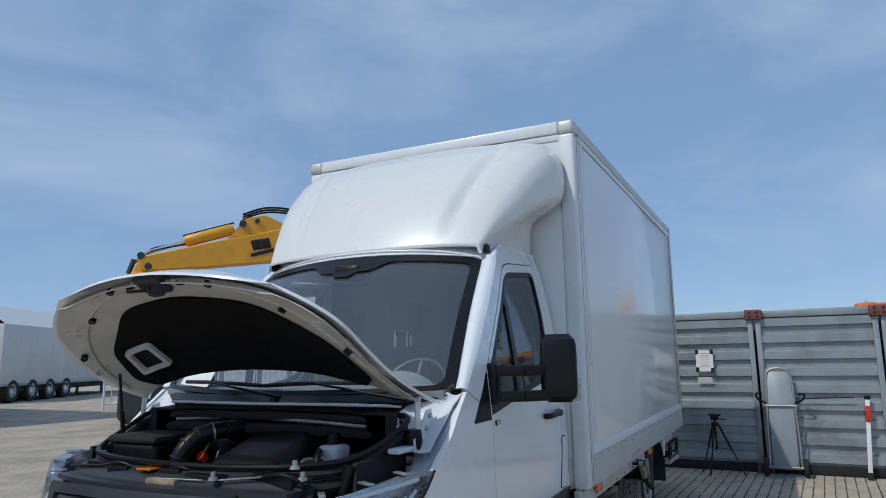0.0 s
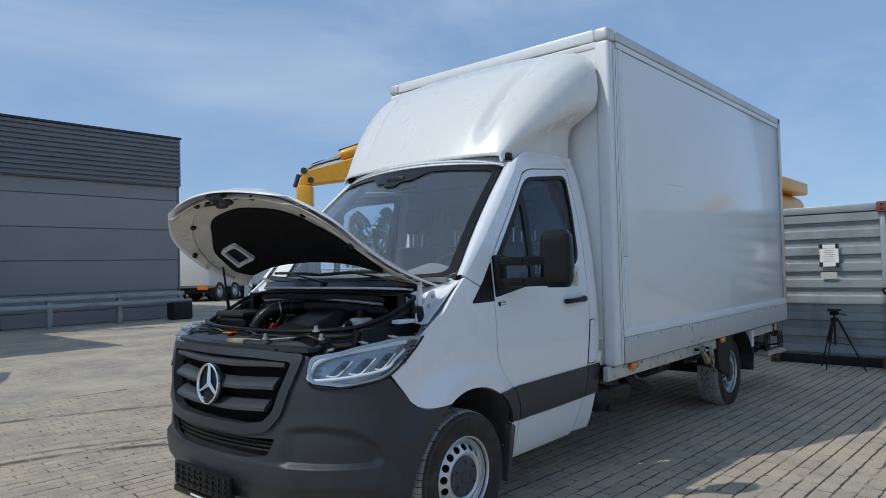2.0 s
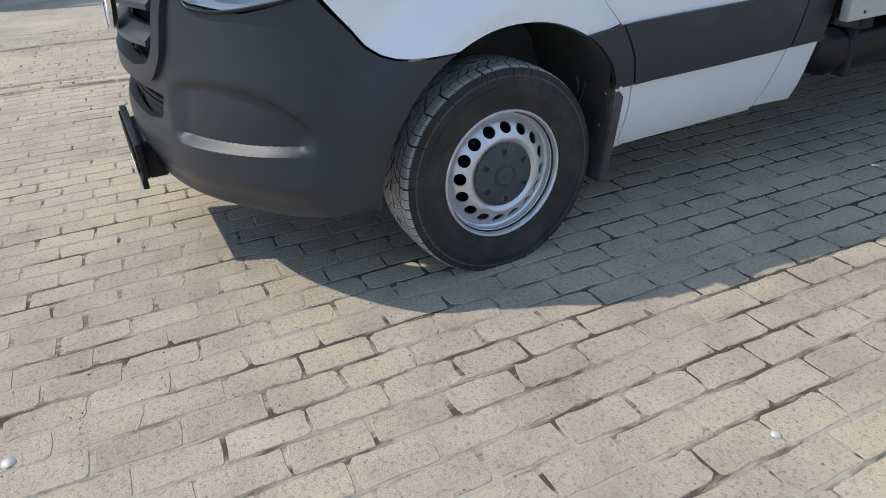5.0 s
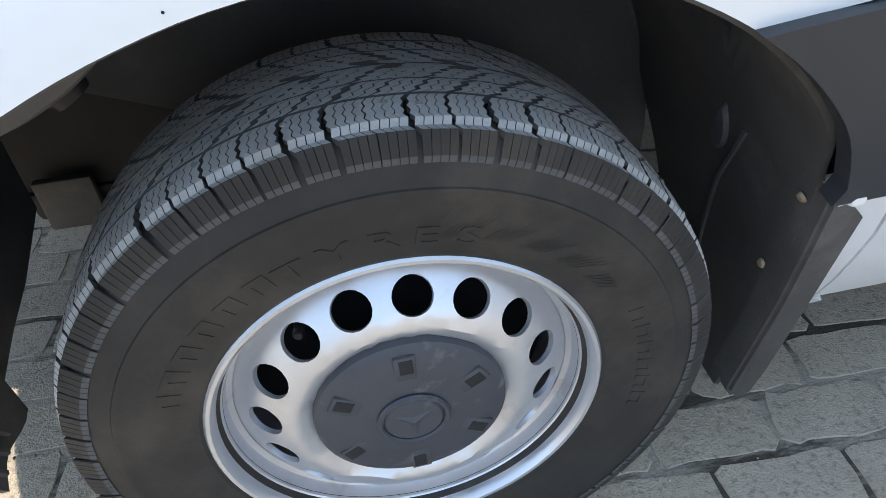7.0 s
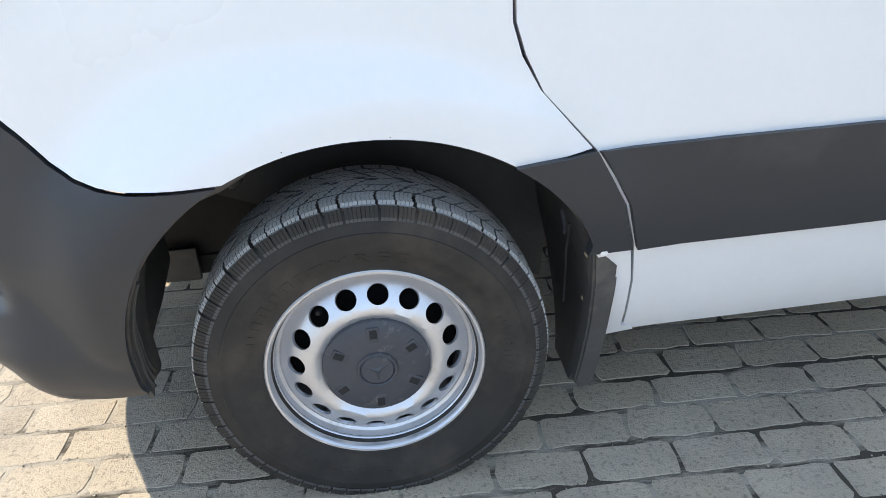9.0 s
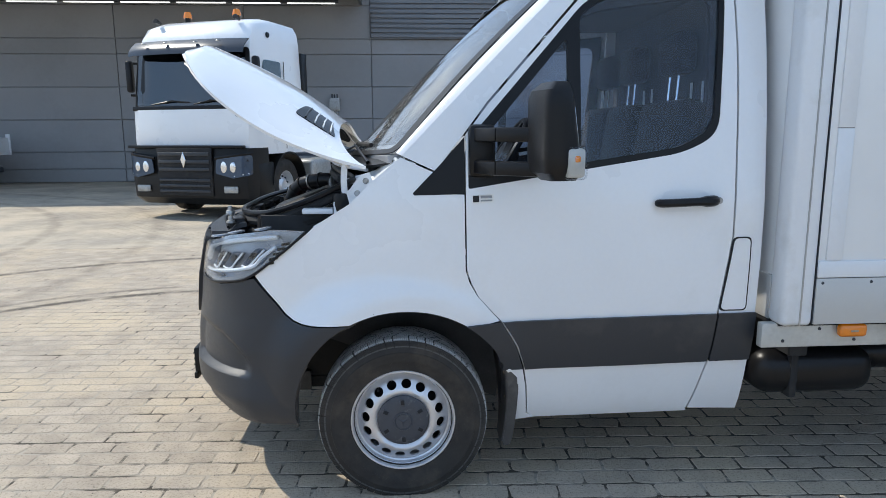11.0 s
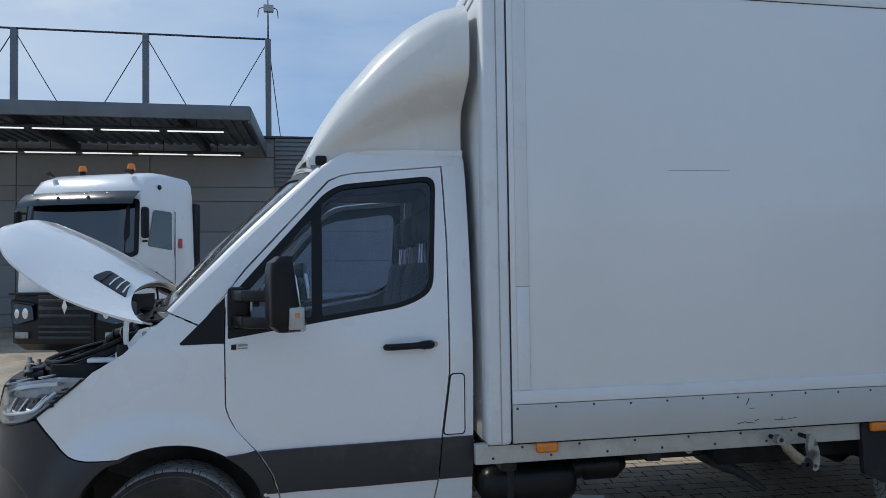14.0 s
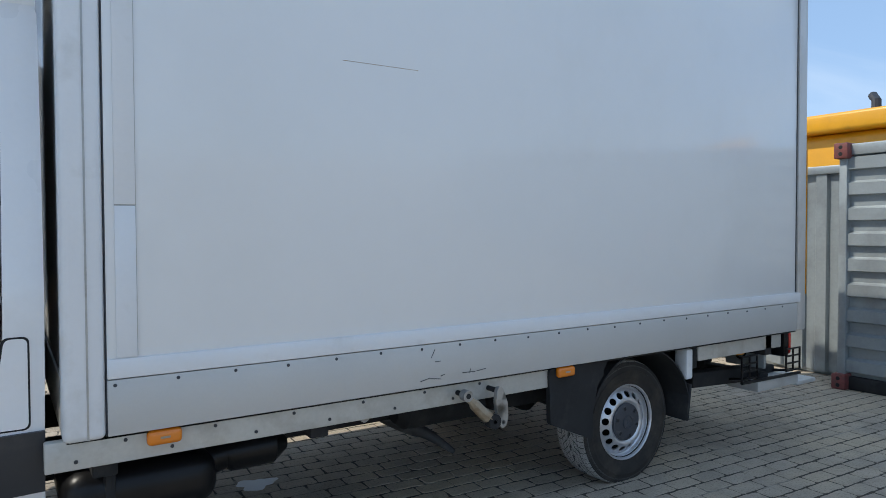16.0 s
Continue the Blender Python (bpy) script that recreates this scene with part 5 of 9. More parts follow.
part("holder_strip", block((-1.05, -0.275, 0.30), (-1.03, 0.275, 0.332), 0.004), M_BLACK, holder)
part("text_bar", block((-1.0522, -0.09, 0.311), (-1.0502, 0.09, 0.322)), M_WHITE, holder, "white bar of small lettering")
part("holder_bracket", block((-1.02, -0.18, 0.30), (-0.95, 0.18, 0.44), 0.01), M_BLACKM, holder)

# headlights
HL = fillet([(*q, 0.03) for q in ((0.672, 1.062), (0.68, 0.99), (0.655, 0.938), (0.446, 0.919), (0.255, 0.962), (0.12, 1.062), (0.018, 1.138), (0.2, 1.146), (0.405, 1.118), (0.52, 1.088))], 0.03, 3)
HL_IN = fillet([(*q, 0.03) for q in ((0.652, 1.048), (0.66, 0.99), (0.64, 0.953), (0.446, 0.936), (0.27, 0.975), (0.14, 1.065), (0.06, 1.125), (0.2, 1.131), (0.4, 1.104), (0.52, 1.072))], 0.03, 3)
for side in (1, -1):
    def put(bm):
        return bm if side == 1 else mirrored(bm)
    hl = part("headlight", put(sheet(HL, body, 0.05, holes=[HL_IN], step=0.04, lift=0.004, flip=True)), M_BOWL, truck, "long clear headlight with white daytime strip")
    part("lens", put(sheet(HL, body, 0.004, step=0.03, lift=0.010, flip=True)), M_LENS, hl, "clear headlight lens").visible_shadow = False
    part("bowl", put(sheet(HL_IN, body, 0.01, step=0.03, lift=-0.040, flip=True)), M_BOWL, hl, "silver reflector bowl")
    edge = [(0.668, 0.944), (0.625, 0.922), (0.52, 0.918), (0.385, 0.934), (0.268, 0.962), (0.12, 1.062), (0.022, 1.138)]
    part("lens_seal", put(tube([body(p.x, p.y) + Vector((-0.004, -0.006, 0)) for p in curve([(a, b, 0) for a, b in edge], 5)], 0.0055, seg=8)), M_BLACK, hl, "black rubber lens edge")
    strip = [(0.668, 0.955), (0.655, 1.005), (0.615, 1.045), (0.525, 1.074), (0.40, 1.096), (0.27, 1.114), (0.16, 1.122)]
    part("light_strip", put(tube([body(p.x, p.y) + Vector((0.008, 0.008, 0)) for p in curve([(a, b, 0) for a, b in strip], 5)], 0.0125, seg=10)), M_STRIP, hl, "white light guide")
    strip = [(0.668, 0.950), (0.58, 0.954), (0.495, 0.962), (0.335, 0.985), (0.262, 1.005), (0.225, 1.04), (0.165, 1.082)]
    part("light_strip", put(tube([body(p.x, p.y) + Vector((0.006, 0.008, 0)) for p in curve([(a, b, 0) for a, b in strip], 5)], 0.0075, seg=8)), M_STRIP, hl, "white light guide")
    for s0, s1, z0 in ((0.575, 0.495, 0.972), (0.465, 0.38, 0.982), (0.335, 0.27, 1.000)):
        bm = sheet(fillet([(s0, z0), (s1 + 0.03, z0 - 0.002), (s1 - 0.045, z0 + 0.068), (s0 - 0.075, z0 + 0.074)], 0.010), body, 0.02, step=0.03, lift=-0.018, flip=True)
        mod = part("lamp_module", put(bm), M_FACET, hl, "smoky blue lamp facet")
        rim_pts = [(s0, z0), (s1 + 0.03, z0 - 0.002), (s1 - 0.010, z0 + 0.034), (s1 - 0.045, z0 + 0.068)]
        part("facet_edge", put(tube([body(p.x, p.y) + Vector((0.012, 0.012, 0)) for p in curve([(a, b, 0) for a, b in rim_pts], 4)], 0.0042, seg=6)), M_STRIP, mod, "bright facet edge")
        part("lamp_eye", put(sheet(fillet([(s1 + 0.02, z0 + 0.034), (s1 - 0.005, z0 + 0.032), (s1 - 0.02, z0 + 0.055), (s1 + 0.005, z0 + 0.057)], 0.006), body, 0.006, step=0.03, lift=-0.010, flip=True)), M_BLACK, mod)
    for k in range(5):
        s, z = 0.165 - k * 0.017, 1.012 + k * 0.019
        part("fin", put(tube([body(s + 0.030, z + 0.004) + Vector((-0.002, -0.003, 0)), body(s - 0.006, z + 0.010) + Vector((-0.002, -0.003, 0))], 0.0058, seg=6)), M_BLACK, hl)
    for s, z in ((0.56, 1.095), (0.40, 1.126), (0.24, 1.148)):
        bm = block((-0.038, -0.004, -0.003), (0.038, 0.022, 0.005), 0.002, m=Matrix.Translation(body(s, z) + Vector((0.018, 0.018, 0.0))) @ pose(0, 0, 0, 0, 0, 40 if s > 0.4 else 65))
        part("top_tab", put(bm), M_BOWL, hl, "clear plastic tab on the lamp's top edge")


# bonnet, raised on its hinges
def hood_skin(a, b):
    """a from -1 to 1 across, b from 0 at the hinge to 1 at the tip."""
    b = b + 0.185 * (1 - abs(a) ** 5) * max(0, 1 - b) ** 4
    w = 0.895 - 0.02 * b - 0.11 * b ** 3 - 0.17 * max(0, (b - 0.72) / 0.28) ** 2.2
    crown = 0.105 * (1 - abs(a) ** 2.4) + 0.032 * b ** 3 * abs(a) ** 2.4
    sag = 0.045 * math.sin(math.pi * b) * (1 - 2.0 * abs(a) ** 3) - 0.10 * b * (1 - b) * abs(a) ** 3
    L = 0.885 + 0.075 * (1 - a * a)
    d, n = Vector((-0.872, 0, 0.489)), Vector((0.489, 0, 0.872))
    base = Vector((-0.135 - 0.03 * (1 - a * a), 0, 1.385 + 0.012 * (1 - a * a)))
    q = base + d * (L * b) + n * (crown * (0.45 + 0.55 * b) + sag + 0.02 * (1 - b) * (1 - abs(a)))
    lip = -0.05 * smoothstep(0.93, 1.0, b) * (1 - abs(a) ** 3)
    return Vector((q.x, a * w, q.z)) + n * lip


def hood_off(u, v, off):
    h = 1e-3
    a, b = -1 + 2 * u, v
    p = hood_skin(a, b)
    n = (hood_skin(a + h, b) - hood_skin(a - h, b)).cross(hood_skin(a, b + h) - hood_skin(a, b - h)).normalized()
    if n.z < 0:
        n = -n
    return p + n * off


hood = part("bonnet", grid(lambda u, v: hood_off(u, v, 0.0), 48, 30, 0.012), M_PAINT, truck, "raised white bonnet")
part("inner_frame", grid(lambda u, v: hood_off(0.025 + 0.95 * u, 0.03 + 0.945 * v, -0.030 - 0.012 * math.sin(math.pi * u) ** 0.5), 36, 24, 0.006), M_UNDER, hood, "dull white pressed inner bonnet frame")
PAD = fillet([(0.15, 0.035), (0.85, 0.035), (0.905, 0.25), (0.88, 0.53), (0.73, 0.76), (0.5, 0.805), (0.27, 0.76), (0.12, 0.53), (0.095, 0.25)], 0.06, 4)
WINDOW = fillet([(0.738, 0.275), (0.853, 0.275), (0.843, 0.505), (0.748, 0.505)], 0.02, 3)
part("insulation_pad", sheet(PAD, lambda u, v: hood_off(u, v, -0.047), 0.012, holes=[WINDOW], step=0.05), M_FELT, hood, "black felt insulation pad")
WIN2 = fillet([(0.755, 0.302), (0.836, 0.302), (0.830, 0.478), (0.761, 0.478)], 0.015, 3)
part("duct_frame", sheet(WINDOW, lambda u, v: hood_off(u, v, -0.062), 0.02, holes=[WIN2], step=0.05), M_TRIMW, hood, "white rim of an air duct")
part("duct_floor", sheet(WINDOW, lambda u, v: hood_off(u, v, -0.044), 0.006, step=0.06), M_BLACKM, hood)
c = hood_off(0.5, 0.93, -0.06)
latch = part("latch", block((-0.05, -0.07, -0.012), (0.05, 0.07, 0.012), 0.006, m=Matrix.Translation(c) @ pose(0, 0, 0, 0, 28, 0)), M_DARKST, hood, "black bonnet latch")
part("latch_hook", tube(curve([c + Vector((0, 0.02, 0)), c + Vector((-0.01, 0.0, -0.04)), c + Vector((0.03, -0.03, -0.036)), c + Vector((0.03, -0.02, 0))], 4), 0.008, seg=8), M_DARKST, latch)
part("safety_lever", block((-0.02, 0.02, -0.03), (0.0, 0.13, -0.018), 0.004, m=Matrix.Translation(c)), M_BLACK, latch)
for u, v in ((0.30, 0.92), (0.70, 0.92), (0.16, 0.78), (0.84, 0.78), (0.955, 0.60), (0.045, 0.60), (0.40, 0.945), (0.62, 0.945)):
    p, q = hood_off(u, v, -0.042), hood_off(u, v, -0.062)
    part("buffer", tube([p, q], 0.016, seg=12), M_BLACK, hood)
for u, v, r in ((0.90, 0.74, 0.035), (0.10, 0.74, 0.035), (0.22, 0.88, 0.03), (0.78, 0.88, 0.03), (0.955, 0.45, 0.03), (0.045, 0.45, 0.03)):
    ring_pts = [hood_off(u + r * 0.7 * math.cos(k * math.tau / 16), v + r * math.sin(k * math.tau / 16), -0.041) for k in range(17)]
    part("pressing", tube(ring_pts, 0.005, seg=6, caps=False), M_UNDER, hood)
# pressed stiffening ridges round the pad
for pts in ([(0.045, 0.20), (0.055, 0.50), (0.11, 0.72), (0.24, 0.86), (0.5, 0.895), (0.76, 0.86), (0.89, 0.72), (0.945, 0.50), (0.955, 0.20)],
            [(0.30, 0.88), (0.27, 0.955)], [(0.42, 0.90), (0.41, 0.965)], [(0.58, 0.90), (0.59, 0.965)], [(0.70, 0.88), (0.73, 0.955)], [(0.11, 0.72), (0.05, 0.78)], [(0.89, 0.72), (0.95, 0.78)]):
    part("ridge", tube([hood_off(p.x, p.y, -0.041) for p in curve([(a, b, 0) for a, b in pts], 6)], 0.009, seg=8), M_UNDER, hood)
# louvres on top
for us in ((0.125, 0.24), (0.76, 0.875)):
    V_OUT = fillet([(us[0], 0.065), (us[1], 0.105), (us[1] - 0.005, 0.325), (us[0] + 0.01, 0.365)], 0.02, 3)
    vent = part("vent", sheet(V_OUT, lambda u, v: hood_off(u, v, 0.0), 0.006, step=0.05, lift=0.004), M_BLACK, hood, "black bonnet louvre")
    for k in range(4):
        v0 = 0.10 + k * 0.062
        bm = tube([hood_off(us[0] + 0.014, v0 + 0.014, 0.007), hood_off((us[0] + us[1]) / 2, v0 + 0.012, 0.010), hood_off(us[1] - 0.012, v0 + 0.006, 0.007)], 0.0042, seg=8)
        part("louvre", bm, M_PAINT if k < 3 else M_BLACK, vent)
for s in (-1, 1):
    p = hood_skin(0.93 * s, 0.06) + Vector((0, 0, -0.02))
    arm_pts = [p, (p.x - 0.005, s * 0.83, 1.30), (p.x + 0.01, s * 0.825, 1.22), (p.x + 0.03, s * 0.82, 1.19)]
    part("hinge", tube(curve(arm_pts, 4), 0.013, seg=8), M_TRIMW, hood, "white steel bonnet hinge")
strut = part("gas_strut", tube([(-0.40, 0.74, 1.10), hood_off(0.93, 0.36, -0.03)], 0.007, seg=8), M_BLACK, hood)
part("strut_tube", tube([(-0.40, 0.74, 1.10), Vector((-0.40, 0.74, 1.10)).lerp(hood_off(0.93, 0.36, -0.03), 0.55)], 0.011, seg=8), M_BLACK, strut)


# windscreen, roof skin, cowl
def screen(a, b):
    x = -0.24 + 0.80 * b + (0.235 - 0.10 * b) * abs(a) ** 2.2 - 0.03 * math.sin(math.pi * b)
    return Vector((x, a * (0.905 - 0.15 * b), 1.40 + 0.79 * b + (0.03 * (1 - b) - 0.045 * b) * a * a))


SCR = fillet([(-1, 0), (1, 0), (1, 0.965), (-1, 0.965)], 0.08, 4)
SCR_IN = fillet([(-0.945, 0.025), (0.945, 0.025), (0.945, 0.915), (0.34, 0.915), (0.22, 0.84), (0.10, 0.84), (0.07, 0.80), (-0.07, 0.80), (-0.10, 0.84), (-0.22, 0.84), (-0.34, 0.915), (-0.945, 0.915)], 0.06, 4)
wind = part("windscreen", sheet(SCR, screen, 0.005, step=0.09, flip=False), M_SCREEN, truck, "curved laminated windscreen")
wind.visible_shadow = False
part("windscreen_border", sheet(SCR, screen, 0.004, holes=[SCR_IN], step=0.07, lift=-0.009), M_BLACK, wind, "black printed border")
both("screen_seal", tube([screen(-0.997, k / 10) + Vector((0.004, 0.0, 0)) for k in range(11)], 0.006, seg=8), M_BLACK)
both("pillar_inner", tube([screen(-0.99, k / 10) + Vector((0.07, 0.045, -0.03)) for k in range(11)], 0.034, seg=8), M_HEADLIN)


part("roof_lip", grid(lambda u, v: screen(-1 + 2 * u, 0.967 + 0.06 * v) + Vector((-0.003, 0, 0.004)), 30, 3, 0.012), M_PAINT, truck, "white roof edge over the windscreen")


def roof_skin(u, v):
    a = -1 + 2 * u
    x = 0.545 + 0.13 * abs(a) ** 2.2 * (1 - v) + (1.45 - 0.545) * v
    return Vector((x, a * (0.757 + 0.035 * min(1, v * 4)), 2.19 + 0.055 * min(1, v * 5) ** 0.7 + 0.05 * (1 - a * a) * min(1, v * 3) - 0.045 * a * a * (1 - min(1, v * 5)) - 0.03 * abs(a) ** 6))


part("roof", grid(roof_skin, 32, 14, 0.02), M_PAINT, truck)
part("roof_lining", block((0.66, -0.72, 2.12), (1.42, 0.72, 2.15), 0.01), M_HEADLIN, truck)
# marker lamp at the roof corner
both("roof_marker", block((0.675, -0.79, 2.165), (0.735, -0.735, 2.215), 0.012), M_BLACK)


def fairing(u, v):
    """Roof fairing from the windscreen's top back to the box."""
    c = abs(2 * u - 1)                       # 1 at the foot of either side, 0 on top
    x = 0.585 + (1.445 - 0.585) * v
    zt = float(np.interp(x, [0.585, 0.62, 0.70, 0.80, 0.95, 1.12, 1.285, 1.445], [2.225, 2.30, 2.45, 2.60, 2.775, 2.925, 3.02, 3.06]))
    zb = 2.165 + 0.085 * v
    ws = float(np.interp(x, [0.585, 0.70, 0.85, 1.0, 1.2, 1.445], [0.755, 0.82, 0.905, 0.96, 1.01, 1.037]))
    yb = 0.765 + 0.015 * v
    cut = smoothstep(0.15, 0.75, v)
    tab = [(1.0, yb, 0.0), (0.93, yb + (ws - yb) * (0.25 - 0.22 * cut), 0.17 + 0.08 * cut), (0.86, yb + (ws - yb) * (0.62 - 0.22 * cut), 0.30 + 0.02 * cut), (0.79, yb + (ws - yb) * 0.93, 0.42),
           (0.72, ws, 0.56), (0.65, ws * 0.995, 0.70), (0.57, ws * 0.965, 0.83), (0.49, ws * 0.88, 0.925), (0.40, ws * 0.74, 0.968), (0.2, ws * 0.40, 0.993), (0.0, 0.0, 1.0)]
    tab = tab[::-1]
    y = float(np.interp(c, [t[0] for t in tab], [t[1] for t in tab]))
    f = float(np.interp(c, [t[0] for t in tab], [t[2] for t in tab]))
    y = y if u > 0.5 else -y
    z = zb + (zt - zb) * f
    gro = math.exp(-((abs(y) - (0.545 + 0.25 * v)) / 0.024) ** 2) * smoothstep(0.06, 0.14, v) * (1 - smoothstep(0.55, 0.72, v))
    return Vector((x + 0.10 * (y / 0.8) ** 2 * (1 - v) - 0.03 * (1 - v) + 0.05 * gro, y, z - 0.035 * gro))


def smooth_grid(surf, nu, nv, passes):
    """Samples of surf evened out along u so that its table shows no facets."""
    P = np.array([[tuple(surf(i / nu, j / nv)) for j in range(nv + 1)] for i in range(nu + 1)])
    for _ in range(passes):
        Q = P.copy()
        Q[1:-1] = 0.25 * P[:-2] + 0.5 * P[1:-1] + 0.25 * P[2:]
        Q[:, 1:-1] = 0.5 * Q[:, 1:-1] + 0.25 * (Q[:, :-2] + Q[:, 2:])
        P = Q
    return lambda u, v: Vector(P[min(nu, round(u * nu))][min(nv, round(v * nv))])


FA = smooth_grid(fairing, 120, 40, 2)
bm = bmesh.new()
V = [[bm.verts.new(FA(i / 120, j / 40)) for j in range(41)] for i in range(121)]
for i in range(120):
    for j in range(40):
        bm.faces.new((V[i][j], V[i + 1][j], V[i + 1][j + 1], V[i][j + 1]))
inner = [bm.verts.new(V[i][40].co + Vector((-0.02, 0, 0)) - Vector((0, V[i][40].co.y * 0.03, 0.02))) for i in range(121)]
for i in range(120):
    bm.faces.new((V[i][40], V[i + 1][40], inner[i + 1], inner[i]))
fair = part("roof_fairing", bm, M_GRP, truck, "white moulded roof fairing")
part("fairing_edge", tube([FA(k / 60, 0.0) + Vector((-0.004, 0, -0.012)) for k in range(61)], 0.011, seg=6), M_GRP, fair)
cowl = part("cowl", grid(lambda u, v: (-0.335 + 0.085 * v + (0.175 + 0.06 * v) * abs(2 * u - 1) ** 2.2, (2 * u - 1) * (0.70 + 0.17 * v), 1.368 + 0.032 * v - 0.006 * math.sin(math.pi * v)), 30, 6, 0.012), M_BLACK, truck, "black cowl below the windscreen")
both("cowl_edge", tube(curve([(-0.343, 0.0, 1.376), (-0.331, -0.2, 1.376), (-0.288, -0.44, 1.374), (-0.218, -0.62, 1.368), (-0.14, -0.70, 1.36)], 5), 0.007, seg=8), M_TRIMW, cowl, "pale cowl edge")
for y0, y1, piv in ((0.02, -0.60, Vector((-0.115, -0.67, 1.372))), (0.66, 0.03, Vector((-0.305, -0.12, 1.385)))):
    mid = screen((y0 + y1) / 2 / 0.9, 0.05) + Vector((-0.03, 0, 0.018))
    part("wiper_knob", lathe([(0, 0.022), (0.018, 0.02), (0.024, 0.0), (0.024, -0.03)], 14, m=Matrix.Translation(piv)), M_BLACK, cowl)
    arm = part("wiper_arm", tube([piv, piv + Vector((-0.02, -0.05, 0.02)), mid], [0.012, 0.009, 0.005], seg=8), M_BLACK, cowl, "black wiper arm")
    part("wiper_blade", tube([screen(y0 / 0.9 + (y1 - y0) / 0.9 * k / 12, 0.05 + 0.012 * math.sin(math.pi * k / 12)) + Vector((-0.014, 0, 0.012)) for k in range(13)], 0.010, seg=6), M_BLACKM, arm)


# front faces of the windscreen pillars
def pillar(u, v):
    a = screen(-1.0, v) + Vector((0.006, 0.012, 0.0))
    k = 1.428 + (2.135 - 1.428) * v
    b = body(*S(float(np.interp(k, [1.428, 1.79, 2.13, 2.2], [0.005, 0.36, 0.70, 0.80])), k))
    p = a.lerp(b, u)
    return p + Vector((-0.020, -0.012, 0.010)) * math.sin(math.pi * u)


both("pillar_face", grid(pillar, 8, 20, 0.004), M_PAINT)


def gutter(u, v):
    x = 0.66 + (1.45 - 0.66) * v
    a = roof_skin(0.0, v)
    b = body(*S(max(x, 0.70), float(np.interp(x, [0.66, 0.70, 0.80, 0.95, 1.45], [2.10, 2.13, 2.20, 2.232, 2.245]))))
    p = a.lerp(b, u)
    return p + Vector((0, -0.008, 0.018)) * math.sin(math.pi * u)


both("roof_edge", grid(gutter, 6, 20, 0.004), M_PAINT)
# white paper behind the screen with a dark block and a green bar
sheet_pts = [(0.47, 0.032), (0.80, 0.032), (0.86, 0.20), (0.53, 0.20)]
note = part("windscreen_paper", sheet(sheet_pts, screen, 0.002, step=0.2, lift=-0.014), M_PAPER, truck, "white paper behind the windscreen")
M_GREEN = material("green_print", (0.10, 0.42, 0.20), 0.7, var=0.05)
part("print_bar", sheet([(0.49, 0.045), (0.58, 0.045), (0.585, 0.058), (0.495, 0.058)], screen, 0.001, step=0.2, lift=-0.0125), M_GREEN, note)
for k in range(5):
    z = 0.072 + k * 0.022
    part("print_bar", sheet([(0.505 + 0.3 * (z - 0.07), z), (0.60 - 0.02 * (k % 2), z), (0.60 - 0.02 * (k % 2), z + 0.010), (0.505 + 0.3 * (z - 0.07), z + 0.010)], screen, 0.001, step=0.2, lift=-0.0125), M_DARKST, note)
for k in range(5):
    z = 0.055 + k * 0.026
    part("print_bar", sheet([(0.66, z), (0.76 - 0.015 * (k % 3), z), (0.76 - 0.015 * (k % 3), z + 0.005), (0.66, z + 0.005)], screen, 0.001, step=0.2, lift=-0.0125), M_STEEL, note)


# engine bay
bay = part("engine_bay", block((-0.70, -0.70, 0.78), (-0.25, 0.70, 0.80), 0.01), M_BLACKM, truck, "dark engine bay tub")
for a, b in (((-0.72, -0.66, 0.80), (-0.70, 0.66, 1.11)), ((-0.26, -0.74, 0.80), (-0.24, 0.74, 1.34)), ((-0.58, -0.76, 0.80), (-0.20, -0.74, 1.18)), ((-0.58, 0.74, 0.80), (-0.20, 0.76, 1.18))):
    part("bay_wall", block(a, b, 0.004), M_BLACKM, bay)
SEAL = [(-0.76, 0.0, 1.162), (-0.745, -0.30, 1.165), (-0.68, -0.55, 1.172), (-0.56, -0.70, 1.185), (-0.40, -0.765, 1.235), (-0.24, -0.785, 1.305), (-0.20, -0.72, 1.328), (-0.27, -0.50, 1.347),
        (-0.325, -0.2, 1.356), (-0.335, 0.0, 1.357), (-0.325, 0.2, 1.356), (-0.27, 0.50, 1.347), (-0.20, 0.72, 1.328), (-0.24, 0.785, 1.305), (-0.40, 0.765, 1.235), (-0.56, 0.70, 1.185), (-0.68, 0.55, 1.172), (-0.745, 0.30, 1.165)]
loop = curve(SEAL, 6, True)
part("bay_seal", tube(loop + loop[:1], 0.013, seg=8, caps=False), M_BLACK, bay, "black rubber bay seal")
low = [p + Vector((-p.x * 0.02 - 0.01, -p.y * 0.02, -0.035)) for p in loop]
part("seal_carrier", tube(low + low[:1], 0.020, seg=8, caps=False), M_BLACKM, bay)
low = [p + Vector((-p.x * 0.03 - 0.02, -p.y * 0.04, -0.09)) for p in loop]
part("seal_channel", tube(low + low[:1], 0.026, seg=8, caps=False), M_BLACKM, bay)
lock_panel = part("lock_panel", grid(lambda u, v: body(0.70 + (2 * SM - 1.40) * u, 1.07) + Vector((0.010 + 0.15 * v, 0, 0.010 + 0.035 * smoothstep(0.5, 0.9, v))), 40, 10, 0.02), M_PLASTIC, truck, "charcoal radiator cover")
for y in (-0.45, 0.30, -0.12):
    part("clip", lathe([(0, 0.008), (0.010, 0.007), (0.013, 0.0)], 10, m=pose(-0.875, y * 0.98, 1.085)), M_BLACK, lock_panel)
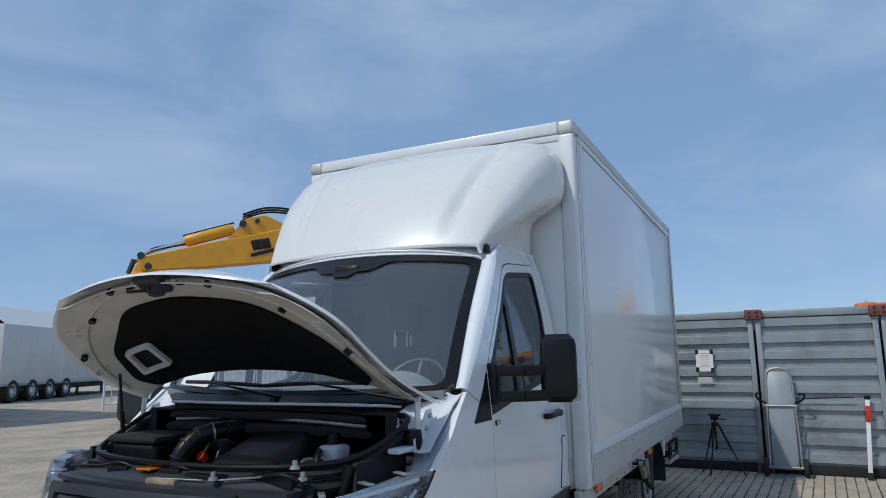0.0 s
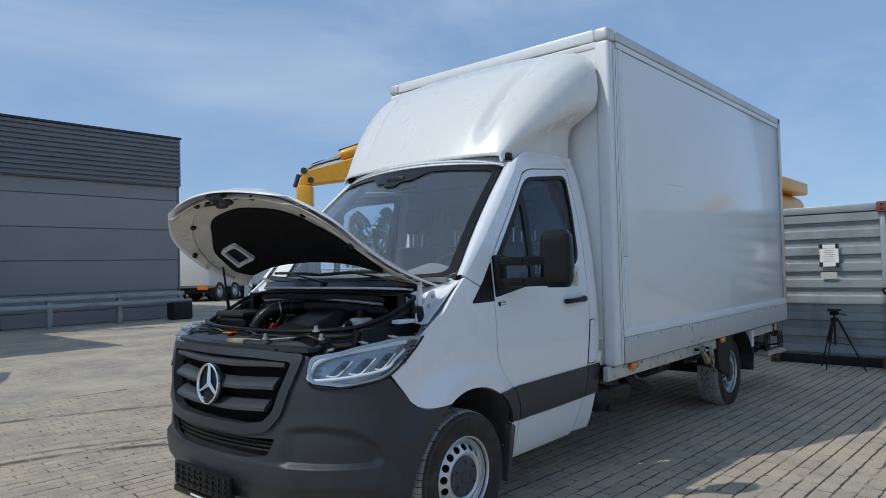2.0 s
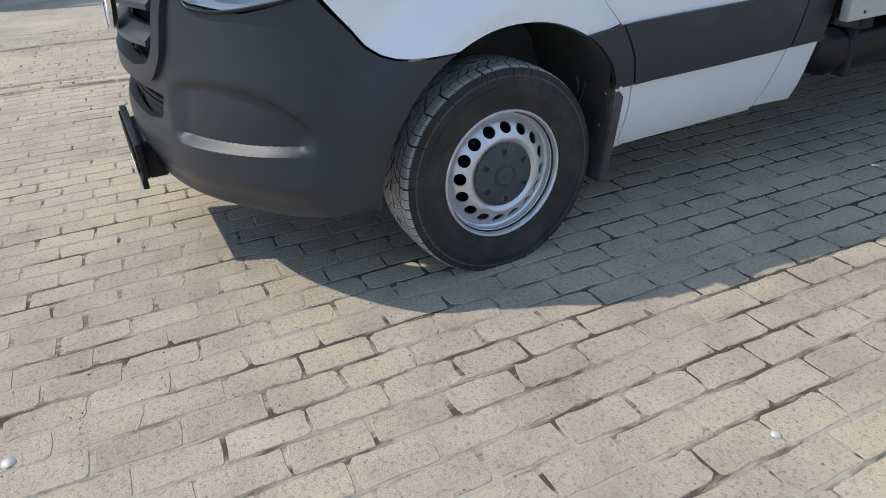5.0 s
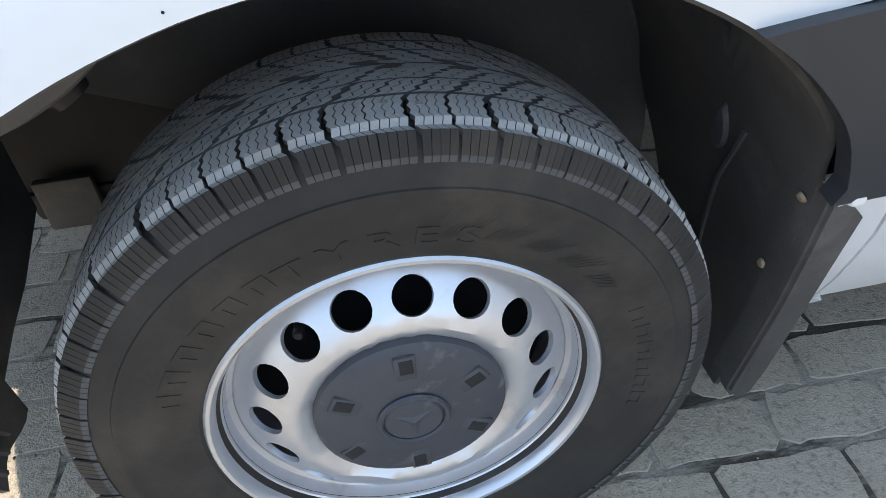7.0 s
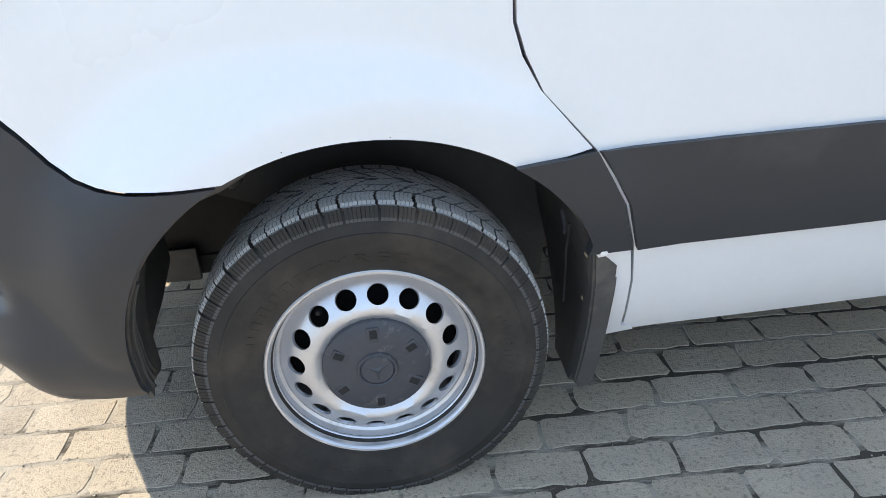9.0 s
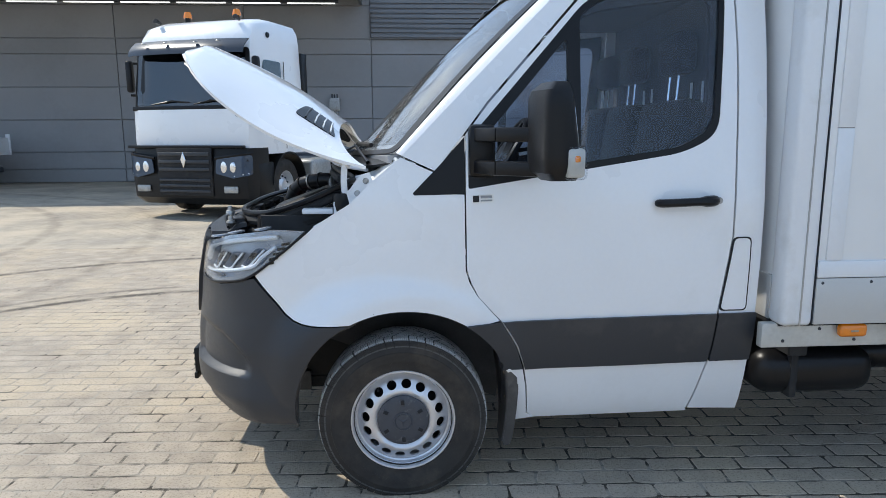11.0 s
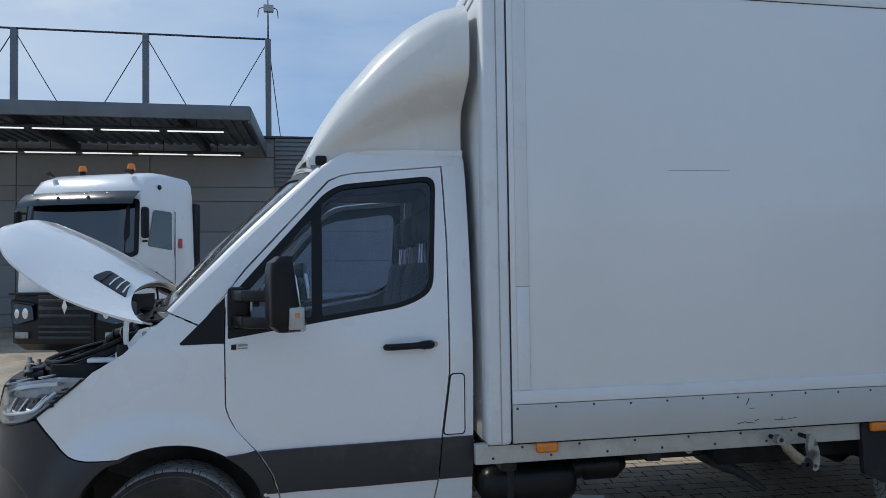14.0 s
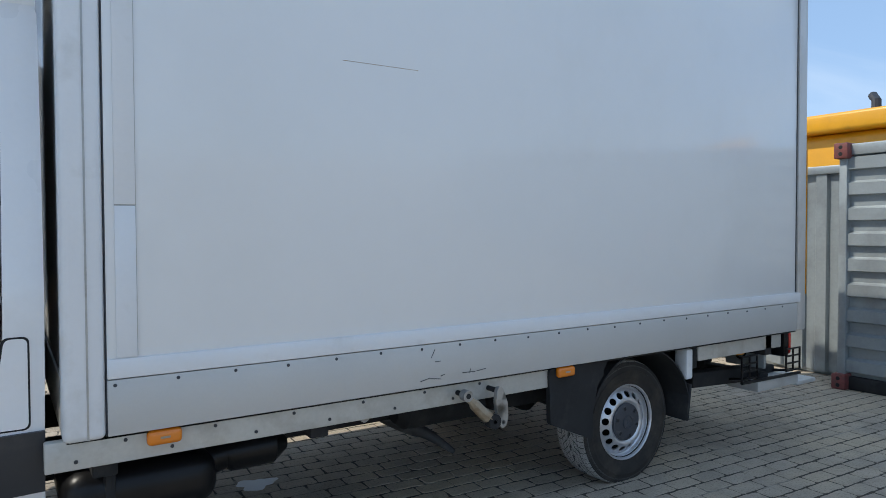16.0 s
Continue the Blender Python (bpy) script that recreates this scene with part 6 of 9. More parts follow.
for y0, y1, x0, x1, h in ((-0.60, -0.40, -0.76, -0.68, 0.05), (-0.30, -0.10, -0.80, -0.72, 0.04), (0.24, 0.36, -0.79, -0.72, 0.045), (0.40, 0.56, -0.74, -0.68, 0.05), (-0.06, 0.06, -0.79, -0.72, 0.05)):
    part("bracket", block((x0, y0, 1.06), (x1, y1, 1.10 + h), 0.012), M_BLACK, lock_panel)
part("label", block((-0.815, 0.07, 1.141), (-0.765, 0.15, 1.147), 0.001), M_ORANGE, lock_panel, "orange warning label")
part("lock_plate", block((-0.845, -0.10, 1.095), (-0.78, 0.06, 1.118), 0.006), M_RUST, lock_panel, "worn bonnet lock plate")
for y0, y1 in ((-0.66, -0.2), (-0.15, 0.3), (0.2, 0.66)):
    part("cable", tube(curve([(-0.74, y0, 1.12), (-0.77, y0 + 0.1, 1.155), (-0.76, (y0 + y1) / 2, 1.135), (-0.74, y1, 1.12)], 6), 0.007, seg=6), M_BLACK, lock_panel)


def cover_skin(u, v):
    a, b = 2 * u - 1, v
    z = 1.085 + (0.050 + 0.095 * min(1, b / 0.8)) * smoothstep(0.0, 0.34, 1 - abs(a)) + 0.012 * (1 - a * a) - 0.05 * max(0, 0.08 - b) / 0.08
    return (-0.62 + 0.33 * b, -0.215 + (0.215 - 0.03 * b) * a, z)


cover = part("engine_cover", grid(cover_skin, 28, 18, 0.02), M_BLACK, bay, "glossy black engine cover")
part("cover_rib", tube([Vector(cover_skin(0.18 + 0.64 * k / 20, 0.10 + 0.16 * math.sin(math.pi * k / 20))) + Vector((-0.002, 0, 0.006)) for k in range(21)], 0.006, seg=8), M_PLASTIC, cover, "raised arc on the cover")
part("cover_lip", tube([Vector(cover_skin(0.10 + 0.80 * k / 20, 0.02)) + Vector((-0.008, 0, 0.0)) for k in range(21)], 0.011, seg=8), M_PLASTIC, cover)
for u in (0.22, 0.36, 0.50, 0.64, 0.78):
    part("cover_clip", block((-0.008, -0.012, -0.012), (0.006, 0.012, 0.010), 0.003, m=Matrix.Translation(Vector(cover_skin(u, 0.02)) + Vector((-0.014, 0, 0.004)))), M_BLACKM, cover)
part("stay_rod", tube([(-0.815, -0.30, 1.128), (-0.74, -0.56, 1.150)], 0.0035, seg=6), M_CHROME, lock_panel, "thin bright bonnet stay")
part("stay_rod", tube([(-0.83, 0.02, 1.118), (-0.815, -0.22, 1.122)], 0.003, seg=6), M_STEEL, lock_panel)
for y, z in ((-0.63, 1.135), (-0.28, 1.128), (-0.60, 1.175)):
    part("stud", lathe([(0, 0.032), (0.010, 0.030), (0.011, 0.012), (0.018, 0.010), (0.020, 0.0)], 12, m=pose(-0.735 - 0.25 * (y + 0.63), y, z)), M_STEEL, lock_panel)
part("rear_rail", tube(curve([(-0.30, -0.62, 1.285), (-0.33, -0.3, 1.305), (-0.335, 0.1, 1.31), (-0.30, 0.5, 1.29)], 6), 0.008, seg=8), M_STEEL, bay, "bare steel rail across the bulkhead")
part("engine_block", block((-0.63, -0.44, 0.82), (-0.28, 0.08, 1.09), 0.03), M_DARKST, bay)
HOSE = curve([(-0.56, 0.14, 1.02), (-0.60, 0.15, 1.14), (-0.54, 0.12, 1.235), (-0.44, 0.06, 1.265), (-0.34, 0.02, 1.27)], 8)
part("intake_hose", tube(HOSE, 0.038, seg=14), M_BLACK, bay, "black corrugated intake hose")
for k in range(6):
    c, d = HOSE[5 + 4 * k], HOSE[6 + 4 * k]
    part("hose_clamp" if k == 4 else "hose_rib", tube([c, c.lerp(d, 0.5)], 0.043, seg=14), M_STEEL if k == 4 else M_BLACKM, bay)
part("air_filter_box", block((-0.55, 0.36, 0.95), (-0.30, 0.66, 1.21), 0.035, seg=3), M_BLACK, bay)
part("filter_lid", block((-0.56, 0.35, 1.20), (-0.29, 0.67, 1.235), 0.015), M_BLACKM, bay)
part("fluid_tank", block((-0.395, -0.535, 1.12), (-0.285, -0.435, 1.212), 0.018, seg=3), M_TRIMW, bay, "milky fluid tank")
part("tank_lid", lathe([(0, 0.045), (0.026, 0.045), (0.028, 0.0)], 20, m=pose(-0.33, -0.47, 1.212)), M_BLACK, bay)
part("red_cap", lathe([(0, 0.03), (0.020, 0.03), (0.023, 0.0)], 14, m=pose(-0.515, 0.085, 1.15) @ pose(0, 0, 0, 0, -60, 0)), M_RED, bay, "red filler cap")
part("blue_cap", lathe([(0, 0.03), (0.02, 0.03), (0.022, 0.0)], 14, m=pose(-0.62, 0.62, 1.14)), material("blue_cap_plastic", (0.04, 0.12, 0.40), 0.4, var=0.05), bay, "blue washer cap")
bm = bmesh.new()
random.seed(7)
for k in range(5):
    block((-0.03, -0.05, -0.008), (0.03, 0.05, 0.008), 0.006, bm, m=Matrix.Translation((-0.27 + 0.01 * k, -0.30 + 0.012 * k, 1.235 + 0.018 * k)) @ pose(0, 0, 0, 30 * random.random(), 50 * random.random(), 60 * random.random()))
part("foil_shield", bm, M_STEEL, bay, "crumpled foil heat shield")
random.seed(4)
for k in range(16):
    y0 = -0.66 + 0.085 * k
    pts = [(-0.62 + 0.12 * random.random(), y0, 1.02), (-0.48 + 0.1 * random.random(), y0 + 0.08 * (random.random() - 0.3), 1.12 + 0.09 * random.random()), (-0.38, y0 + 0.2 * (random.random() - 0.5), 1.12 + 0.06 * random.random()), (-0.28, y0 + 0.1, 1.05)]
    part("pipe", tube(curve(pts, 6), 0.006 + 0.010 * random.random(), seg=8), random.choice((M_BLACK, M_BLACKM, M_DARKST, M_BLACK)), bay)
for x0, y0, z0, x1, y1, z1 in ((-0.60, -0.66, 0.9, -0.46, -0.50, 1.12), (-0.42, -0.72, 0.9, -0.34, -0.60, 1.19), (-0.34, -0.30, 0.9, -0.27, -0.05, 1.24), (-0.66, -0.42, 0.9, -0.63, -0.1, 1.10), (-0.36, 0.08, 0.9, -0.27, 0.30, 1.22), (-0.66, 0.20, 0.9, -0.58, 0.34, 1.12)):
    part("module", block((x0, y0, z0), (x1, y1, z1), 0.018), M_BLACK, bay)
part("washer_neck", tube([(-0.60, -0.70, 1.00), (-0.58, -0.72, 1.12), (-0.57, -0.73, 1.17)], [0.02, 0.024, 0.03], seg=12), M_BLACK, bay)


# white inner wing flanges beside the bay
def flange(u, v):
    x = -0.34 + 0.40 * u
    z = float(np.interp(x, [-0.36, -0.2, -0.1, 0.02, 0.07], [1.155, 1.24, 1.335, 1.415, 1.40]))
    p = body(*S(x, z))
    return Vector((x, p.y + 0.006 + (0.145 + 0.08 * u) * v, z - 0.004 - (0.065 - 0.03 * u) * smoothstep(0.0, 0.5, v) - 0.05 * (1 - u) * v))


def cowl_side(u, v):
    """Pressed white panel between the wing's top edge and the cowl corner."""
    a = [(-0.25, -0.715, 1.318), (-0.16, -0.705, 1.34), (-0.10, -0.705, 1.357), (-0.06, -0.79, 1.39), (-0.015, -0.87, 1.42)]
    b = [(-0.25, -0.90, 1.185), (-0.19, -0.90, 1.235), (-0.12, -0.91, 1.30), (-0.06, -0.92, 1.362), (0.02, -0.935, 1.418)]
    k = [0, 0.25, 0.5, 0.75, 1]
    p = Vector([float(np.interp(u, k, [q[i] for q in a])) for i in range(3)])
    q = Vector([float(np.interp(u, k, [q[i] for q in b])) for i in range(3)])
    r = p.lerp(q, v)
    return r + Vector((0, 0, -0.055 * math.sin(math.pi * v) * (1 - 0.6 * u) + 0.006 * math.sin(14 * u) * math.sin(math.pi * v)))


both("cowl_side", grid(cowl_side, 20, 10, 0.006), M_TRIMW, truck, "white pressed panel at the cowl corner")
for s in (-1, 1):
    for dx in (0.0, 0.045):
        part("panel_bolt", lathe([(0, 0.008), (0.009, 0.007), (0.012, 0.0)], 10, m=pose(-0.17 + dx, s * 0.82, 1.232 + 0.45 * dx)), M_STEEL, truck)
both("inner_wing", grid(flange, 16, 10, 0.006), M_TRIMW, truck, "white inner wing flange")
both("inner_rail", block((-0.40, -0.84, 1.192), (-0.275, -0.785, 1.214), 0.006), M_TRIMW)
bm = bmesh.new()
PLATE = [(-0.272, 1.185), (-0.272, 1.238), (-0.205, 1.292), (-0.165, 1.345), (-0.125, 1.358), (-0.105, 1.31), (-0.115, 1.24)]
vs = [bm.verts.new((x, -0.842, z)) for x, z in PLATE]
ws = [bm.verts.new((x, -0.834, z)) for x, z in PLATE]
bm.faces.new(vs)
bm.faces.new(ws[::-1])
for i in range(len(PLATE)):
    bm.faces.new((vs[i], ws[i], ws[(i + 1) % len(PLATE)], vs[(i + 1) % len(PLATE)]))
bmesh.ops.recalc_face_normals(bm, faces=list(bm.faces))
both("hinge_plate", bm, M_TRIMW, truck, "white hinge plate on the inner wing")
for x, z in ((-0.235, 1.228), (-0.175, 1.275), (-0.14, 1.325)):
    both("plate_bolt", lathe([(0, 0.008), (0.009, 0.007), (0.013, 0.0)], 10, m=pose(x, -0.842, z, 90)), M_STEEL)
both("rubber_stop", lathe([(0, 0.085), (0.034, 0.08), (0.040, 0.04), (0.034, 0.0)], 16, m=pose(-0.238, -0.815, 1.195)), M_BLACK)
both("wing_bolt", lathe([(0, 0.01), (0.012, 0.009), (0.015, 0.0)], 10, m=pose(-0.22, -0.86, 1.165)), M_STEEL)

# cab interior
part("firewall", block((-0.26, -0.70, 0.86), (-0.22, 0.70, 1.34), 0.01), M_BLACKM, truck)
part("footwell", block((-0.26, -0.46, 0.5), (-0.22, 0.46, 0.858), 0.01), M_BLACKM, truck)
part("cab_floor", block((0.50, -0.86, 0.50), (1.42, 0.86, 0.56), 0.01), M_BLACKM, truck)
part("cab_back", block((1.38, -0.80, 0.5), (1.44, 0.80, 2.2), 0.02), M_HEADLIN, truck, "grey cab rear wall")
part("cab_skirt", block((0.55, -0.80, 0.36), (1.42, 0.80, 0.5), 0.02), M_BLACKM, truck)
dash = part("dashboard", grid(lambda u, v: (-0.215 + 0.575 * v + 0.17 * abs(2 * u - 1) ** 2.2 * (1 - v), -0.86 + 1.72 * u, 1.395 - 0.02 * v + 0.035 * math.sin(math.pi * v) - 0.30 * smoothstep(0.82, 1.0, v)), 20, 16, 0.03), M_DASH, truck, "dark grey dashboard")
part("instrument_hood", grid(lambda u, v: (0.14 + 0.20 * v, -0.62 + 0.40 * u, 1.41 + 0.085 * math.sin(math.pi * u) ** 0.6 * (0.3 + 0.7 * v)), 14, 6, 0.015), M_DASH, dash)
wheel_m = Matrix.Translation((0.48, -0.42, 1.40)) @ pose(0, 0, 0, 0, -58, 0)
st = part("steering_wheel", tube([wheel_m @ Vector((0.195 * math.cos(k * math.tau / 36), 0.195 * math.sin(k * math.tau / 36), 0)) for k in range(37)], 0.016, seg=8, caps=False), M_BLACK, truck, "black steering wheel")
part("steering_hub", lathe([(0, 0.03), (0.07, 0.025), (0.09, 0.0), (0.05, -0.06), (0, -0.06)], 20, m=wheel_m), M_BLACK, st)
for a in (0, 180, 270):
    part("spoke", tube([wheel_m @ Vector((0.05 * math.cos(radians(a)), 0.05 * math.sin(radians(a)), 0)), wheel_m @ Vector((0.19 * math.cos(radians(a)), 0.19 * math.sin(radians(a)), 0))], 0.014, seg=6), M_BLACK, st)
for y, w in ((-0.45, 0.26), (0.12, 0.23), (0.58, 0.23)):
    seat = part("seat", block((0.62, y - w, 0.78), (1.12, y + w, 0.96), 0.05, seg=3), M_SEAT, truck, "dark fabric seat")
    part("backrest", block((1.10, y - w, 0.92), (1.24, y + w, 1.67), 0.05, seg=3, m=Matrix.Translation((1.1, 0, 0.92)) @ pose(0, 0, 0, 0, 8, 0) @ Matrix.Translation((-1.1, 0, -0.92))), M_SEAT, seat)
    part("headrest", block((1.23, y - 0.13, 1.765), (1.33, y + 0.13, 1.96), 0.04, seg=3), M_SEAT, seat)
    for d in (-0.05, 0.05):
        part("headrest_post", tube([(1.265, y + d, 1.64), (1.275, y + d, 1.80)], 0.006, seg=8), M_CHROME, seat)
    part("seat_base", block((0.66, y - w + 0.03, 0.56), (1.1, y + w - 0.03, 0.78), 0.02), M_BLACKM, seat)
part("rear_view_sensor", block((0.42, -0.09, 2.02), (0.56, 0.09, 2.12), 0.03), M_BLACK, truck)
# white bars on the cab's rear wall, added as the headrest posts' glint
for y in (-0.52, -0.40, 0.10, 0.22):
    part("wall_slot", block((1.372, y - 0.006, 1.63), (1.382, y + 0.006, 1.74), 0.003), M_WHITE, truck)


# ---- box body ----
BX0, BX1, BY, BZ0, BZ1 = 1.50, 5.88, 1.09, 0.755, 3.165
boxb = part("box_core", block((BX0 + 0.02, -BY + 0.02, BZ0 + 0.03), (BX1 - 0.02, BY - 0.02, BZ1 - 0.02), 0.005), M_PANEL, truck, "white insulated box body")
front = part("box_front", block((BX0 + 0.002, -BY + 0.09, BZ0 + 0.02), (BX0 + 0.03, BY - 0.09, BZ1 - 0.13), 0.004), M_PANEL, boxb, "white front wall of the box")
for s in (-1, 1):
    y0, y1 = sorted((s * (BY + 0.008), s * (BY - 0.10)))

    def strip(x0, x1, z0, z1, proud, bevel=0.0, s=s):
        """A flat length of edging on the box's side, standing proud of the panel's plane."""
        ya, yb = sorted((s * (BY - 0.012), s * (BY + proud)))
        return block((x0, ya, z0), (x1, yb, z1), bevel)

    part("corner_post", block((BX0 - 0.01, y0, BZ0 - 0.005), (BX0 + 0.118, y1, BZ1 - 0.09), 0.022, seg=3), M_TRIMW, boxb, "pale grey front corner post")
    part("post_line", block((BX0 + 0.060, s * (BY + 0.0085) - 0.002, BZ0), (BX0 + 0.066, s * (BY + 0.0085) + 0.002, BZ1 - 0.1)), M_STEEL, boxb)
    part("corner_cap", block((BX0 - 0.014, y0 - 0.003, BZ1 - 0.088), (BX0 + 0.115, y1 + 0.003, BZ1 + 0.004), 0.022, seg=3), M_ALU, boxb, "grey corner cap")
    part("top_rail", block((BX0 + 0.117, y0, BZ1 - 0.075), (BX1, y1, BZ1), 0.012), M_ALU, boxb, "aluminium roof rail")
    part("upper_trim", strip(BX0 + 0.1215, BX1 - 0.09, BZ1 - 0.125, BZ1 - 0.079, 0.006, 0.003), M_TRIMW, boxb)
    part("lower_trim", strip(BX0 + 0.1215, BX1 - 0.035, 0.947, 1.013, 0.009, 0.004), M_TRIMW, boxb, "white lower panel trim")
    for z0, z1 in ((1.017, 1.523), (1.527, 3.035)):
        part("side_trim", strip(BX0 + 0.150, BX0 + 0.215, z0, z1, 0.008, 0.002), M_TRIMW, boxb)
        # narrow darker strip draws the shadow line at the trim's edge
        part("seal_line", strip(BX0 + 0.2152, BX0 + 0.2170, z0, z1, 0.002), M_STEEL, boxb)
    # the shade in the seam between both trim lengths, drawn as a strip
    part("seal_line", strip(BX0 + 0.150, BX0 + 0.215, 1.5232, 1.5268, 0.004), M_STEEL, boxb)
    part("seal_line", strip(BX0 + 0.1215, BX1 - 0.09, BZ1 - 0.1295, BZ1 - 0.1252, 0.003), M_DARKST, boxb)
    part("seal_line", strip(BX0 + 0.1215, BX1 - 0.09, BZ1 - 0.0788, BZ1 - 0.0752, 0.003), M_DARKST, boxb)
    part("seal_line", strip(BX1 - 0.0945, BX1 - 0.0902, 1.016, BZ1 - 0.13, 0.003), M_DARKST, boxb)
    part("side_panel", strip(BX0 + 0.1215, BX1 - 0.09, 1.0, 3.05, 0.001, 0.002), M_PANEL, boxb, "glossy white side panel")
    part("gap_strip", strip(BX0 + 0.1175, BX0 + 0.1212, 0.76, 3.07, 0.001), M_DARKST, boxb)
    part("rear_post", block((BX1 - 0.088, y0 + 0.012 * (s < 0), 0.985 + 0.03), (BX1 - 0.07, y1 - 0.012 * (s > 0), 3.09), 0.004), M_BLACKM, boxb)
    part("rear_frame", block((BX1 - 0.068, y0, BZ0), (BX1 + 0.03, y1, BZ1 + 0.002), 0.012), M_ALU, boxb, "aluminium rear door frame")
    skirt = part("skirt", strip(BX0 + 0.1215, BX1 - 0.07, 0.757, 0.944, 0.007, 0.003), M_SKIRT, boxb, "aluminium lower skirt with rivets")
    for k in range(21):
        x = 1.645 + k * 0.199
        part("rivet", lathe([(0, 0.003), (0.005, 0.0025), (0.0065, 0)], 8, m=pose(x, s * (BY + 0.007), 0.926 + 0.002 * (k % 3), 90 if s < 0 else -90)), M_DARKST, skirt)
for k, (x, z, l, a) in enumerate(((2.48, 2.114, 0.35, 0.5), (2.885, 0.885, 0.04, 62), (2.830, 0.788, 0.05, 12), (2.88, 0.795, 0.055, -8), (2.905, 0.866, 0.03, 0), (3.05, 0.801, 0.07, -2), (3.09, 0.795, 0.02, 80), (3.13, 0.80, 0.05, 6), (2.935, 0.80, 0.02, 15))):
    bm = tube([(x, -BY - 0.0085 + (0.008 if k == 0 else 0), z), (x + l * math.cos(radians(a)), -BY - 0.0085 + (0.008 if k == 0 else 0), z + l * math.sin(radians(a)))], 0.0014 if k == 0 else 0.0016, seg=5)
    part("scratch", bm, M_RUST if k == 0 else M_DARKST, boxb)
part("front_rail", block((BX0 - 0.012, -BY + 0.10, BZ1 - 0.085), (BX0 + 0.04, BY - 0.10, BZ1 + 0.002), 0.012), M_TRIMW, boxb, "white front roof rail")
part("front_trim", block((BX0 - 0.004, -BY + 0.09, BZ1 - 0.135), (BX0 + 0.02, BY - 0.09, BZ1 - 0.09), 0.004), M_TRIMW, boxb)
part("front_skirt", block((BX0 - 0.006, -BY + 0.098, BZ0), (BX0 + 0.02, BY - 0.098, 0.94), 0.004), M_ALU, boxb)
part("box_rear", block((BX1 + 0.0, -BY + 0.1, BZ0), (BX1 + 0.025, BY - 0.1, BZ1), 0.006), M_ALU, boxb, "closed rear shutter")
part("warning_tape", block((BX1 + 0.031, -BY - 0.009, 1.0), (BX1 + 0.034, -BY + 0.03, 2.0)), M_YELLOW, boxb, "yellow contour tape")

# ---- chassis and what hangs under the box ----
for s in (-1, 1):
    rail = part("side_rail", block((1.44, s * 1.03 - 0.02, 0.650), (3.62, s * 1.03 + 0.02, 0.752), 0.006), M_RAIL, truck, "pale steel side rail")
    for k in range(12):
        part("bolt", lathe([(0, 0.004), (0.006, 0.004), (0.007, 0)], 8, m=pose(1.53 + k * 0.15, s * 1.05, 0.678 + 0.048 * (k % 2), 90 if s < 0 else -90)), M_DARKST, rail)
    part("side_rail", block((4.85, s * 1.0 - 0.02, 0.64), (5.75, s * 1.0 + 0.02, 0.742), 0.006), M_RAIL, truck)
    part("chassis_beam", block((0.45, s * 0.42 - 0.04, 0.44), (5.8, s * 0.42 + 0.04, 0.60), 0.01), M_BLACKM, truck)
    for x in (1.80, 3.70):
        lampb = part("side_marker", block((x - 0.058, s * 1.075 - 0.018, 0.698), (x + 0.058, s * 1.075 + 0.018, 0.752), 0.016, seg=3), M_ORANGE, truck, "amber side marker lamp")
        part("lamp_print", block((x - 0.016, s * 1.094 - 0.001, 0.722), (x + 0.016, s * 1.094 + 0.001, 0.729)), M_RUST, lampb)
for x in (1.62, 2.4, 3.2, 4.0, 4.8, 5.6):
    part("cross_member", block((x - 0.04, -1.02, 0.60), (x + 0.04, 1.02, 0.76), 0.008), M_BLACKM, truck)
part("box_floor", block((BX0, -1.05, 0.735), (BX1, 1.05, 0.757), 0.004), M_BLACKM, truck)
part("propshaft", tube([(0.6, 0.0, 0.45), (4.2, 0.0, 0.36)], 0.05, seg=14), M_BLACKM, truck)
part("rear_axle", tube([(4.325, -0.75, RW), (4.325, 0.75, RW)], 0.055, seg=14), M_BLACKM, truck)
part("differential", lathe([(0, -0.13), (0.1, -0.11), (0.15, 0), (0.1, 0.11), (0, 0.13)], 20, m=pose(4.32, 0, RW, 0, 90, 0)), M_BLACKM, truck)
part("front_beam", block((-0.1, -0.70, 0.22), (0.1, 0.70, 0.32), 0.03), M_BLACKM, truck)
tank = part("fuel_tank", block((1.49, -0.97, 0.40), (2.02, -0.52, 0.60), 0.08, seg=4), M_BLACK, truck, "black plastic tank under the box")
part("tank_neck", tube([(2.0, -0.78, 0.52), (2.08, -0.78, 0.53), (2.10, -0.78, 0.53), (2.28, -0.78, 0.535), (2.34, -0.78, 0.53)], [0.07, 0.062, 0.075, 0.078, 0.03], seg=16), M_BLACK, tank)
part("tank_strap", block((1.62, -0.978, 0.395), (1.66, -0.51, 0.607), 0.02), M_BLACKM, tank)
part("drain_hose", tube(curve([(3.04, -0.12, 0.55), (3.10, -0.18, 0.42), (3.18, -0.28, 0.36), (3.28, -0.42, 0.315), (3.37, -0.56, 0.235)], 6), [0.036] * 8 + [0.042] * 9 + [0.034, 0.031, 0.028, 0.025, 0.022, 0.019, 0.016, 0.012], seg=12), M_LINER, truck, "hanging grey rubber hose")
part("hose_clip", lathe([(0.010, -0.006), (0.022, -0.006), (0.022, 0.006), (0.010, 0.006)], 16, m=pose(2.62, -0.98, 0.64, 90)), M_STEEL, truck)
lever = part("lock_lever", tube(curve([(3.055, -1.118, 0.700), (3.10, -1.118, 0.655), (3.145, -1.118, 0.612), (3.185, -1.118, 0.582)], 4), [0.018] * 4 + [0.026] * 5 + [0.028] * 4, seg=8), M_RUST, truck, "worn steel locking lever")
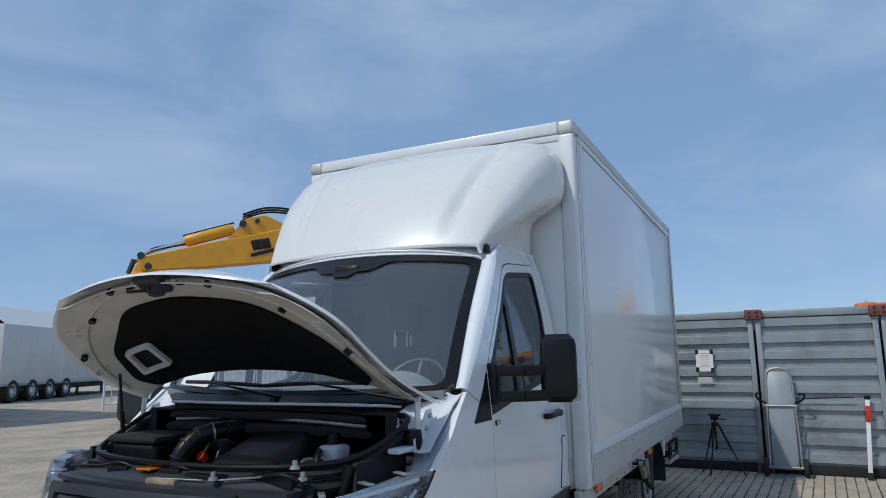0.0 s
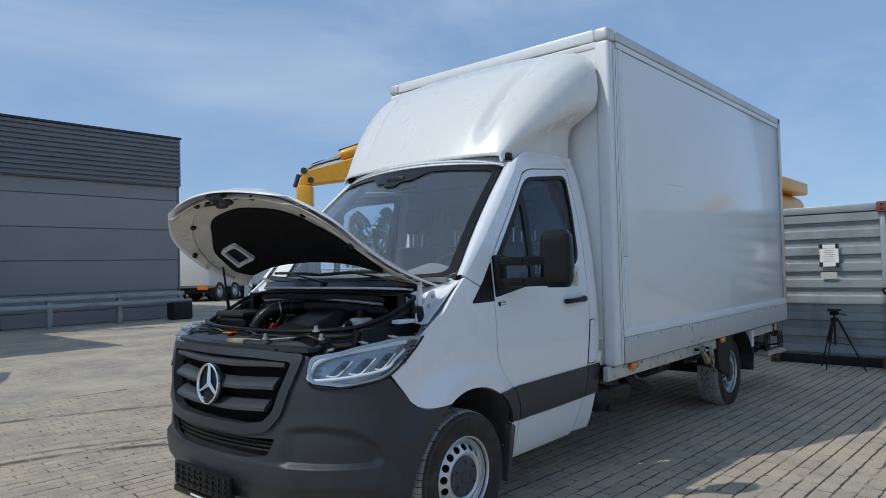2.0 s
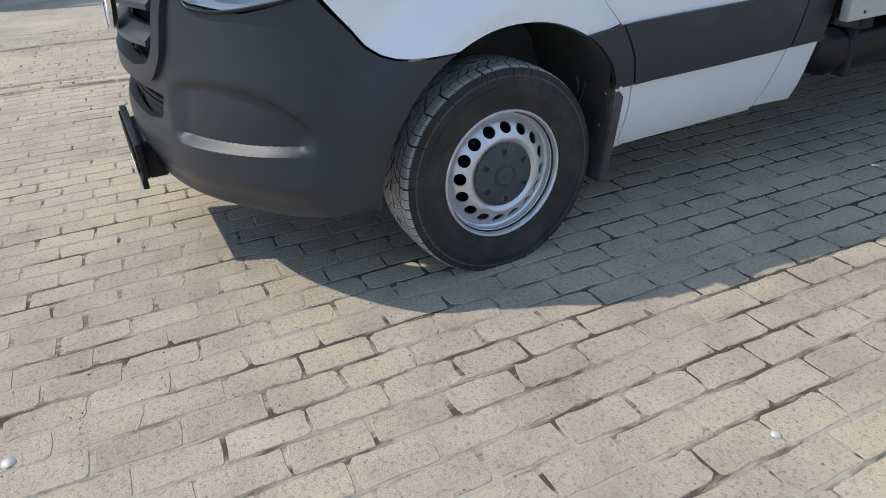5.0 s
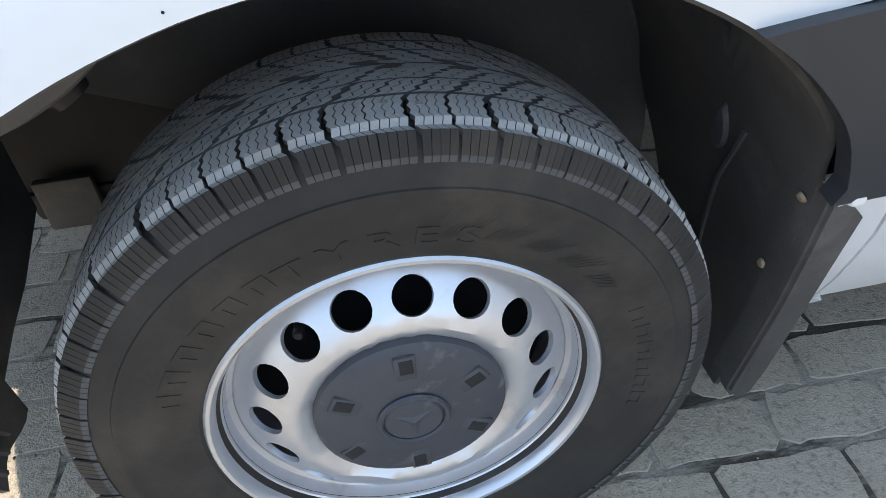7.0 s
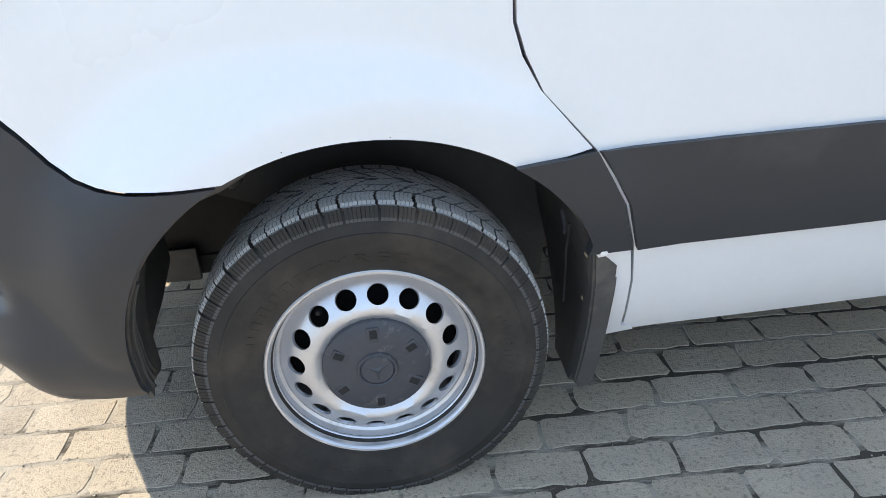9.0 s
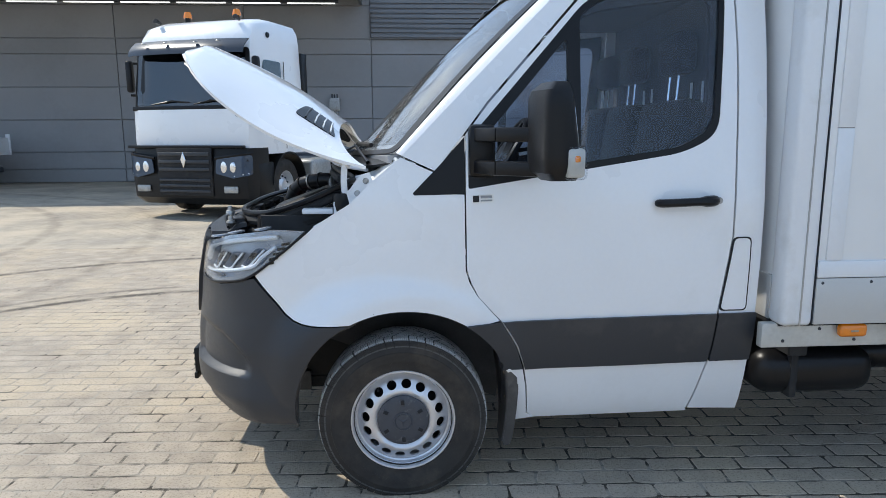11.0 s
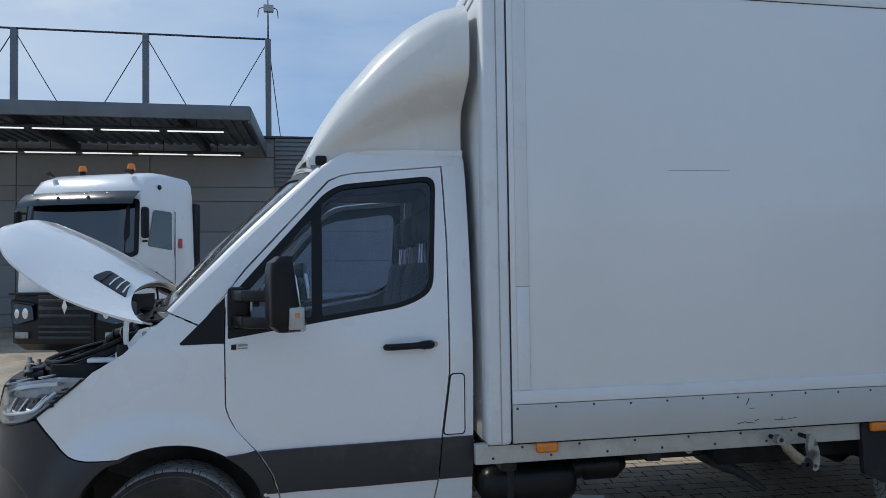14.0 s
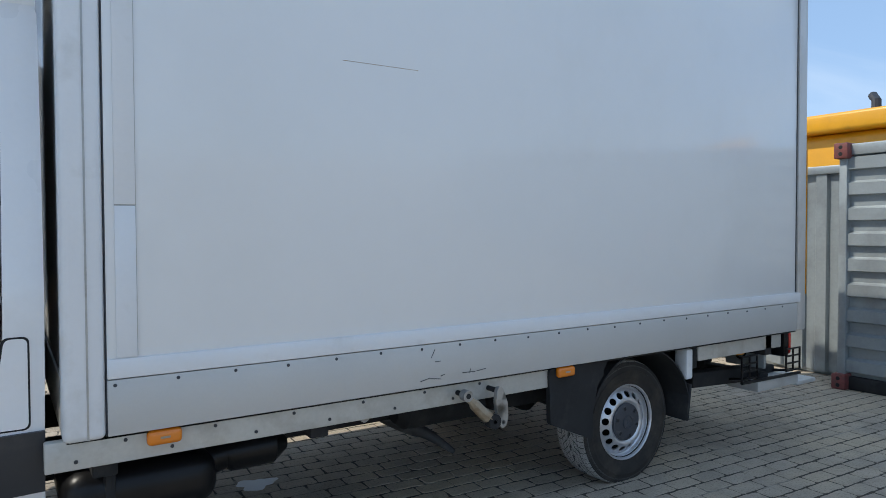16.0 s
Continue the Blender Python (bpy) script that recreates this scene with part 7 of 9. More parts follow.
part("lever_eye", lathe([(0.012, -0.018), (0.026, -0.018), (0.026, 0.018), (0.012, 0.018)], 18, m=pose(3.055, -1.120, 0.701, 90)), M_STEEL, lever)
part("lever_roller", lathe([(0.010, -0.02), (0.034, -0.02), (0.034, 0.02), (0.010, 0.02)], 18, m=pose(3.200, -1.125, 0.565, 90)), M_BLACKM, lever)
bm = sheet(fillet([(3.205, 0.655), (3.214, 0.715), (3.230, 0.724), (3.246, 0.712), (3.272, 0.645), (3.276, 0.575), (3.262, 0.535), (3.236, 0.530), (3.222, 0.565)], 0.010, 3), lambda x, z: (x, -1.122, z), 0.022, holes=[[(3.248 + 0.011 * math.cos(k * math.tau / 10), 0.556 + 0.011 * math.sin(k * math.tau / 10)) for k in range(10)]], step=0.05, flip=True)
part("lever_hook", bm, M_STEEL, lever, "galvanised hook plate")
part("lever_pin", tube([(3.055, -1.140, 0.701), (3.055, -1.05, 0.701)], 0.012, seg=12), M_BLACKM, lever)
part("lever_pin", tube([(3.23, -1.118, 0.70), (3.23, -1.05, 0.70)], 0.012, seg=12), M_BLACKM, lever)
part("lever_rail", block((3.45, -0.80, 0.50), (3.95, -0.74, 0.60), 0.01), M_BLACKM, truck)
part("air_tank", tube([(3.0, -0.55, 0.50), (3.05, -0.55, 0.50), (3.55, -0.55, 0.50), (3.6, -0.55, 0.50)], [0.05, 0.09, 0.09, 0.05], seg=18), M_BLACKM, truck)
part("exhaust", tube(curve([(2.3, 0.55, 0.42), (3.0, 0.6, 0.42), (3.7, 0.6, 0.50)], 6), 0.045, seg=12), M_STEEL, truck)


def mudguard(u, v):
    a = radians(168 - 160 * u)
    r = 0.425
    return (4.325 + r * math.cos(a), -1.04 + 0.30 * v, RW + r * math.sin(a))


guard = grid(mudguard, 24, 4, 0.008)
lg, rg = both("rear_mudguard", guard, M_BLACKM, truck, "black plastic rear mudguard")
bm = sheet(fillet([(3.60, 0.745), (4.02, 0.75), (3.94, 0.62), (3.905, 0.48), (3.905, 0.34), (3.61, 0.465)], 0.02, 3), lambda x, z: (x, -1.035, z), 0.03, step=0.08, flip=True)
both("splash_shield", bm, M_BLACKM, truck, "black splash shield before the rear wheel")
both("guard_end", block((4.72, -1.045, 0.30), (4.745, -0.76, 0.52), 0.008, m=Matrix.Translation((4.74, 0, 0.4)) @ pose(0, 0, 0, 0, 8, 0) @ Matrix.Translation((-4.74, 0, -0.4))), M_BLACKM, truck)
both("guard_stay", block((4.70, -1.05, 0.55), (4.76, -0.96, 0.73), 0.012), M_TRIMW, truck)
# rear underrun bar, tail lamp in its cage, folded tail-lift arm
part("underrun_bar", block((5.62, -0.95, 0.34), (5.72, 0.95, 0.46), 0.01), M_BLACKM, truck, "rear underrun bar")
for s in (-1, 1):
    part("underrun_stay", block((5.60, s * 0.5 - 0.03, 0.40), (5.68, s * 0.5 + 0.03, 0.74), 0.01), M_BLACKM, truck)
lift = part("lift_arm", block((5.02, -0.86, 0.40), (5.95, -0.76, 0.50), 0.012, m=Matrix.Translation((5.4, 0, 0.45)) @ pose(0, 0, 0, 0, 3, 0) @ Matrix.Translation((-5.4, 0, -0.45))), M_BLACKM, truck, "black tail-lift arm")
part("lift_plate", block((5.55, -0.98, 0.345), (6.05, -0.74, 0.42), 0.012), M_ALU, lift, "aluminium edge of the folded lift plate")
part("lift_ramp", block((6.03, -0.98, 0.33), (6.28, -0.60, 0.36), 0.008), M_ALU, lift)
lampbox = part("tail_lamp", block((5.86, -0.98, 0.55), (5.93, -0.70, 0.74), 0.02), M_BLACK, truck, "tail lamp with red lens")
part("red_lens", block((5.915, -0.985, 0.57), (5.945, -0.87, 0.73), 0.015), M_RED, lampbox)
part("lamp_board", block((5.60, -0.99, 0.50), (5.625, -0.70, 0.73), 0.008), M_CONT, truck, "grey bracket plate with a cable")
part("lamp_cable", tube(curve([(5.59, -0.90, 0.72), (5.58, -0.86, 0.58), (5.59, -0.80, 0.56), (5.58, -0.76, 0.70)], 6), 0.007, seg=6), M_BLACK, truck)
for x0 in (5.33, 5.85):
    cage = part("lamp_cage", tube([(x0, -1.0, 0.46), (x0 + 0.17, -1.0, 0.46), (x0 + 0.17, -1.0, 0.61), (x0, -1.0, 0.61), (x0, -1.0, 0.452)], 0.008, seg=6), M_BLACK, truck, "black wire lamp guard")
    for z in (0.51, 0.56):
        part("cage_wire", tube([(x0, -1.0, z), (x0 + 0.17, -1.0, z)], 0.007, seg=6), M_BLACK, cage)
    part("cage_wire", tube([(x0 + 0.085, -1.0, 0.455), (x0 + 0.085, -1.0, 0.615)], 0.007, seg=6), M_BLACK, cage)
    part("cage_stay", tube([(x0 + 0.08, -1.0, 0.46), (x0 + 0.08, -0.80, 0.42)], 0.01, seg=6), M_BLACK, cage)
part("cage_bar", tube([(5.33, -1.0, 0.44), (6.02, -1.0, 0.43)], 0.012, seg=8), M_BLACK, truck)
part("yellow_buffer", block((5.40, -0.93, 0.60), (5.48, -0.86, 0.72), 0.015), M_YELLOW, truck, "yellow rubber buffer")


# ---- wheels ----
def tread_blocks():
    bm = bmesh.new()
    random.seed(31)
    N = 64
    p = math.tau / N

    def crown(h):
        return 0.3525 - 0.0065 * (abs(h) / 0.095) ** 2.6

    def piece(ta, tb, hs, zig, low=0.3425):
        """A rubber block between two slanting edges; hs are its stations across the tread."""
        A = [(ta(h) + (zig if i % 2 else -zig) / 0.35, h) for i, h in enumerate(hs)]
        B = [(tb(h) + (zig if i % 2 else -zig) / 0.35, h) for i, h in enumerate(hs)]
        up = [[], []]
        dn = [[], []]
        for side, E in enumerate((A, B)):
            for t, h in E:
                rt = crown(h)
                hb, rb = h, low
                if abs(h) > 0.096:
                    rt = 0.3415 if abs(h) < 0.105 else 0.322
                    rb = rt - 0.006
                up[side].append(bm.verts.new((rt * math.cos(t), rt * math.sin(t), h)))
                dn[side].append(bm.verts.new((rb * math.cos(t), rb * math.sin(t), hb)))
        n = len(hs)
        for i in range(n - 1):
            f = bm.faces.new((up[0][i], up[0][i + 1], up[1][i + 1], up[1][i]))
            if abs(hs[i]) > 0.0975 or abs(hs[i + 1]) > 0.0975:
                f.material_index = 2 if max(abs(hs[i]), abs(hs[i + 1])) > 0.1045 else 0
            bm.faces.new((up[0][i], dn[0][i], dn[0][i + 1], up[0][i + 1])).material_index = 1
            bm.faces.new((up[1][i + 1], dn[1][i + 1], dn[1][i], up[1][i])).material_index = 1
        bm.faces.new((up[0][0], up[1][0], dn[1][0], dn[0][0])).material_index = 1
        bm.faces.new((up[1][-1], up[0][-1], dn[0][-1], dn[1][-1])).material_index = 1

    for k in range(N):
        for s in (1, -1):
            jit = lambda: (random.random() - 0.5) * 0.10 * p
            base = k * p + (0 if s == 1 else p * 0.5) + jit()
            wid = 0.845 + 0.05 * (random.random() - 0.5)
            # shoulder block in four sipe slices
            for q in range(4):
                g0 = 0.06 + q * wid / 3.78
                g1 = g0 + wid / 3.78 - 0.022
                sl = lambda h: 0.10 * p * math.sin((abs(h) - 0.05) * 55)
                hs = [s * h for h in (0.060, 0.0655, 0.071, 0.0765, 0.082, 0.0875, 0.092, 0.097, 0.104, 0.1115)]
                piece(lambda h, g=g0: base + g * p + sl(h) * 2, lambda h, g=g1: base + g * p + sl(h) * 2, hs, 0.0012)
            # slanting intermediate blocks
            slant = lambda h: -0.75 * p * ((0.058 - abs(h)) / 0.03)
            b2 = base + jit()
            for q in range(3):
                a = 0.05 + q * 0.29
                piece(lambda h, g=a: b2 + g * p + slant(h), lambda h, g=a: b2 + (g + 0.255) * p + slant(h), [s * h for h in (0.0325, 0.0375, 0.0425, 0.0475, 0.052, 0.0565)], 0.0024)
            # wedge blocks towards the middle
            s2 = lambda h: -0.80 * p * ((0.031 - abs(h)) / 0.024)
            b3 = base - 0.62 * p + 2 * jit()
            lo = 0.010 if k % 2 else 0.0015
            for q in range(2):
                a = 0.06 + q * 0.46
                hs = [s * (lo + (0.0305 - lo) * i / 7) for i in range(8)]
                piece(lambda h, g=a: b3 + g * p + s2(h), lambda h, g=a: b3 + (g + 0.42) * p + s2(h), hs, 0.0028)
            if k % 2:
                b4 = base - 1.25 * p + jit()
                piece(lambda h: b4 + s2(h), lambda h: b4 + 1.1 * p + s2(h), [s * h for h in (0.0012, 0.004, 0.0065, 0.0085)], 0.0012)
    return bm


TYRE = [(0.200, 0.078), (0.205, 0.090), (0.212, 0.0985), (0.217, 0.1030), (0.2215, 0.1055), (0.226, 0.1050), (0.241, 0.1100), (0.262, 0.1155), (0.278, 0.1175), (0.288, 0.1170), (0.292, 0.1185), (0.296, 0.1180), (0.297, 0.1160),
        (0.310, 0.1125), (0.322, 0.1085), (0.332, 0.1035), (0.3385, 0.097), (0.341, 0.09), (0.3415, 0.05), (0.342, 0.0)]
TYRE = TYRE + [(r, -h) for r, h in TYRE[::-1][1:]]


def disc_depth(x, y):
    r = math.hypot(x, y)
    return float(np.interp(r, [0.09, 0.105, 0.114, 0.122, 0.132, 0.145, 0.165, 0.180, 0.190], [0.070, 0.074, 0.083, 0.087, 0.085, 0.078, 0.064, 0.050, 0.036]))


def stud_pins():
    """Small steel studs set in the tread."""
    bm = bmesh.new()
    random.seed(33)
    for k in range(84):
        h = random.choice((-0.076, 0.074, 0.045, -0.046, 0.068, -0.066, 0.02, -0.02))
        t = k * math.tau / 84 + 0.02 * random.random()
        r = 0.3525 - 0.0065 * (abs(h) / 0.095) ** 2.6
        M = Matrix.Translation((r * math.cos(t), r * math.sin(t), h)) @ Vector((math.cos(t), math.sin(t), 0)).to_track_quat("Z", "Y").to_matrix().to_4x4()
        lathe([(0.0, 0.0014), (0.0012, 0.0013), (0.0016, 0.0006), (0.0034, 0.0003), (0.0037, -0.001)], 8, bm, M)
    return bm


def circle(r, n, cx=0, cy=0):
    return [(cx + r * math.cos(k * math.tau / n), cy + r * math.sin(k * math.tau / n)) for k in range(n)]


WHEEL_MESH = {}


def mesh_of(key, make, mats, smooth=True, sharp=0.6):
    if key not in WHEEL_MESH:
        ob = part(key, make(), mats, sharp=sharp)
        WHEEL_MESH[key] = ob.data
        bpy.data.objects.remove(ob)
    return WHEEL_MESH[key]


def star_mark():
    bm = bmesh.new()
    for k in range(3):
        a = math.tau * k / 3 + math.pi / 2
        d, o = Vector((math.cos(a), math.sin(a), 0)), Vector((-math.sin(a), math.cos(a), 0))
        pts = [o * 0.007, d * 0.030, -o * 0.007]
        base = [bm.verts.new(p + Vector((0, 0, 0.0975))) for p in pts]
        top = bm.verts.new(Vector((0, 0, 0.1015)))
        bm.faces.new((base[0], base[1], top))
        bm.faces.new((base[1], base[2], top))
    join(bm, lathe([(0.033, 0.0965), (0.035, 0.0995), (0.038, 0.0995), (0.040, 0.0965)], 40))
    return bm


def side_marks():
    """The moulded word on the sidewall, raised bars for the maker's name, and fine ribs."""
    bm = bmesh.new()
    face = lambda r: float(np.interp(r, [0.226, 0.241, 0.262, 0.278, 0.288], [0.105, 0.1100, 0.1155, 0.1175, 0.117]))
    slope = math.degrees(math.atan2(face(0.258) - face(0.238), 0.020))
    for ch, a in zip("TYRES", (49.0, 39.5, 30.0, 21.0, 12.0)):
        text = bpy.data.curves.new("letter", "FONT")
        text.body, text.size, text.extrude, text.align_x = ch, 0.034, 0.0006, "CENTER"
        ob = new("letter", text)
        me = bpy.data.meshes.new_from_object(ob.evaluated_get(bpy.context.evaluated_depsgraph_get()))
        me.transform(pose(0, 0, 0, 0, 0, a - 90) @ Matrix.Translation((0, 0.237, face(0.237) + 0.0006)) @ pose(0, 0, 0, slope) @ Matrix.Diagonal((1.5, 1, 1, 1)))
        bm.from_mesh(me)
        bpy.data.objects.remove(ob)
        bpy.data.meshes.remove(me)
    for a0, n, h0, h1, turn in ((95, 6, 0.240, 0.262, 7.8), (215, 9, 0.257, 0.270, 6.2), (320, 6, 0.256, 0.272, 6.2)):
        for k in range(n):
            for q0, q1, v0, v1 in ((-2.4, -1.2, 0, 1), (-1.2, 2.4, 0.72, 1), (1.2, 2.4, 0, 0.72)):
                a = radians(a0 - k * turn)
                r0, r1 = h0 + (h1 - h0) * v0, h0 + (h1 - h0) * v1
                q = [(r0, a - radians(q1)), (r1, a - radians(q1)), (r1, a - radians(q0)), (r0, a - radians(q0))]
                lo = [bm.verts.new((r * math.cos(t), r * math.sin(t), face(r) - 0.001)) for r, t in q]
                hi = [bm.verts.new((r * math.cos(t), r * math.sin(t), face(r) + 0.0009)) for r, t in q]
                bm.faces.new(hi)
                for i in range(4):
                    bm.faces.new((lo[i], lo[(i + 1) % 4], hi[(i + 1) % 4], hi[i]))
    for k in range(40):
        a = radians(-25 + k * 1.2)
        r0, r1 = (0.244, 0.262) if k % 8 < 5 else (0.262, 0.284)
        q = [(r0, a), (r1, a - radians(3)), (r1, a - radians(3.5)), (r0, a - radians(0.5))]
        bm.faces.new([bm.verts.new((r * math.cos(t), r * math.sin(t), face(r) + 0.0007)) for r, t in q])
    return bm


def hub_cap():
    return lathe([(0, 0.098), (0.03, 0.0978), (0.034, 0.0945), (0.045, 0.094), (0.075, 0.0925), (0.096, 0.089), (0.104, 0.084), (0.106, 0.074)], 56)


def slots():
    bm = bmesh.new()
    for k in range(6):
        block((0.060, -0.0115, 0.086), (0.094, 0.0115, 0.0934), 0.002, bm, m=pose(0, 0, 0, 0, 0, k * 60 + 30))
    return bm


def slot_holes():
    bm = bmesh.new()
    for k in range(6):
        block((0.0700, -0.0085, 0.088), (0.0900, 0.0060, 0.0942), 0.001, bm, m=pose(0, 0, 0, 0, 0, k * 60 + 30))
    return bm


def vent_hole(a):
    """A round hole in the sloping disc, foreshortened along the radius."""
    c, s = math.cos(a), math.sin(a)
    out = []
    for u, v in circle(1.0, 20):
        r, t = 0.1545 + 0.0172 * u, 0.0205 * v
        out.append((r * c - t * s, r * s + t * c))
    return out


def outboard(bm):
    """The pressed disc and its cap stand well out in the rim."""
    for v in bm.verts:
        v.co = Vector((v.co.x * 1.02, v.co.y * 1.02, v.co.z + 0.018))
    return bm


def swell(bm):
    """A tall tyre: its outer part stands a little further out than the profile."""
    for v in bm.verts:
        r = math.hypot(v.co.x, v.co.y)
        k = 1 + 0.014 * smoothstep(0.24, 0.33, r)
        v.co.x, v.co.y = v.co.x * k, v.co.y * k
    return bm


def build_wheel(x, s, spin):
    m = Matrix.Translation((x - 0.005, s * 0.824, RW - 0.011)) @ pose(0, 0, 0, 90 if s < 0 else -90) @ pose(0, 0, 0, 0, 0, spin)
    tyre = new("wheel", mesh_of("tyre", lambda: swell(lathe(TYRE, 96)), M_RUBBER))
    tyre.parent = truck
    tyre.matrix_basis = m
    tagged(tyre, "studded winter tyre on a silver steel wheel")
    for key, make, mats, lab in (("tread", lambda: swell(tread_blocks()), [M_TREAD, M_GROOVE, M_RUBBER], "dusty studded tread"),
                                 ("sidewall_relief", side_marks, M_RUBBER, ""),
                                 ("studs", lambda: swell(stud_pins()), M_STEEL, ""),
                                 ("wheel_disc", lambda: outboard(sheet(circle(0.190, 64), lambda a, b: (a, b, disc_depth(a, b)), 0.006, holes=[circle(0.085, 32)] + [vent_hole(k * math.tau / 16) for k in range(16)], step=0.011)), M_RIM, "silver steel disc with round holes"),
                                 ("rim", lambda: lathe([(0.182, -0.10), (0.184, 0.01), (0.190, 0.050), (0.1915, 0.060), (0.1975, 0.063), (0.1995, 0.067), (0.2005, 0.082), (0.2050, 0.086), (0.2065, 0.094), (0.2075, 0.1015), (0.2115, 0.106), (0.2155, 0.1065), (0.2185, 0.103), (0.2185, 0.096), (0.212, 0.09)], 96), M_RIM, "silver rim"),
                                 ("hub_cap", lambda: outboard(hub_cap()), M_CAP, "scuffed grey plastic hub cap"),
                                 ("cap_relief", lambda: outboard(slots()), M_CAP, ""), ("cap_recess", lambda: outboard(slot_holes()), M_BLACKM, ""),
                                 ("cap_mark", lambda: outboard(star_mark()), M_CAP, ""),
                                 ("brake_disc", lambda: lathe([(0.05, 0.0), (0.15, 0.0), (0.16, -0.015), (0.15, -0.03), (0.05, -0.03)], 40), M_BLACKM, ""),
                                 ("drum_cover", lambda: lathe([(0.0, 0.022), (0.17, 0.022), (0.178, 0.01), (0.178, -0.06)], 40), M_FELT, ""),
                                 ("valve", lambda: outboard(tube([(0.0605, 0.1420, 0.030), (0.0615, 0.1445, 0.062), (0.062, 0.1455, 0.066)], [0.0055, 0.0065, 0.004], seg=10)), M_BLACK, "")):
        ob = new(key, mesh_of(key, make, mats))
        ob.parent = tyre
        if lab:
            tagged(ob, lab)
        if key in ("studs", "tread", "sidewall_relief", "cap_recess", "cap_relief"):
            tagged(ob, kind="stuff")
    return tyre


for x, s, spin in ((0.0, -1, 62), (0.0, 1, 10), (4.325, -1, 15), (4.325, 1, 80)):
    build_wheel(x, s, spin)


# ---- the white tractor unit before the hall ----
def build_tractor():
    t = thing("tractor_truck", "white tractor unit with black bumper and orange roof beacons", "truck", (-3.72, 8.65, 0), turn=-20)
    W = 1.23

    def slab(name, rows, mat, label="", back=1.98):
        """A cab shell lofted from rows of (z, front y, half width), closed at its back."""
        bm = bmesh.new()
        rings = []
        for z, yf, w in rows:
            pts = [(-w, back), (-w, yf + 0.30), (-w + 0.06, yf + 0.10), (-w + 0.22, yf + 0.015), (0, yf), (w - 0.22, yf + 0.015), (w - 0.06, yf + 0.10), (w, yf + 0.30), (w, back)]
            rings.append([bm.verts.new((x, y, z)) for x, y in pts])
        for a, b in zip(rings, rings[1:]):
            for i in range(len(a)):
                bm.faces.new((a[i], a[(i + 1) % len(a)], b[(i + 1) % len(a)], b[i]))
        bm.faces.new(rings[0][::-1])
        bm.faces.new(rings[-1])
        return part(name, bm, mat, t, label)

    slab("cab_body", [(0.95, 0.02, W), (1.20, 0.0, W), (1.86, 0.02, W)], M_PAINT, "white front panel and doors")
    slab("cab_upper", [(1.86, 0.10, W - 0.01), (2.4, 0.16, W - 0.02), (2.95, 0.24, W - 0.04)], M_PAINT)
    slab("cab_roof", [(2.95, 0.24, W - 0.04), (3.2, 0.30, W - 0.05), (3.45, 0.45, W - 0.08), (3.6, 0.75, W - 0.16), (3.66, 1.05, W - 0.30)], M_PAINT, "white high roof")

    def front(x, z):
        k = abs(x) / W
        return (x, 0.085 + 0.13 * (z - 1.86) / 1.0 + 0.015 * k + 0.10 * max(0, (k - 0.80) / 0.2) ** 1.5, z)
    part("windscreen_frame", sheet(fillet([(-1.2, 1.87), (1.2, 1.87), (1.15, 2.97), (-1.15, 2.97)], 0.08), front, 0.02, step=0.15, lift=0.006, flip=False), M_BLACK, t, "black windscreen surround")
    scr = part("windscreen", sheet(fillet([(-1.13, 1.92), (1.13, 1.92), (1.08, 2.93), (-1.08, 2.93)], 0.08), front, 0.02, step=0.15, lift=0.012, flip=False), M_GLASSDARK, t, "dark windscreen")
    part("wiper", tube([front(-0.8, 1.95), (-0.3, 0.04, 2.02), front(0.05, 1.98)], 0.014, seg=6), M_BLACK, scr)
    part("wiper", tube([front(0.1, 1.95), (0.5, 0.04, 2.02), front(0.9, 1.98)], 0.014, seg=6), M_BLACK, scr)
    part("cowl_strip", block((-1.16, 0.05, 1.84), (1.16, 0.12, 1.93), 0.02), M_BLACK, t)
    visor = part("sun_visor", grid(lambda u, v: ((2 * u - 1) * 1.16, 0.14 - 0.20 * math.sin(0.5 * math.pi * v) + 0.14 * abs(2 * u - 1) ** 3, 3.12 - 0.27 * v), 16, 5, 0.02), M_VISOR, t, "dark tinted sun visor")
    for x in (-0.75, -0.3, 0.3, 0.75):
        part("visor_lamp", lathe([(0, 0.02), (0.03, 0.015), (0.04, 0)], 10, m=pose(x, -0.02, 3.06)), M_STEEL, visor)
    bumper = slab("bumper", [(0.32, 0.02, W - 0.08), (0.42, -0.10, W), (0.70, -0.12, W + 0.01), (1.02, -0.06, W)], M_BLACK, "black bumper and lower panel", 0.62)
    grille = part("grille", block((-0.56, -0.145, 0.45), (0.56, -0.10, 1.03), 0.02), M_BLACKM, t, "black grille")
    for z in (0.52, 0.60, 0.68, 0.80, 0.88, 0.96):
        part("grille_bar", block((-0.52, -0.165, z - 0.018), (0.52, -0.14, z + 0.018), 0.006), M_PLASTIC, grille)
    part("emblem", lathe([(0, 0.012), (0.06, 0.01), (0.075, 0)], 4, m=pose(0, -0.165, 0.90, 90) @ Matrix.Diagonal((0.75, 1.15, 1, 1))), M_CHROME, grille, "silver diamond emblem")
    part("front_lip", block((-1.17, -0.13, 1.02), (1.17, 0.0, 1.09), 0.02), M_BLACK, t)
    for s in (-1, 1):
        def nose(x, z, s=s):
            return (s * x, -0.134 + float(np.interp(x, [0.98, 1.12, 1.19, 1.235], [0, 0.05, 0.10, 0.24])), z)
        hl = part("headlight", sheet(fillet([(0.63, 0.76), (0.98, 0.71), (1.225, 0.74), (1.225, 0.95), (0.66, 0.905)], 0.03), nose, 0.02, step=0.06, lift=0.004, flip=s > 0), M_FACET, t, "clear angular headlight with dark fins")
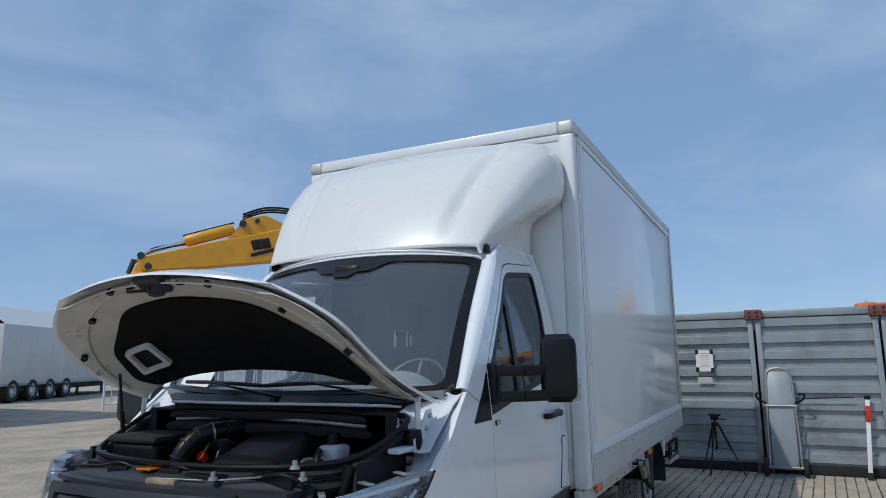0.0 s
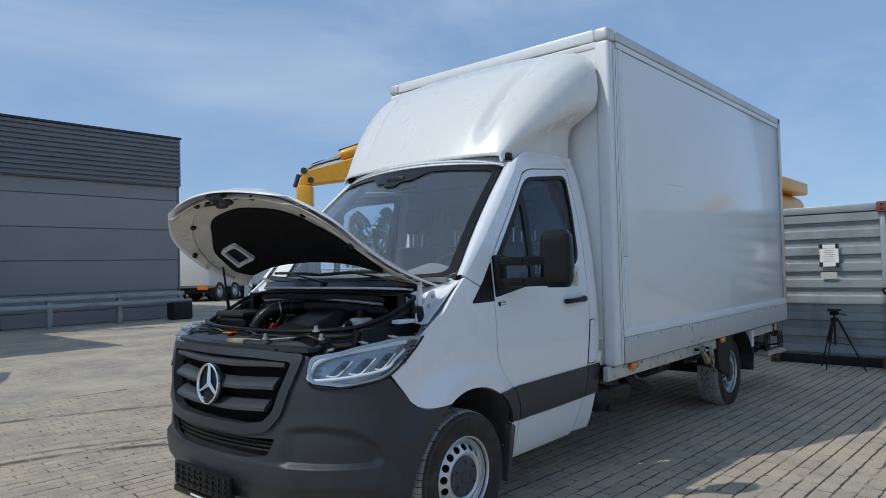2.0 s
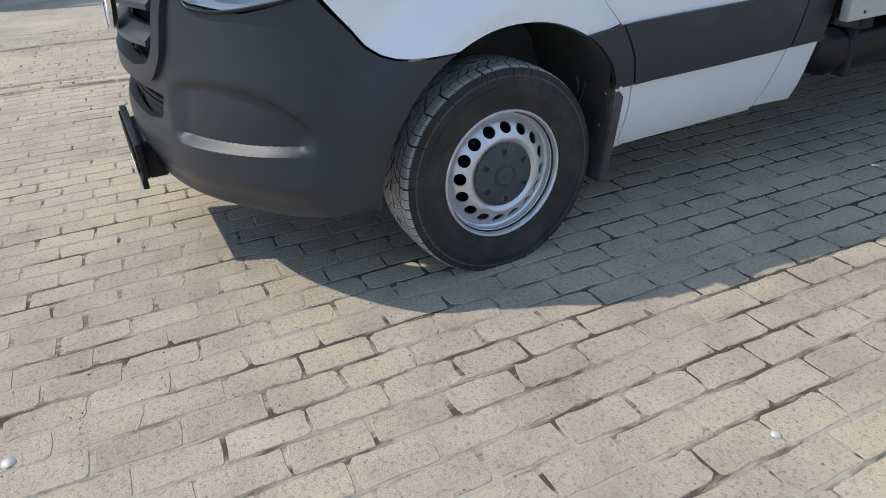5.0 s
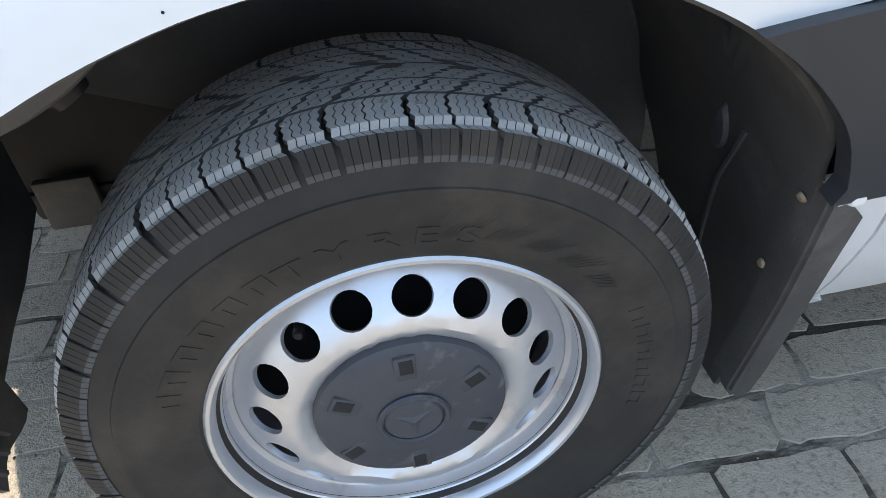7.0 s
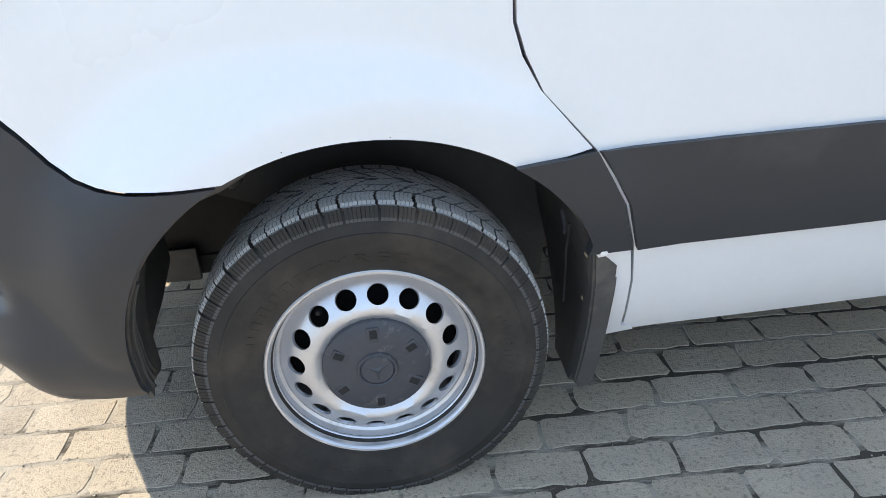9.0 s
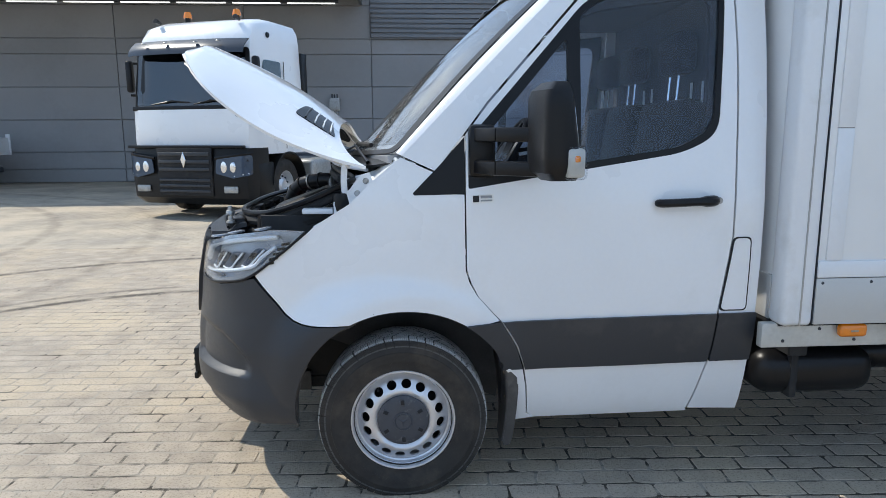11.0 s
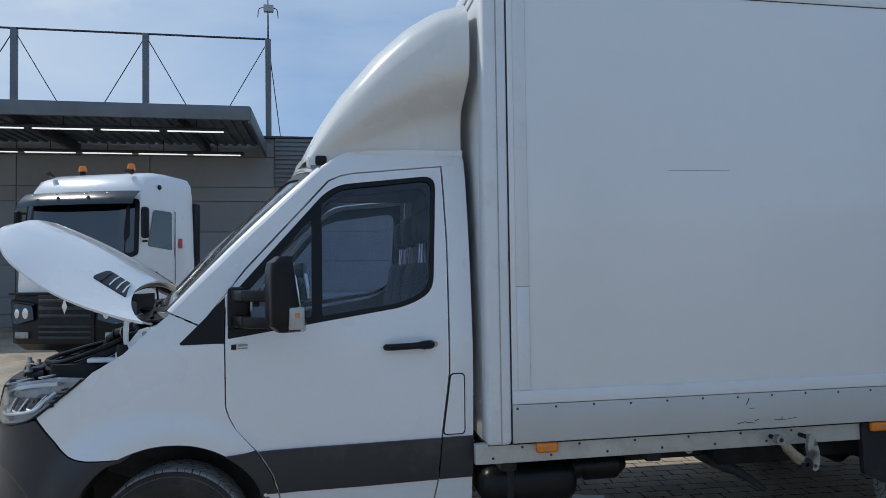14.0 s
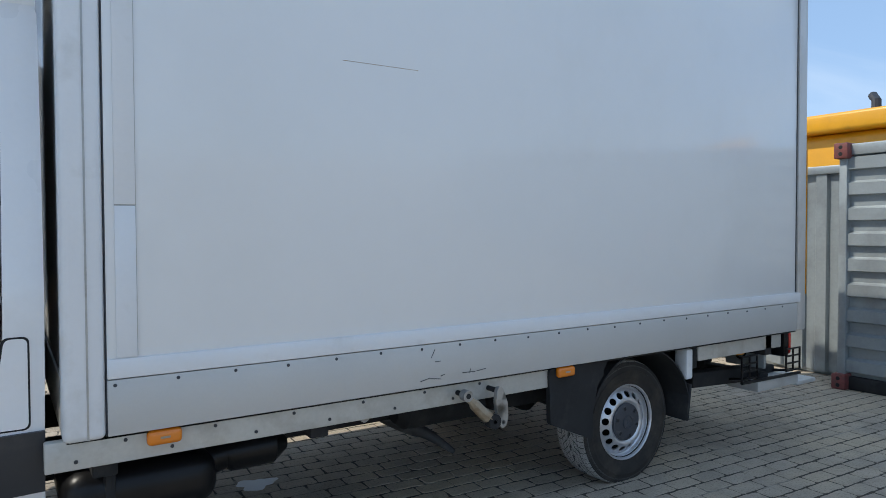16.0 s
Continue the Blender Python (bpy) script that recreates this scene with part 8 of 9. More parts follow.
        for x0, x1, z0 in ((0.70, 1.16, 0.80), (0.76, 1.20, 0.86)):
            part("lamp_fin", tube([nose(x0 + (x1 - x0) * k / 6, z0 + 0.006 * k) for k in range(7)], 0.014, seg=6), M_BLACK, hl)
        part("lamp_eye", lathe([(0, 0.02), (0.055, 0.015), (0.07, 0)], 16, m=pose(s * 0.80, -0.140, 0.825, 90)), M_CHROME, hl)
        part("lamp_strip", tube([nose(0.66 + 0.54 * k / 8, 0.775 + float(np.interp(k, [0, 5, 8], [0, -0.045, -0.02]))) for k in range(9)], 0.016, seg=6), M_STRIP, hl, "white running light")
        part("lamp_eye", lathe([(0, 0.02), (0.045, 0.015), (0.06, 0)], 16, m=pose(s * 0.97, -0.140, 0.825, 90)), M_CHROME, hl)
        part("lamp_brow", tube([nose(0.62 + 0.61 * k / 8, 0.915 + 0.006 * k) for k in range(9)], 0.018, seg=6), M_BLACK, hl)
        part("fog_lamp", block((s * 0.9 - 0.14, -0.125, 0.50), (s * 0.9 + 0.14, -0.10, 0.60), 0.02), M_STEEL, t)
        part("beacon_foot", tube([(s * 0.52, 0.95, 3.60), (s * 0.52, 0.95, 3.72)], 0.05, seg=12), M_BLACK, t)
        part("beacon", lathe([(0.0, 0.15), (0.055, 0.13), (0.075, 0.06), (0.08, 0.0), (0.0, 0.0)], 16, m=pose(s * 0.52, 0.95, 3.72)), M_ORANGE, t, "orange warning beacon")
        part("horn", tube([(s * 0.82, 0.55, 3.56), (s * 0.82, 0.42, 3.60)], [0.03, 0.05], seg=10), M_BLACK, t)
        arm = part("mirror", block((s * 1.30 - 0.06, 0.16, 2.20), (s * 1.30 + 0.06, 0.30, 2.80), 0.05, seg=3), M_BLACK, t, "black tall wing mirror")
        for z in (2.15, 2.75):
            part("mirror_arm", tube([(s * 1.2, 0.32, z), (s * 1.32, 0.24, z)], 0.025, seg=6), M_BLACK, arm)
        door = part("door_window", sheet(fillet([(0.42, 2.06), (1.20, 2.00), (1.20, 2.78), (0.62, 2.78)], 0.06), lambda y, z, s=s: (s * (W + 0.003 - 0.02 * max(0, (z - 1.86) / 1.09)), y, z), 0.01, step=0.2, flip=s < 0), M_GLASSDARK, t, "dark side window")
        part("door_seam", block((s * W - 0.004, 1.28, 1.0), (s * W + 0.004, 1.30, 2.8)), M_DARKST, t)
        part("side_deflector", block((s * (W - 0.02) - 0.03, 1.98, 1.3), (s * (W - 0.02) + 0.03, 2.20, 3.05), 0.02), M_BLACK, t, "black side air deflector")
        part("side_lamp", lathe([(0, 0.02), (0.05, 0.015), (0.06, 0)], 14, m=pose(s * (W - 0.05), 0.85, 3.28, 0, 90 * s, 0)), M_BLACK, t)
        part("data_plate", block((s * W - 0.006, 1.42, 2.05), (s * W + 0.006, 1.54, 2.25), 0.004), M_RED, t, "small red and white label")

        def arch_t(u, v, s=s):
            a = radians(175 - 170 * u)
            return (s * (W - 0.30 + 0.32 * v), 1.35 + 0.62 * math.cos(a), 0.52 + 0.62 * math.sin(a))
        part("wheel_arch", grid(arch_t, 16, 3, 0.03), M_BLACK, t)
        part("step_panel", block((s * (W - 0.02) - 0.03, 0.25, 0.40), (s * (W - 0.02) + 0.03, 0.78, 1.0), 0.03), M_BLACK, t)
        for y in (1.35, 4.9):
            tyre = part("tyre", lathe([(0.29, -0.13), (0.36, -0.155), (0.46, -0.15), (0.51, -0.12), (0.515, 0), (0.51, 0.12), (0.46, 0.15), (0.36, 0.155), (0.29, 0.13)], 36, m=pose(s * 1.02, y, 0.515, 0, 90, 0)), M_RUBBER, t)
            part("rim", lathe([(0.0, 0.06), (0.10, 0.09), (0.14, 0.05), (0.22, 0.02), (0.27, 0.10), (0.30, 0.13), (0.30, 0.10)], 30, m=pose(s * 1.02, y, 0.515, 0, 90 * s, 0)), M_RIM, tyre, "silver truck rim")
            for k in range(10):
                a = k * math.tau / 10
                part("wheel_nut", lathe([(0, 0.03), (0.018, 0.03), (0.02, 0)], 6, m=pose(s * 1.02, y, 0.515, 0, 90 * s, 0) @ Matrix.Translation((0.18 * math.cos(a), 0.18 * math.sin(a), 0.035))), M_DARKST, tyre)
        part("chassis_beam", block((s * 0.42 - 0.05, 0.4, 0.60), (s * 0.42 + 0.05, 5.9, 0.88), 0.01), M_BLACKM, t)
        part("tank", block((s * 0.95 - 0.28, 2.35, 0.42), (s * 0.95 + 0.28, 3.5, 0.98), 0.09, seg=3), M_STEEL if s > 0 else M_BLACKM, t, "aluminium fuel tank" if s > 0 else "")
        part("rear_guard", block((s * 1.0 - 0.25, 4.3, 1.05), (s * 1.0 + 0.25, 5.5, 1.10), 0.02), M_BLACKM, t)
    part("axle", tube([(-0.9, 1.35, 0.515), (0.9, 1.35, 0.515)], 0.08, seg=10), M_BLACKM, t)
    part("axle", tube([(-0.9, 4.9, 0.515), (0.9, 4.9, 0.515)], 0.1, seg=10), M_BLACKM, t)
    part("fifth_wheel", lathe([(0, 0.06), (0.4, 0.05), (0.45, 0)], 24, m=pose(0, 4.6, 0.98)), M_DARKST, t)
    part("engine_block", block((-0.5, 0.3, 0.5), (0.5, 2.1, 0.96), 0.03), M_BLACKM, t)
    # the cab stands high over a deep black bumper
    low = ("tyre", "rim", "wheel_nut", "wheel_arch", "step_panel", "chassis_beam", "tank", "rear_guard", "axle", "fifth_wheel", "engine_block")
    for ob in t.children_recursive:
        if ob.name.split(".")[0] not in low:
            for v in ob.data.vertices:
                v.co.z = float(np.interp(v.co.z, [0.0, 0.32, 0.70, 1.02, 1.09, 1.86, 2.95, 4.2], [0.0, 0.27, 0.73, 1.26, 1.31, 1.93, 2.96, 4.03]))
    return t


M_VISOR = material("smoky_visor", (0.035, 0.042, 0.055), 0.2, var=0.05, scale=4)
M_GLASSDARK = glass("dark_cab_glass", (0.20, 0.28, 0.31), 0.14)
build_tractor()


def simple_wheel(parent, x, y, r=0.36, w=0.24, axis_turn=0):
    tyre = part("tyre", lathe([(r * 0.56, -w * 0.42), (r * 0.75, -w * 0.5), (r * 0.94, -w * 0.47), (r, -w * 0.36), (r, w * 0.36), (r * 0.94, w * 0.47), (r * 0.75, w * 0.5), (r * 0.56, w * 0.42)], 32, m=pose(x, y, r, 90)), M_RUBBER, parent)
    part("rim", lathe([(0.0, w * 0.30), (r * 0.25, w * 0.34), (r * 0.3, w * 0.15), (r * 0.5, w * 0.1), (r * 0.57, w * 0.44), (r * 0.6, w * 0.40)], 28, m=pose(x, y, r, 90)), M_RIM, tyre)
    for k in range(8):
        a = k * math.tau / 8
        part("hole", lathe([(0, 0.004), (r * 0.06, 0.002), (r * 0.065, 0)], 8, m=pose(x, y, r, 90) @ Matrix.Translation((r * 0.42 * math.cos(a), r * 0.42 * math.sin(a), w * 0.14))), M_BLACKM, tyre)


def build_flatbed():
    f = thing("flatbed_truck", "white tipper flatbed truck parked along the hall wall", "truck", (-14.55, 16.3, 0))
    part("bed_floor", block((-3.2, -0.95, 0.92), (3.0, 0.95, 1.0), 0.01), M_TRIMW, f)
    for y in (-0.98, 0.94):
        for k in range(3):
            a = -3.2 + k * 2.1
            part("drop_side", block((a, y, 1.0), (a + 2.07, y + 0.04, 1.42), 0.012), M_TRIMW, f, "white aluminium drop side")
            for z in (1.13, 1.28):
                part("side_rib", block((a + 0.02, y - 0.012, z - 0.012), (a + 2.05, y + 0.0, z + 0.012), 0.005), M_TRIMW, f)
    part("tail_board", block((3.0, -0.98, 1.0), (3.05, 0.98, 1.42), 0.012), M_TRIMW, f)
    for y in (-0.96, 0.92):
        part("corner_stake", block((2.97, y, 0.92), (3.08, y + 0.06, 1.52), 0.012), M_TRIMW, f)
    part("ladder_rack", tube([(1.2, 0.5, 1.45), (2.9, 0.6, 1.52)], 0.04, seg=8), M_TRIMW, f)
    part("load_planks", block((-3.0, -0.8, 1.0), (2.4, 0.8, 1.36), 0.05), M_RAIL, f, "pale load on the bed")
    part("chassis_beam", block((-3.2, -0.45, 0.60), (2.9, 0.45, 0.86), 0.02), M_BLACKM, f)
    part("rear_light", block((2.95, -0.95, 0.60), (3.02, -0.65, 0.74), 0.01), M_RED, f)
    part("tow_hook", block((2.9, -0.1, 0.45), (3.3, 0.1, 0.60), 0.03), M_DARKST, f)
    part("under_bar", block((2.7, -0.95, 0.50), (2.8, 0.95, 0.60), 0.02), M_STEEL, f)
    for x in (0.4, 1.9):
        for y in (-0.82, 0.82):
            simple_wheel(f, x, y, 0.36, 0.24)
    part("mudguard", block((1.35, -0.98, 0.72), (2.45, -0.62, 0.78), 0.03), M_BLACK, f)
    part("cab", block((-5.0, -1.0, 0.5), (-3.35, 1.0, 2.4), 0.2, seg=4), M_PAINT, f)
    return f


build_flatbed()


def build_trailer(at, turn, length, tint, label, roof):
    t = thing("semi_trailer", label, "trailer", at, "parked trailers", turn=turn)
    part("box", block((0, -1.25, 0.82), (length, 1.25, 3.45), 0.03), tint, t, "pale trailer body")
    if roof:
        part("roof_cover", grid(lambda u, v: (length * u, -1.27 + 2.54 * v, 3.44 + 0.92 * min(1, 2.2 * v, 2.2 * (1 - v)) * min(1, 0.55 + 3 * (1 - u))), 12, 24, 0.02), M_WHITE, t, "white ridged roof cover")
    part("lower_rail", block((0, -1.26, 0.72), (length, 1.26, 0.84), 0.02), M_STEEL, t)
    part("chassis_beam", block((0.3, -1.15, 0.45), (length - 0.3, 1.15, 0.74), 0.02), M_BLACKM, t)
    part("rear_door", block((-0.04, -1.24, 0.84), (-0.005, 1.24, 3.42), 0.01), M_WHITE, t, "white trailer rear doors")
    for k in range(4):
        for y in (-1.1, 1.1):
            simple_wheel(t, 1.0 + 1.6 * k, y, 0.5, 0.36)
    part("side_guard", block((length * 0.3, -1.2, 0.55), (length * 0.62, -1.15, 0.98), 0.02), M_BLACKM, t)
    for s in (-1, 1):
        part("landing_leg", block((length - 2.45, s * 0.7 - 0.07, 0.0), (length - 2.3, s * 0.7 + 0.07, 0.75), 0.02), M_STEEL, t)
    part("rear_lamp", block((-0.06, -1.2, 0.62), (-0.02, -0.6, 0.80), 0.01), M_ORANGE, t)
    for k in range(1, int(length / 1.36)):
        part("side_rib", block((k * 1.36 - 0.02, -1.257, 0.84), (k * 1.36 + 0.02, -1.25, 3.42), 0.006), tint, t)
    return t


build_trailer((14.3, 29.1, 0), 30, 13.6, M_TARP, "long pale semi-trailer on four axles with white ridged cover", True)
build_trailer((12.2, 33.0, 0), 30, 12.5, M_WHITE, "white semi-trailer parked behind the hall corner", False)


# ---- yellow excavator behind the box truck ----
def build_excavator():
    e = thing("excavator", "large yellow tracked excavator with raised boom", "excavator")
    H = Vector((13.6, 3.6, 0))
    part("house", block((12.6, 0.9, 1.35), (15.4, 5.4, 3.0), 0.12, seg=3), M_YELLOW, e, "yellow machine house")
    part("counterweight", block((12.6, 0.75, 1.5), (15.5, 1.6, 3.0), 0.3, seg=4), M_YELLOW, e)
    part("house_top", block((12.4, 0.65, 3.0), (15.2, 2.9, 3.30), 0.06, seg=3), M_YELLOW, e, "yellow engine cover")
    part("exhaust", tube([(13.0, 1.6, 3.2), (13.0, 1.6, 3.5), (13.1, 1.7, 3.6)], 0.07, seg=10), M_DARKST, e)
    part("cab", block((12.3, 4.2, 1.9), (13.7, 5.6, 3.6), 0.1, seg=3), M_GLASSDARK, e, "glazed cab")
    part("turntable", lathe([(0, 1.4), (1.1, 1.4), (1.15, 1.1), (0, 1.1)], 28, m=pose(13.9, 3.2, 0)), M_DARKST, e)
    for x in (12.5, 14.6):
        tr = part("track", block((x, 0.6, 0.0), (x + 0.7, 5.8, 1.0), 0.3, seg=4), M_BLACKM, e, "black track")
        for k in range(5):
            part("roller", lathe([(0, -0.36), (0.22, -0.36), (0.22, 0.36), (0, 0.36)], 16, m=pose(x + 0.35, 1.3 + 0.95 * k, 0.35, 0, 90, 0)), M_DARKST, tr)

    def beam(name, pts, widths, half, mat=M_YELLOW, label=""):
        """A box girder along points; widths are its heights."""
        bm = bmesh.new()
        P = [Vector(p) for p in pts]
        side = (P[-1] - P[0]).cross(Vector((0, 0, 1))).normalized() * half
        rings = []
        for i, p in enumerate(P):
            d = (P[min(i + 1, len(P) - 1)] - P[max(0, i - 1)]).normalized()
            up = side.normalized().cross(d) * widths[i] / 2
            rings.append([bm.verts.new(p + a * side + b * up) for a, b in ((-1, -1), (1, -1), (1, 1), (-1, 1))])
        for a, b in zip(rings, rings[1:]):
            for j in range(4):
                bm.faces.new((a[j], a[(j + 1) % 4], b[(j + 1) % 4], b[j]))
        bm.faces.new(rings[0][::-1])
        bm.faces.new(rings[-1])
        bmesh.ops.bevel(bm, geom=list(bm.edges), offset=0.03, segments=1, affect="EDGES")
        return part(name, bm, mat, e, label)

    tip, elbow = Vector((10.15, 13.75, 4.35)), Vector((13.1, 10.9, 5.12))
    beam("boom", [(13.8, 4.4, 2.6), (13.9, 6.2, 5.2), (13.7, 8.2, 6.6), (13.2, 10.6, 6.0)], [0.8, 1.1, 1.1, 0.6], 0.32, label="yellow boom")
    stick = beam("stick", [elbow + (elbow - tip) * 0.15, elbow, tip.lerp(elbow, 0.5), tip], [0.55, 0.98, 0.74, 0.42], 0.26, label="yellow dipper stick")
    u = (elbow - tip).normalized()
    def on(k, up):
        return tip.lerp(elbow, k) + Vector((0, 0, up))
    part("ram", tube([on(0.27, 0.52), on(0.29, 0.53), on(0.58, 0.70), on(0.60, 0.71)], [0.12, 0.17, 0.17, 0.12], seg=14), M_YELLOW, stick, "yellow hydraulic ram")
    part("ram_rod", tube([on(0.02, 0.33), on(0.28, 0.53)], 0.06, seg=10), M_CHROME, stick)
    part("ram_pipe", tube([on(0.26, 0.70), on(0.60, 0.90)], 0.025, seg=6), M_BLACK, stick)
    hump = (tip - elbow).cross(Vector((0, 0, 1))).normalized() * 0.2
    bm = bmesh.new()
    prof = [on(0.56, 0.42), on(0.68, 0.95), on(0.82, 0.97), on(1.0, 0.50)]
    lo = [bm.verts.new(p - hump) for p in prof]
    hi = [bm.verts.new(p + hump) for p in prof]
    bm.faces.new(lo)
    bm.faces.new(hi[::-1])
    for i in range(4):
        bm.faces.new((lo[i], hi[i], hi[(i + 1) % 4], lo[(i + 1) % 4]))
    part("ram_bracket", bm, M_YELLOW, stick)
    for k, up, r in ((0.66, 0.80, 0.10), (0.76, 0.82, 0.07), (0.0, 0.24, 0.10), (0.05, -0.10, 0.10)):
        part("pin", tube([on(k, up) - hump * 1.35, on(k, up) + hump * 1.35], r, seg=14), M_DARKST, stick)
    for k in range(4):
        o = Vector((0.04 * k - 0.08, 0.04 * k, 0.035 * k))
        pts = [on(-0.03, 0.05) + o, on(0.04, 0.28) + o, on(0.14, 0.38) + o, on(0.45, 0.46) + o * 0.6, on(0.62, 0.62) + o * 0.6]
        part("hydraulic_hose", tube(curve(pts, 8), 0.022, seg=6), M_BLACK, stick)
    for k in range(3):
        o = Vector((0, 0, 0.07 * k))
        part("hydraulic_hose", tube(curve([on(0.66, 0.98) + o, on(0.80, 1.10) + o, on(0.95, 1.02) + o, on(1.1, 0.8) + o], 6), 0.03, seg=6), M_BLACK, stick)
    part("linkage", block((-0.18, -0.16, -0.3), (0.18, 0.16, 0.35), 0.06, m=Matrix.Translation(tip + Vector((0.05, -0.02, -0.05))) @ pose(0, 0, 0, 0, 20, -45)), M_YELLOW, stick)
    part("link_arm", tube([tip + Vector((-0.15, 0.12, 0.15)), tip + Vector((-0.25, 0.2, -0.25))], 0.07, seg=8), M_DARKST, stick)
    part("bucket_link", block((-0.25, -0.3, -1.5), (0.25, 0.3, -0.2), 0.1, m=Matrix.Translation(tip) @ pose(0, 0, 0, 0, 0, -45)), M_YELLOW, stick)
    part("bucket", block((-0.6, -0.7, -4.35), (0.6, 0.7, -3.2), 0.25, seg=3, m=Matrix.Translation(tip + Vector((0.3, -0.3, 0)))), M_DARKST, e, "dark steel bucket")
    part("bucket_arm", block((-0.15, -0.2, -3.4), (0.15, 0.2, -1.4), 0.05, m=Matrix.Translation(tip + Vector((0.15, -0.15, 0)))), M_DARKST, e)
    n = Vector((u.y, -u.x, 0)).normalized()
    side_n = n if n.dot(Vector((-13, -13, 0))) > 0 else -n
    for k, (a, w, h) in enumerate(((0.72, 0.10, 0.30), (0.76, 0.10, 0.30), (0.80, 0.10, 0.30))):
        c = tip.lerp(elbow, a + 0.03) + side_n * 0.275 + Vector((0, 0, 0.10))
        part("number_bar", block((-w, -0.006, -h / 2), (w, 0.006, h / 2), 0.004, m=Matrix.Translation(c) @ pose(0, 0, 0, 0, -17, math.degrees(math.atan2(u.y, u.x)))), M_BLACKM, stick)
    c = tip.lerp(elbow, 0.80) + side_n * 0.275 + Vector((0, 0, -0.16))
    part("text_bar", block((-0.34, -0.006, -0.05), (0.34, 0.006, 0.05), 0.004, m=Matrix.Translation(c) @ pose(0, 0, 0, 0, -17, math.degrees(math.atan2(u.y, u.x)))), M_BLACKM, stick)
    return e


build_excavator()


# ---- orange boom lift behind the containers ----
def build_lift():
    b = thing("boom_lift", "orange boom lift folded behind the containers", "boom lift")
    part("chassis", block((14.6, -6.2, 0.4), (17.6, -4.2, 1.0), 0.1), M_ORNG, b)
    for x in (15.1, 17.1):
        for y in (-6.1, -4.3):
            part("tyre", lathe([(0.0, -0.18), (0.42, -0.18), (0.45, 0), (0.42, 0.18), (0, 0.18)], 24, m=pose(x, y, 0.45, 90)), M_BLACKM, b)
    part("turret", block((15.2, -5.9, 1.0), (17.2, -4.5, 2.0), 0.12), M_ORNG, b)
    part("lower_boom", block((14.1, -4.38, 2.36), (19.6, -4.08, 2.66), 0.03), M_ORNG, b, "orange boom section")
    part("upper_boom", block((13.9, -4.85, 2.05), (18.6, -4.6, 2.30), 0.03), M_ORNG, b, "orange boom section")
    part("boom_head", block((13.8, -4.12, 2.40), (14.25, -3.72, 2.66), 0.06), M_ORNG, b, "orange boom head")
    part("ram", tube([(14.1, -3.95, 2.72), (17.5, -4.25, 2.74)], 0.03, seg=10), M_CHROME, b)
    part("pivot", tube([(15.8, -4.9, 1.9), (15.8, -4.9, 2.36)], 0.16, seg=12), M_ORNG, b)
    # unseen yellow beam on a stand, added so the side panel mirrors a yellow band
    part("cross_boom", block((-0.2, -1.75, -0.34), (0.2, 1.75, 0.34), 0.05, m=Matrix.Translation((20.0, -7.0, 3.34)) @ pose(0, 0, 0, 9, 0, 0)), M_YELLOW, b, "yellow beam out of view, set for the side panel's reflection")
    part("jib_post", block((19.3, -7.6, 0.9), (19.9, -7.0, 3.0), 0.05), M_ORNG, b)
    part("jib_base", block((17.4, -7.8, 0.35), (20.2, -5.6, 0.95), 0.08), M_ORNG, b)
    part("basket", block((13.9, -5.5, 0.9), (14.8, -4.3, 2.0), 0.05), material("dark_green_paint", (0.05, 0.16, 0.05), 0.6), b, "green basket shroud")
    part("basket_foot", block((14.0, -5.3, 0.0), (14.7, -4.5, 0.9), 0.05), M_DARKST, b)
    return b


build_lift()


def build_gate():
    g = thing("white_railing", "white tubular yard railing beyond the truck", "railing")
    a, b = Vector((13.2, 19.0, 0)), Vector((20.0, 14.5, 0))
    n = 34
    for z in (0.25, 1.5):
        part("rail", tube([a + Vector((0, 0, z)), b + Vector((0, 0, z))], 0.04, seg=8), M_WHITE, g)
    for k in range(n + 1):
        p = a.lerp(b, k / n)
        part("post" if k % 8 == 0 else "bar", tube([p + Vector((0, 0, 0.0 if k % 8 == 0 else 0.25)), p + Vector((0, 0, 1.6 if k % 8 == 0 else 1.5))], 0.045 if k % 8 == 0 else 0.022, seg=6), M_WHITE, g)
    return g


build_gate()


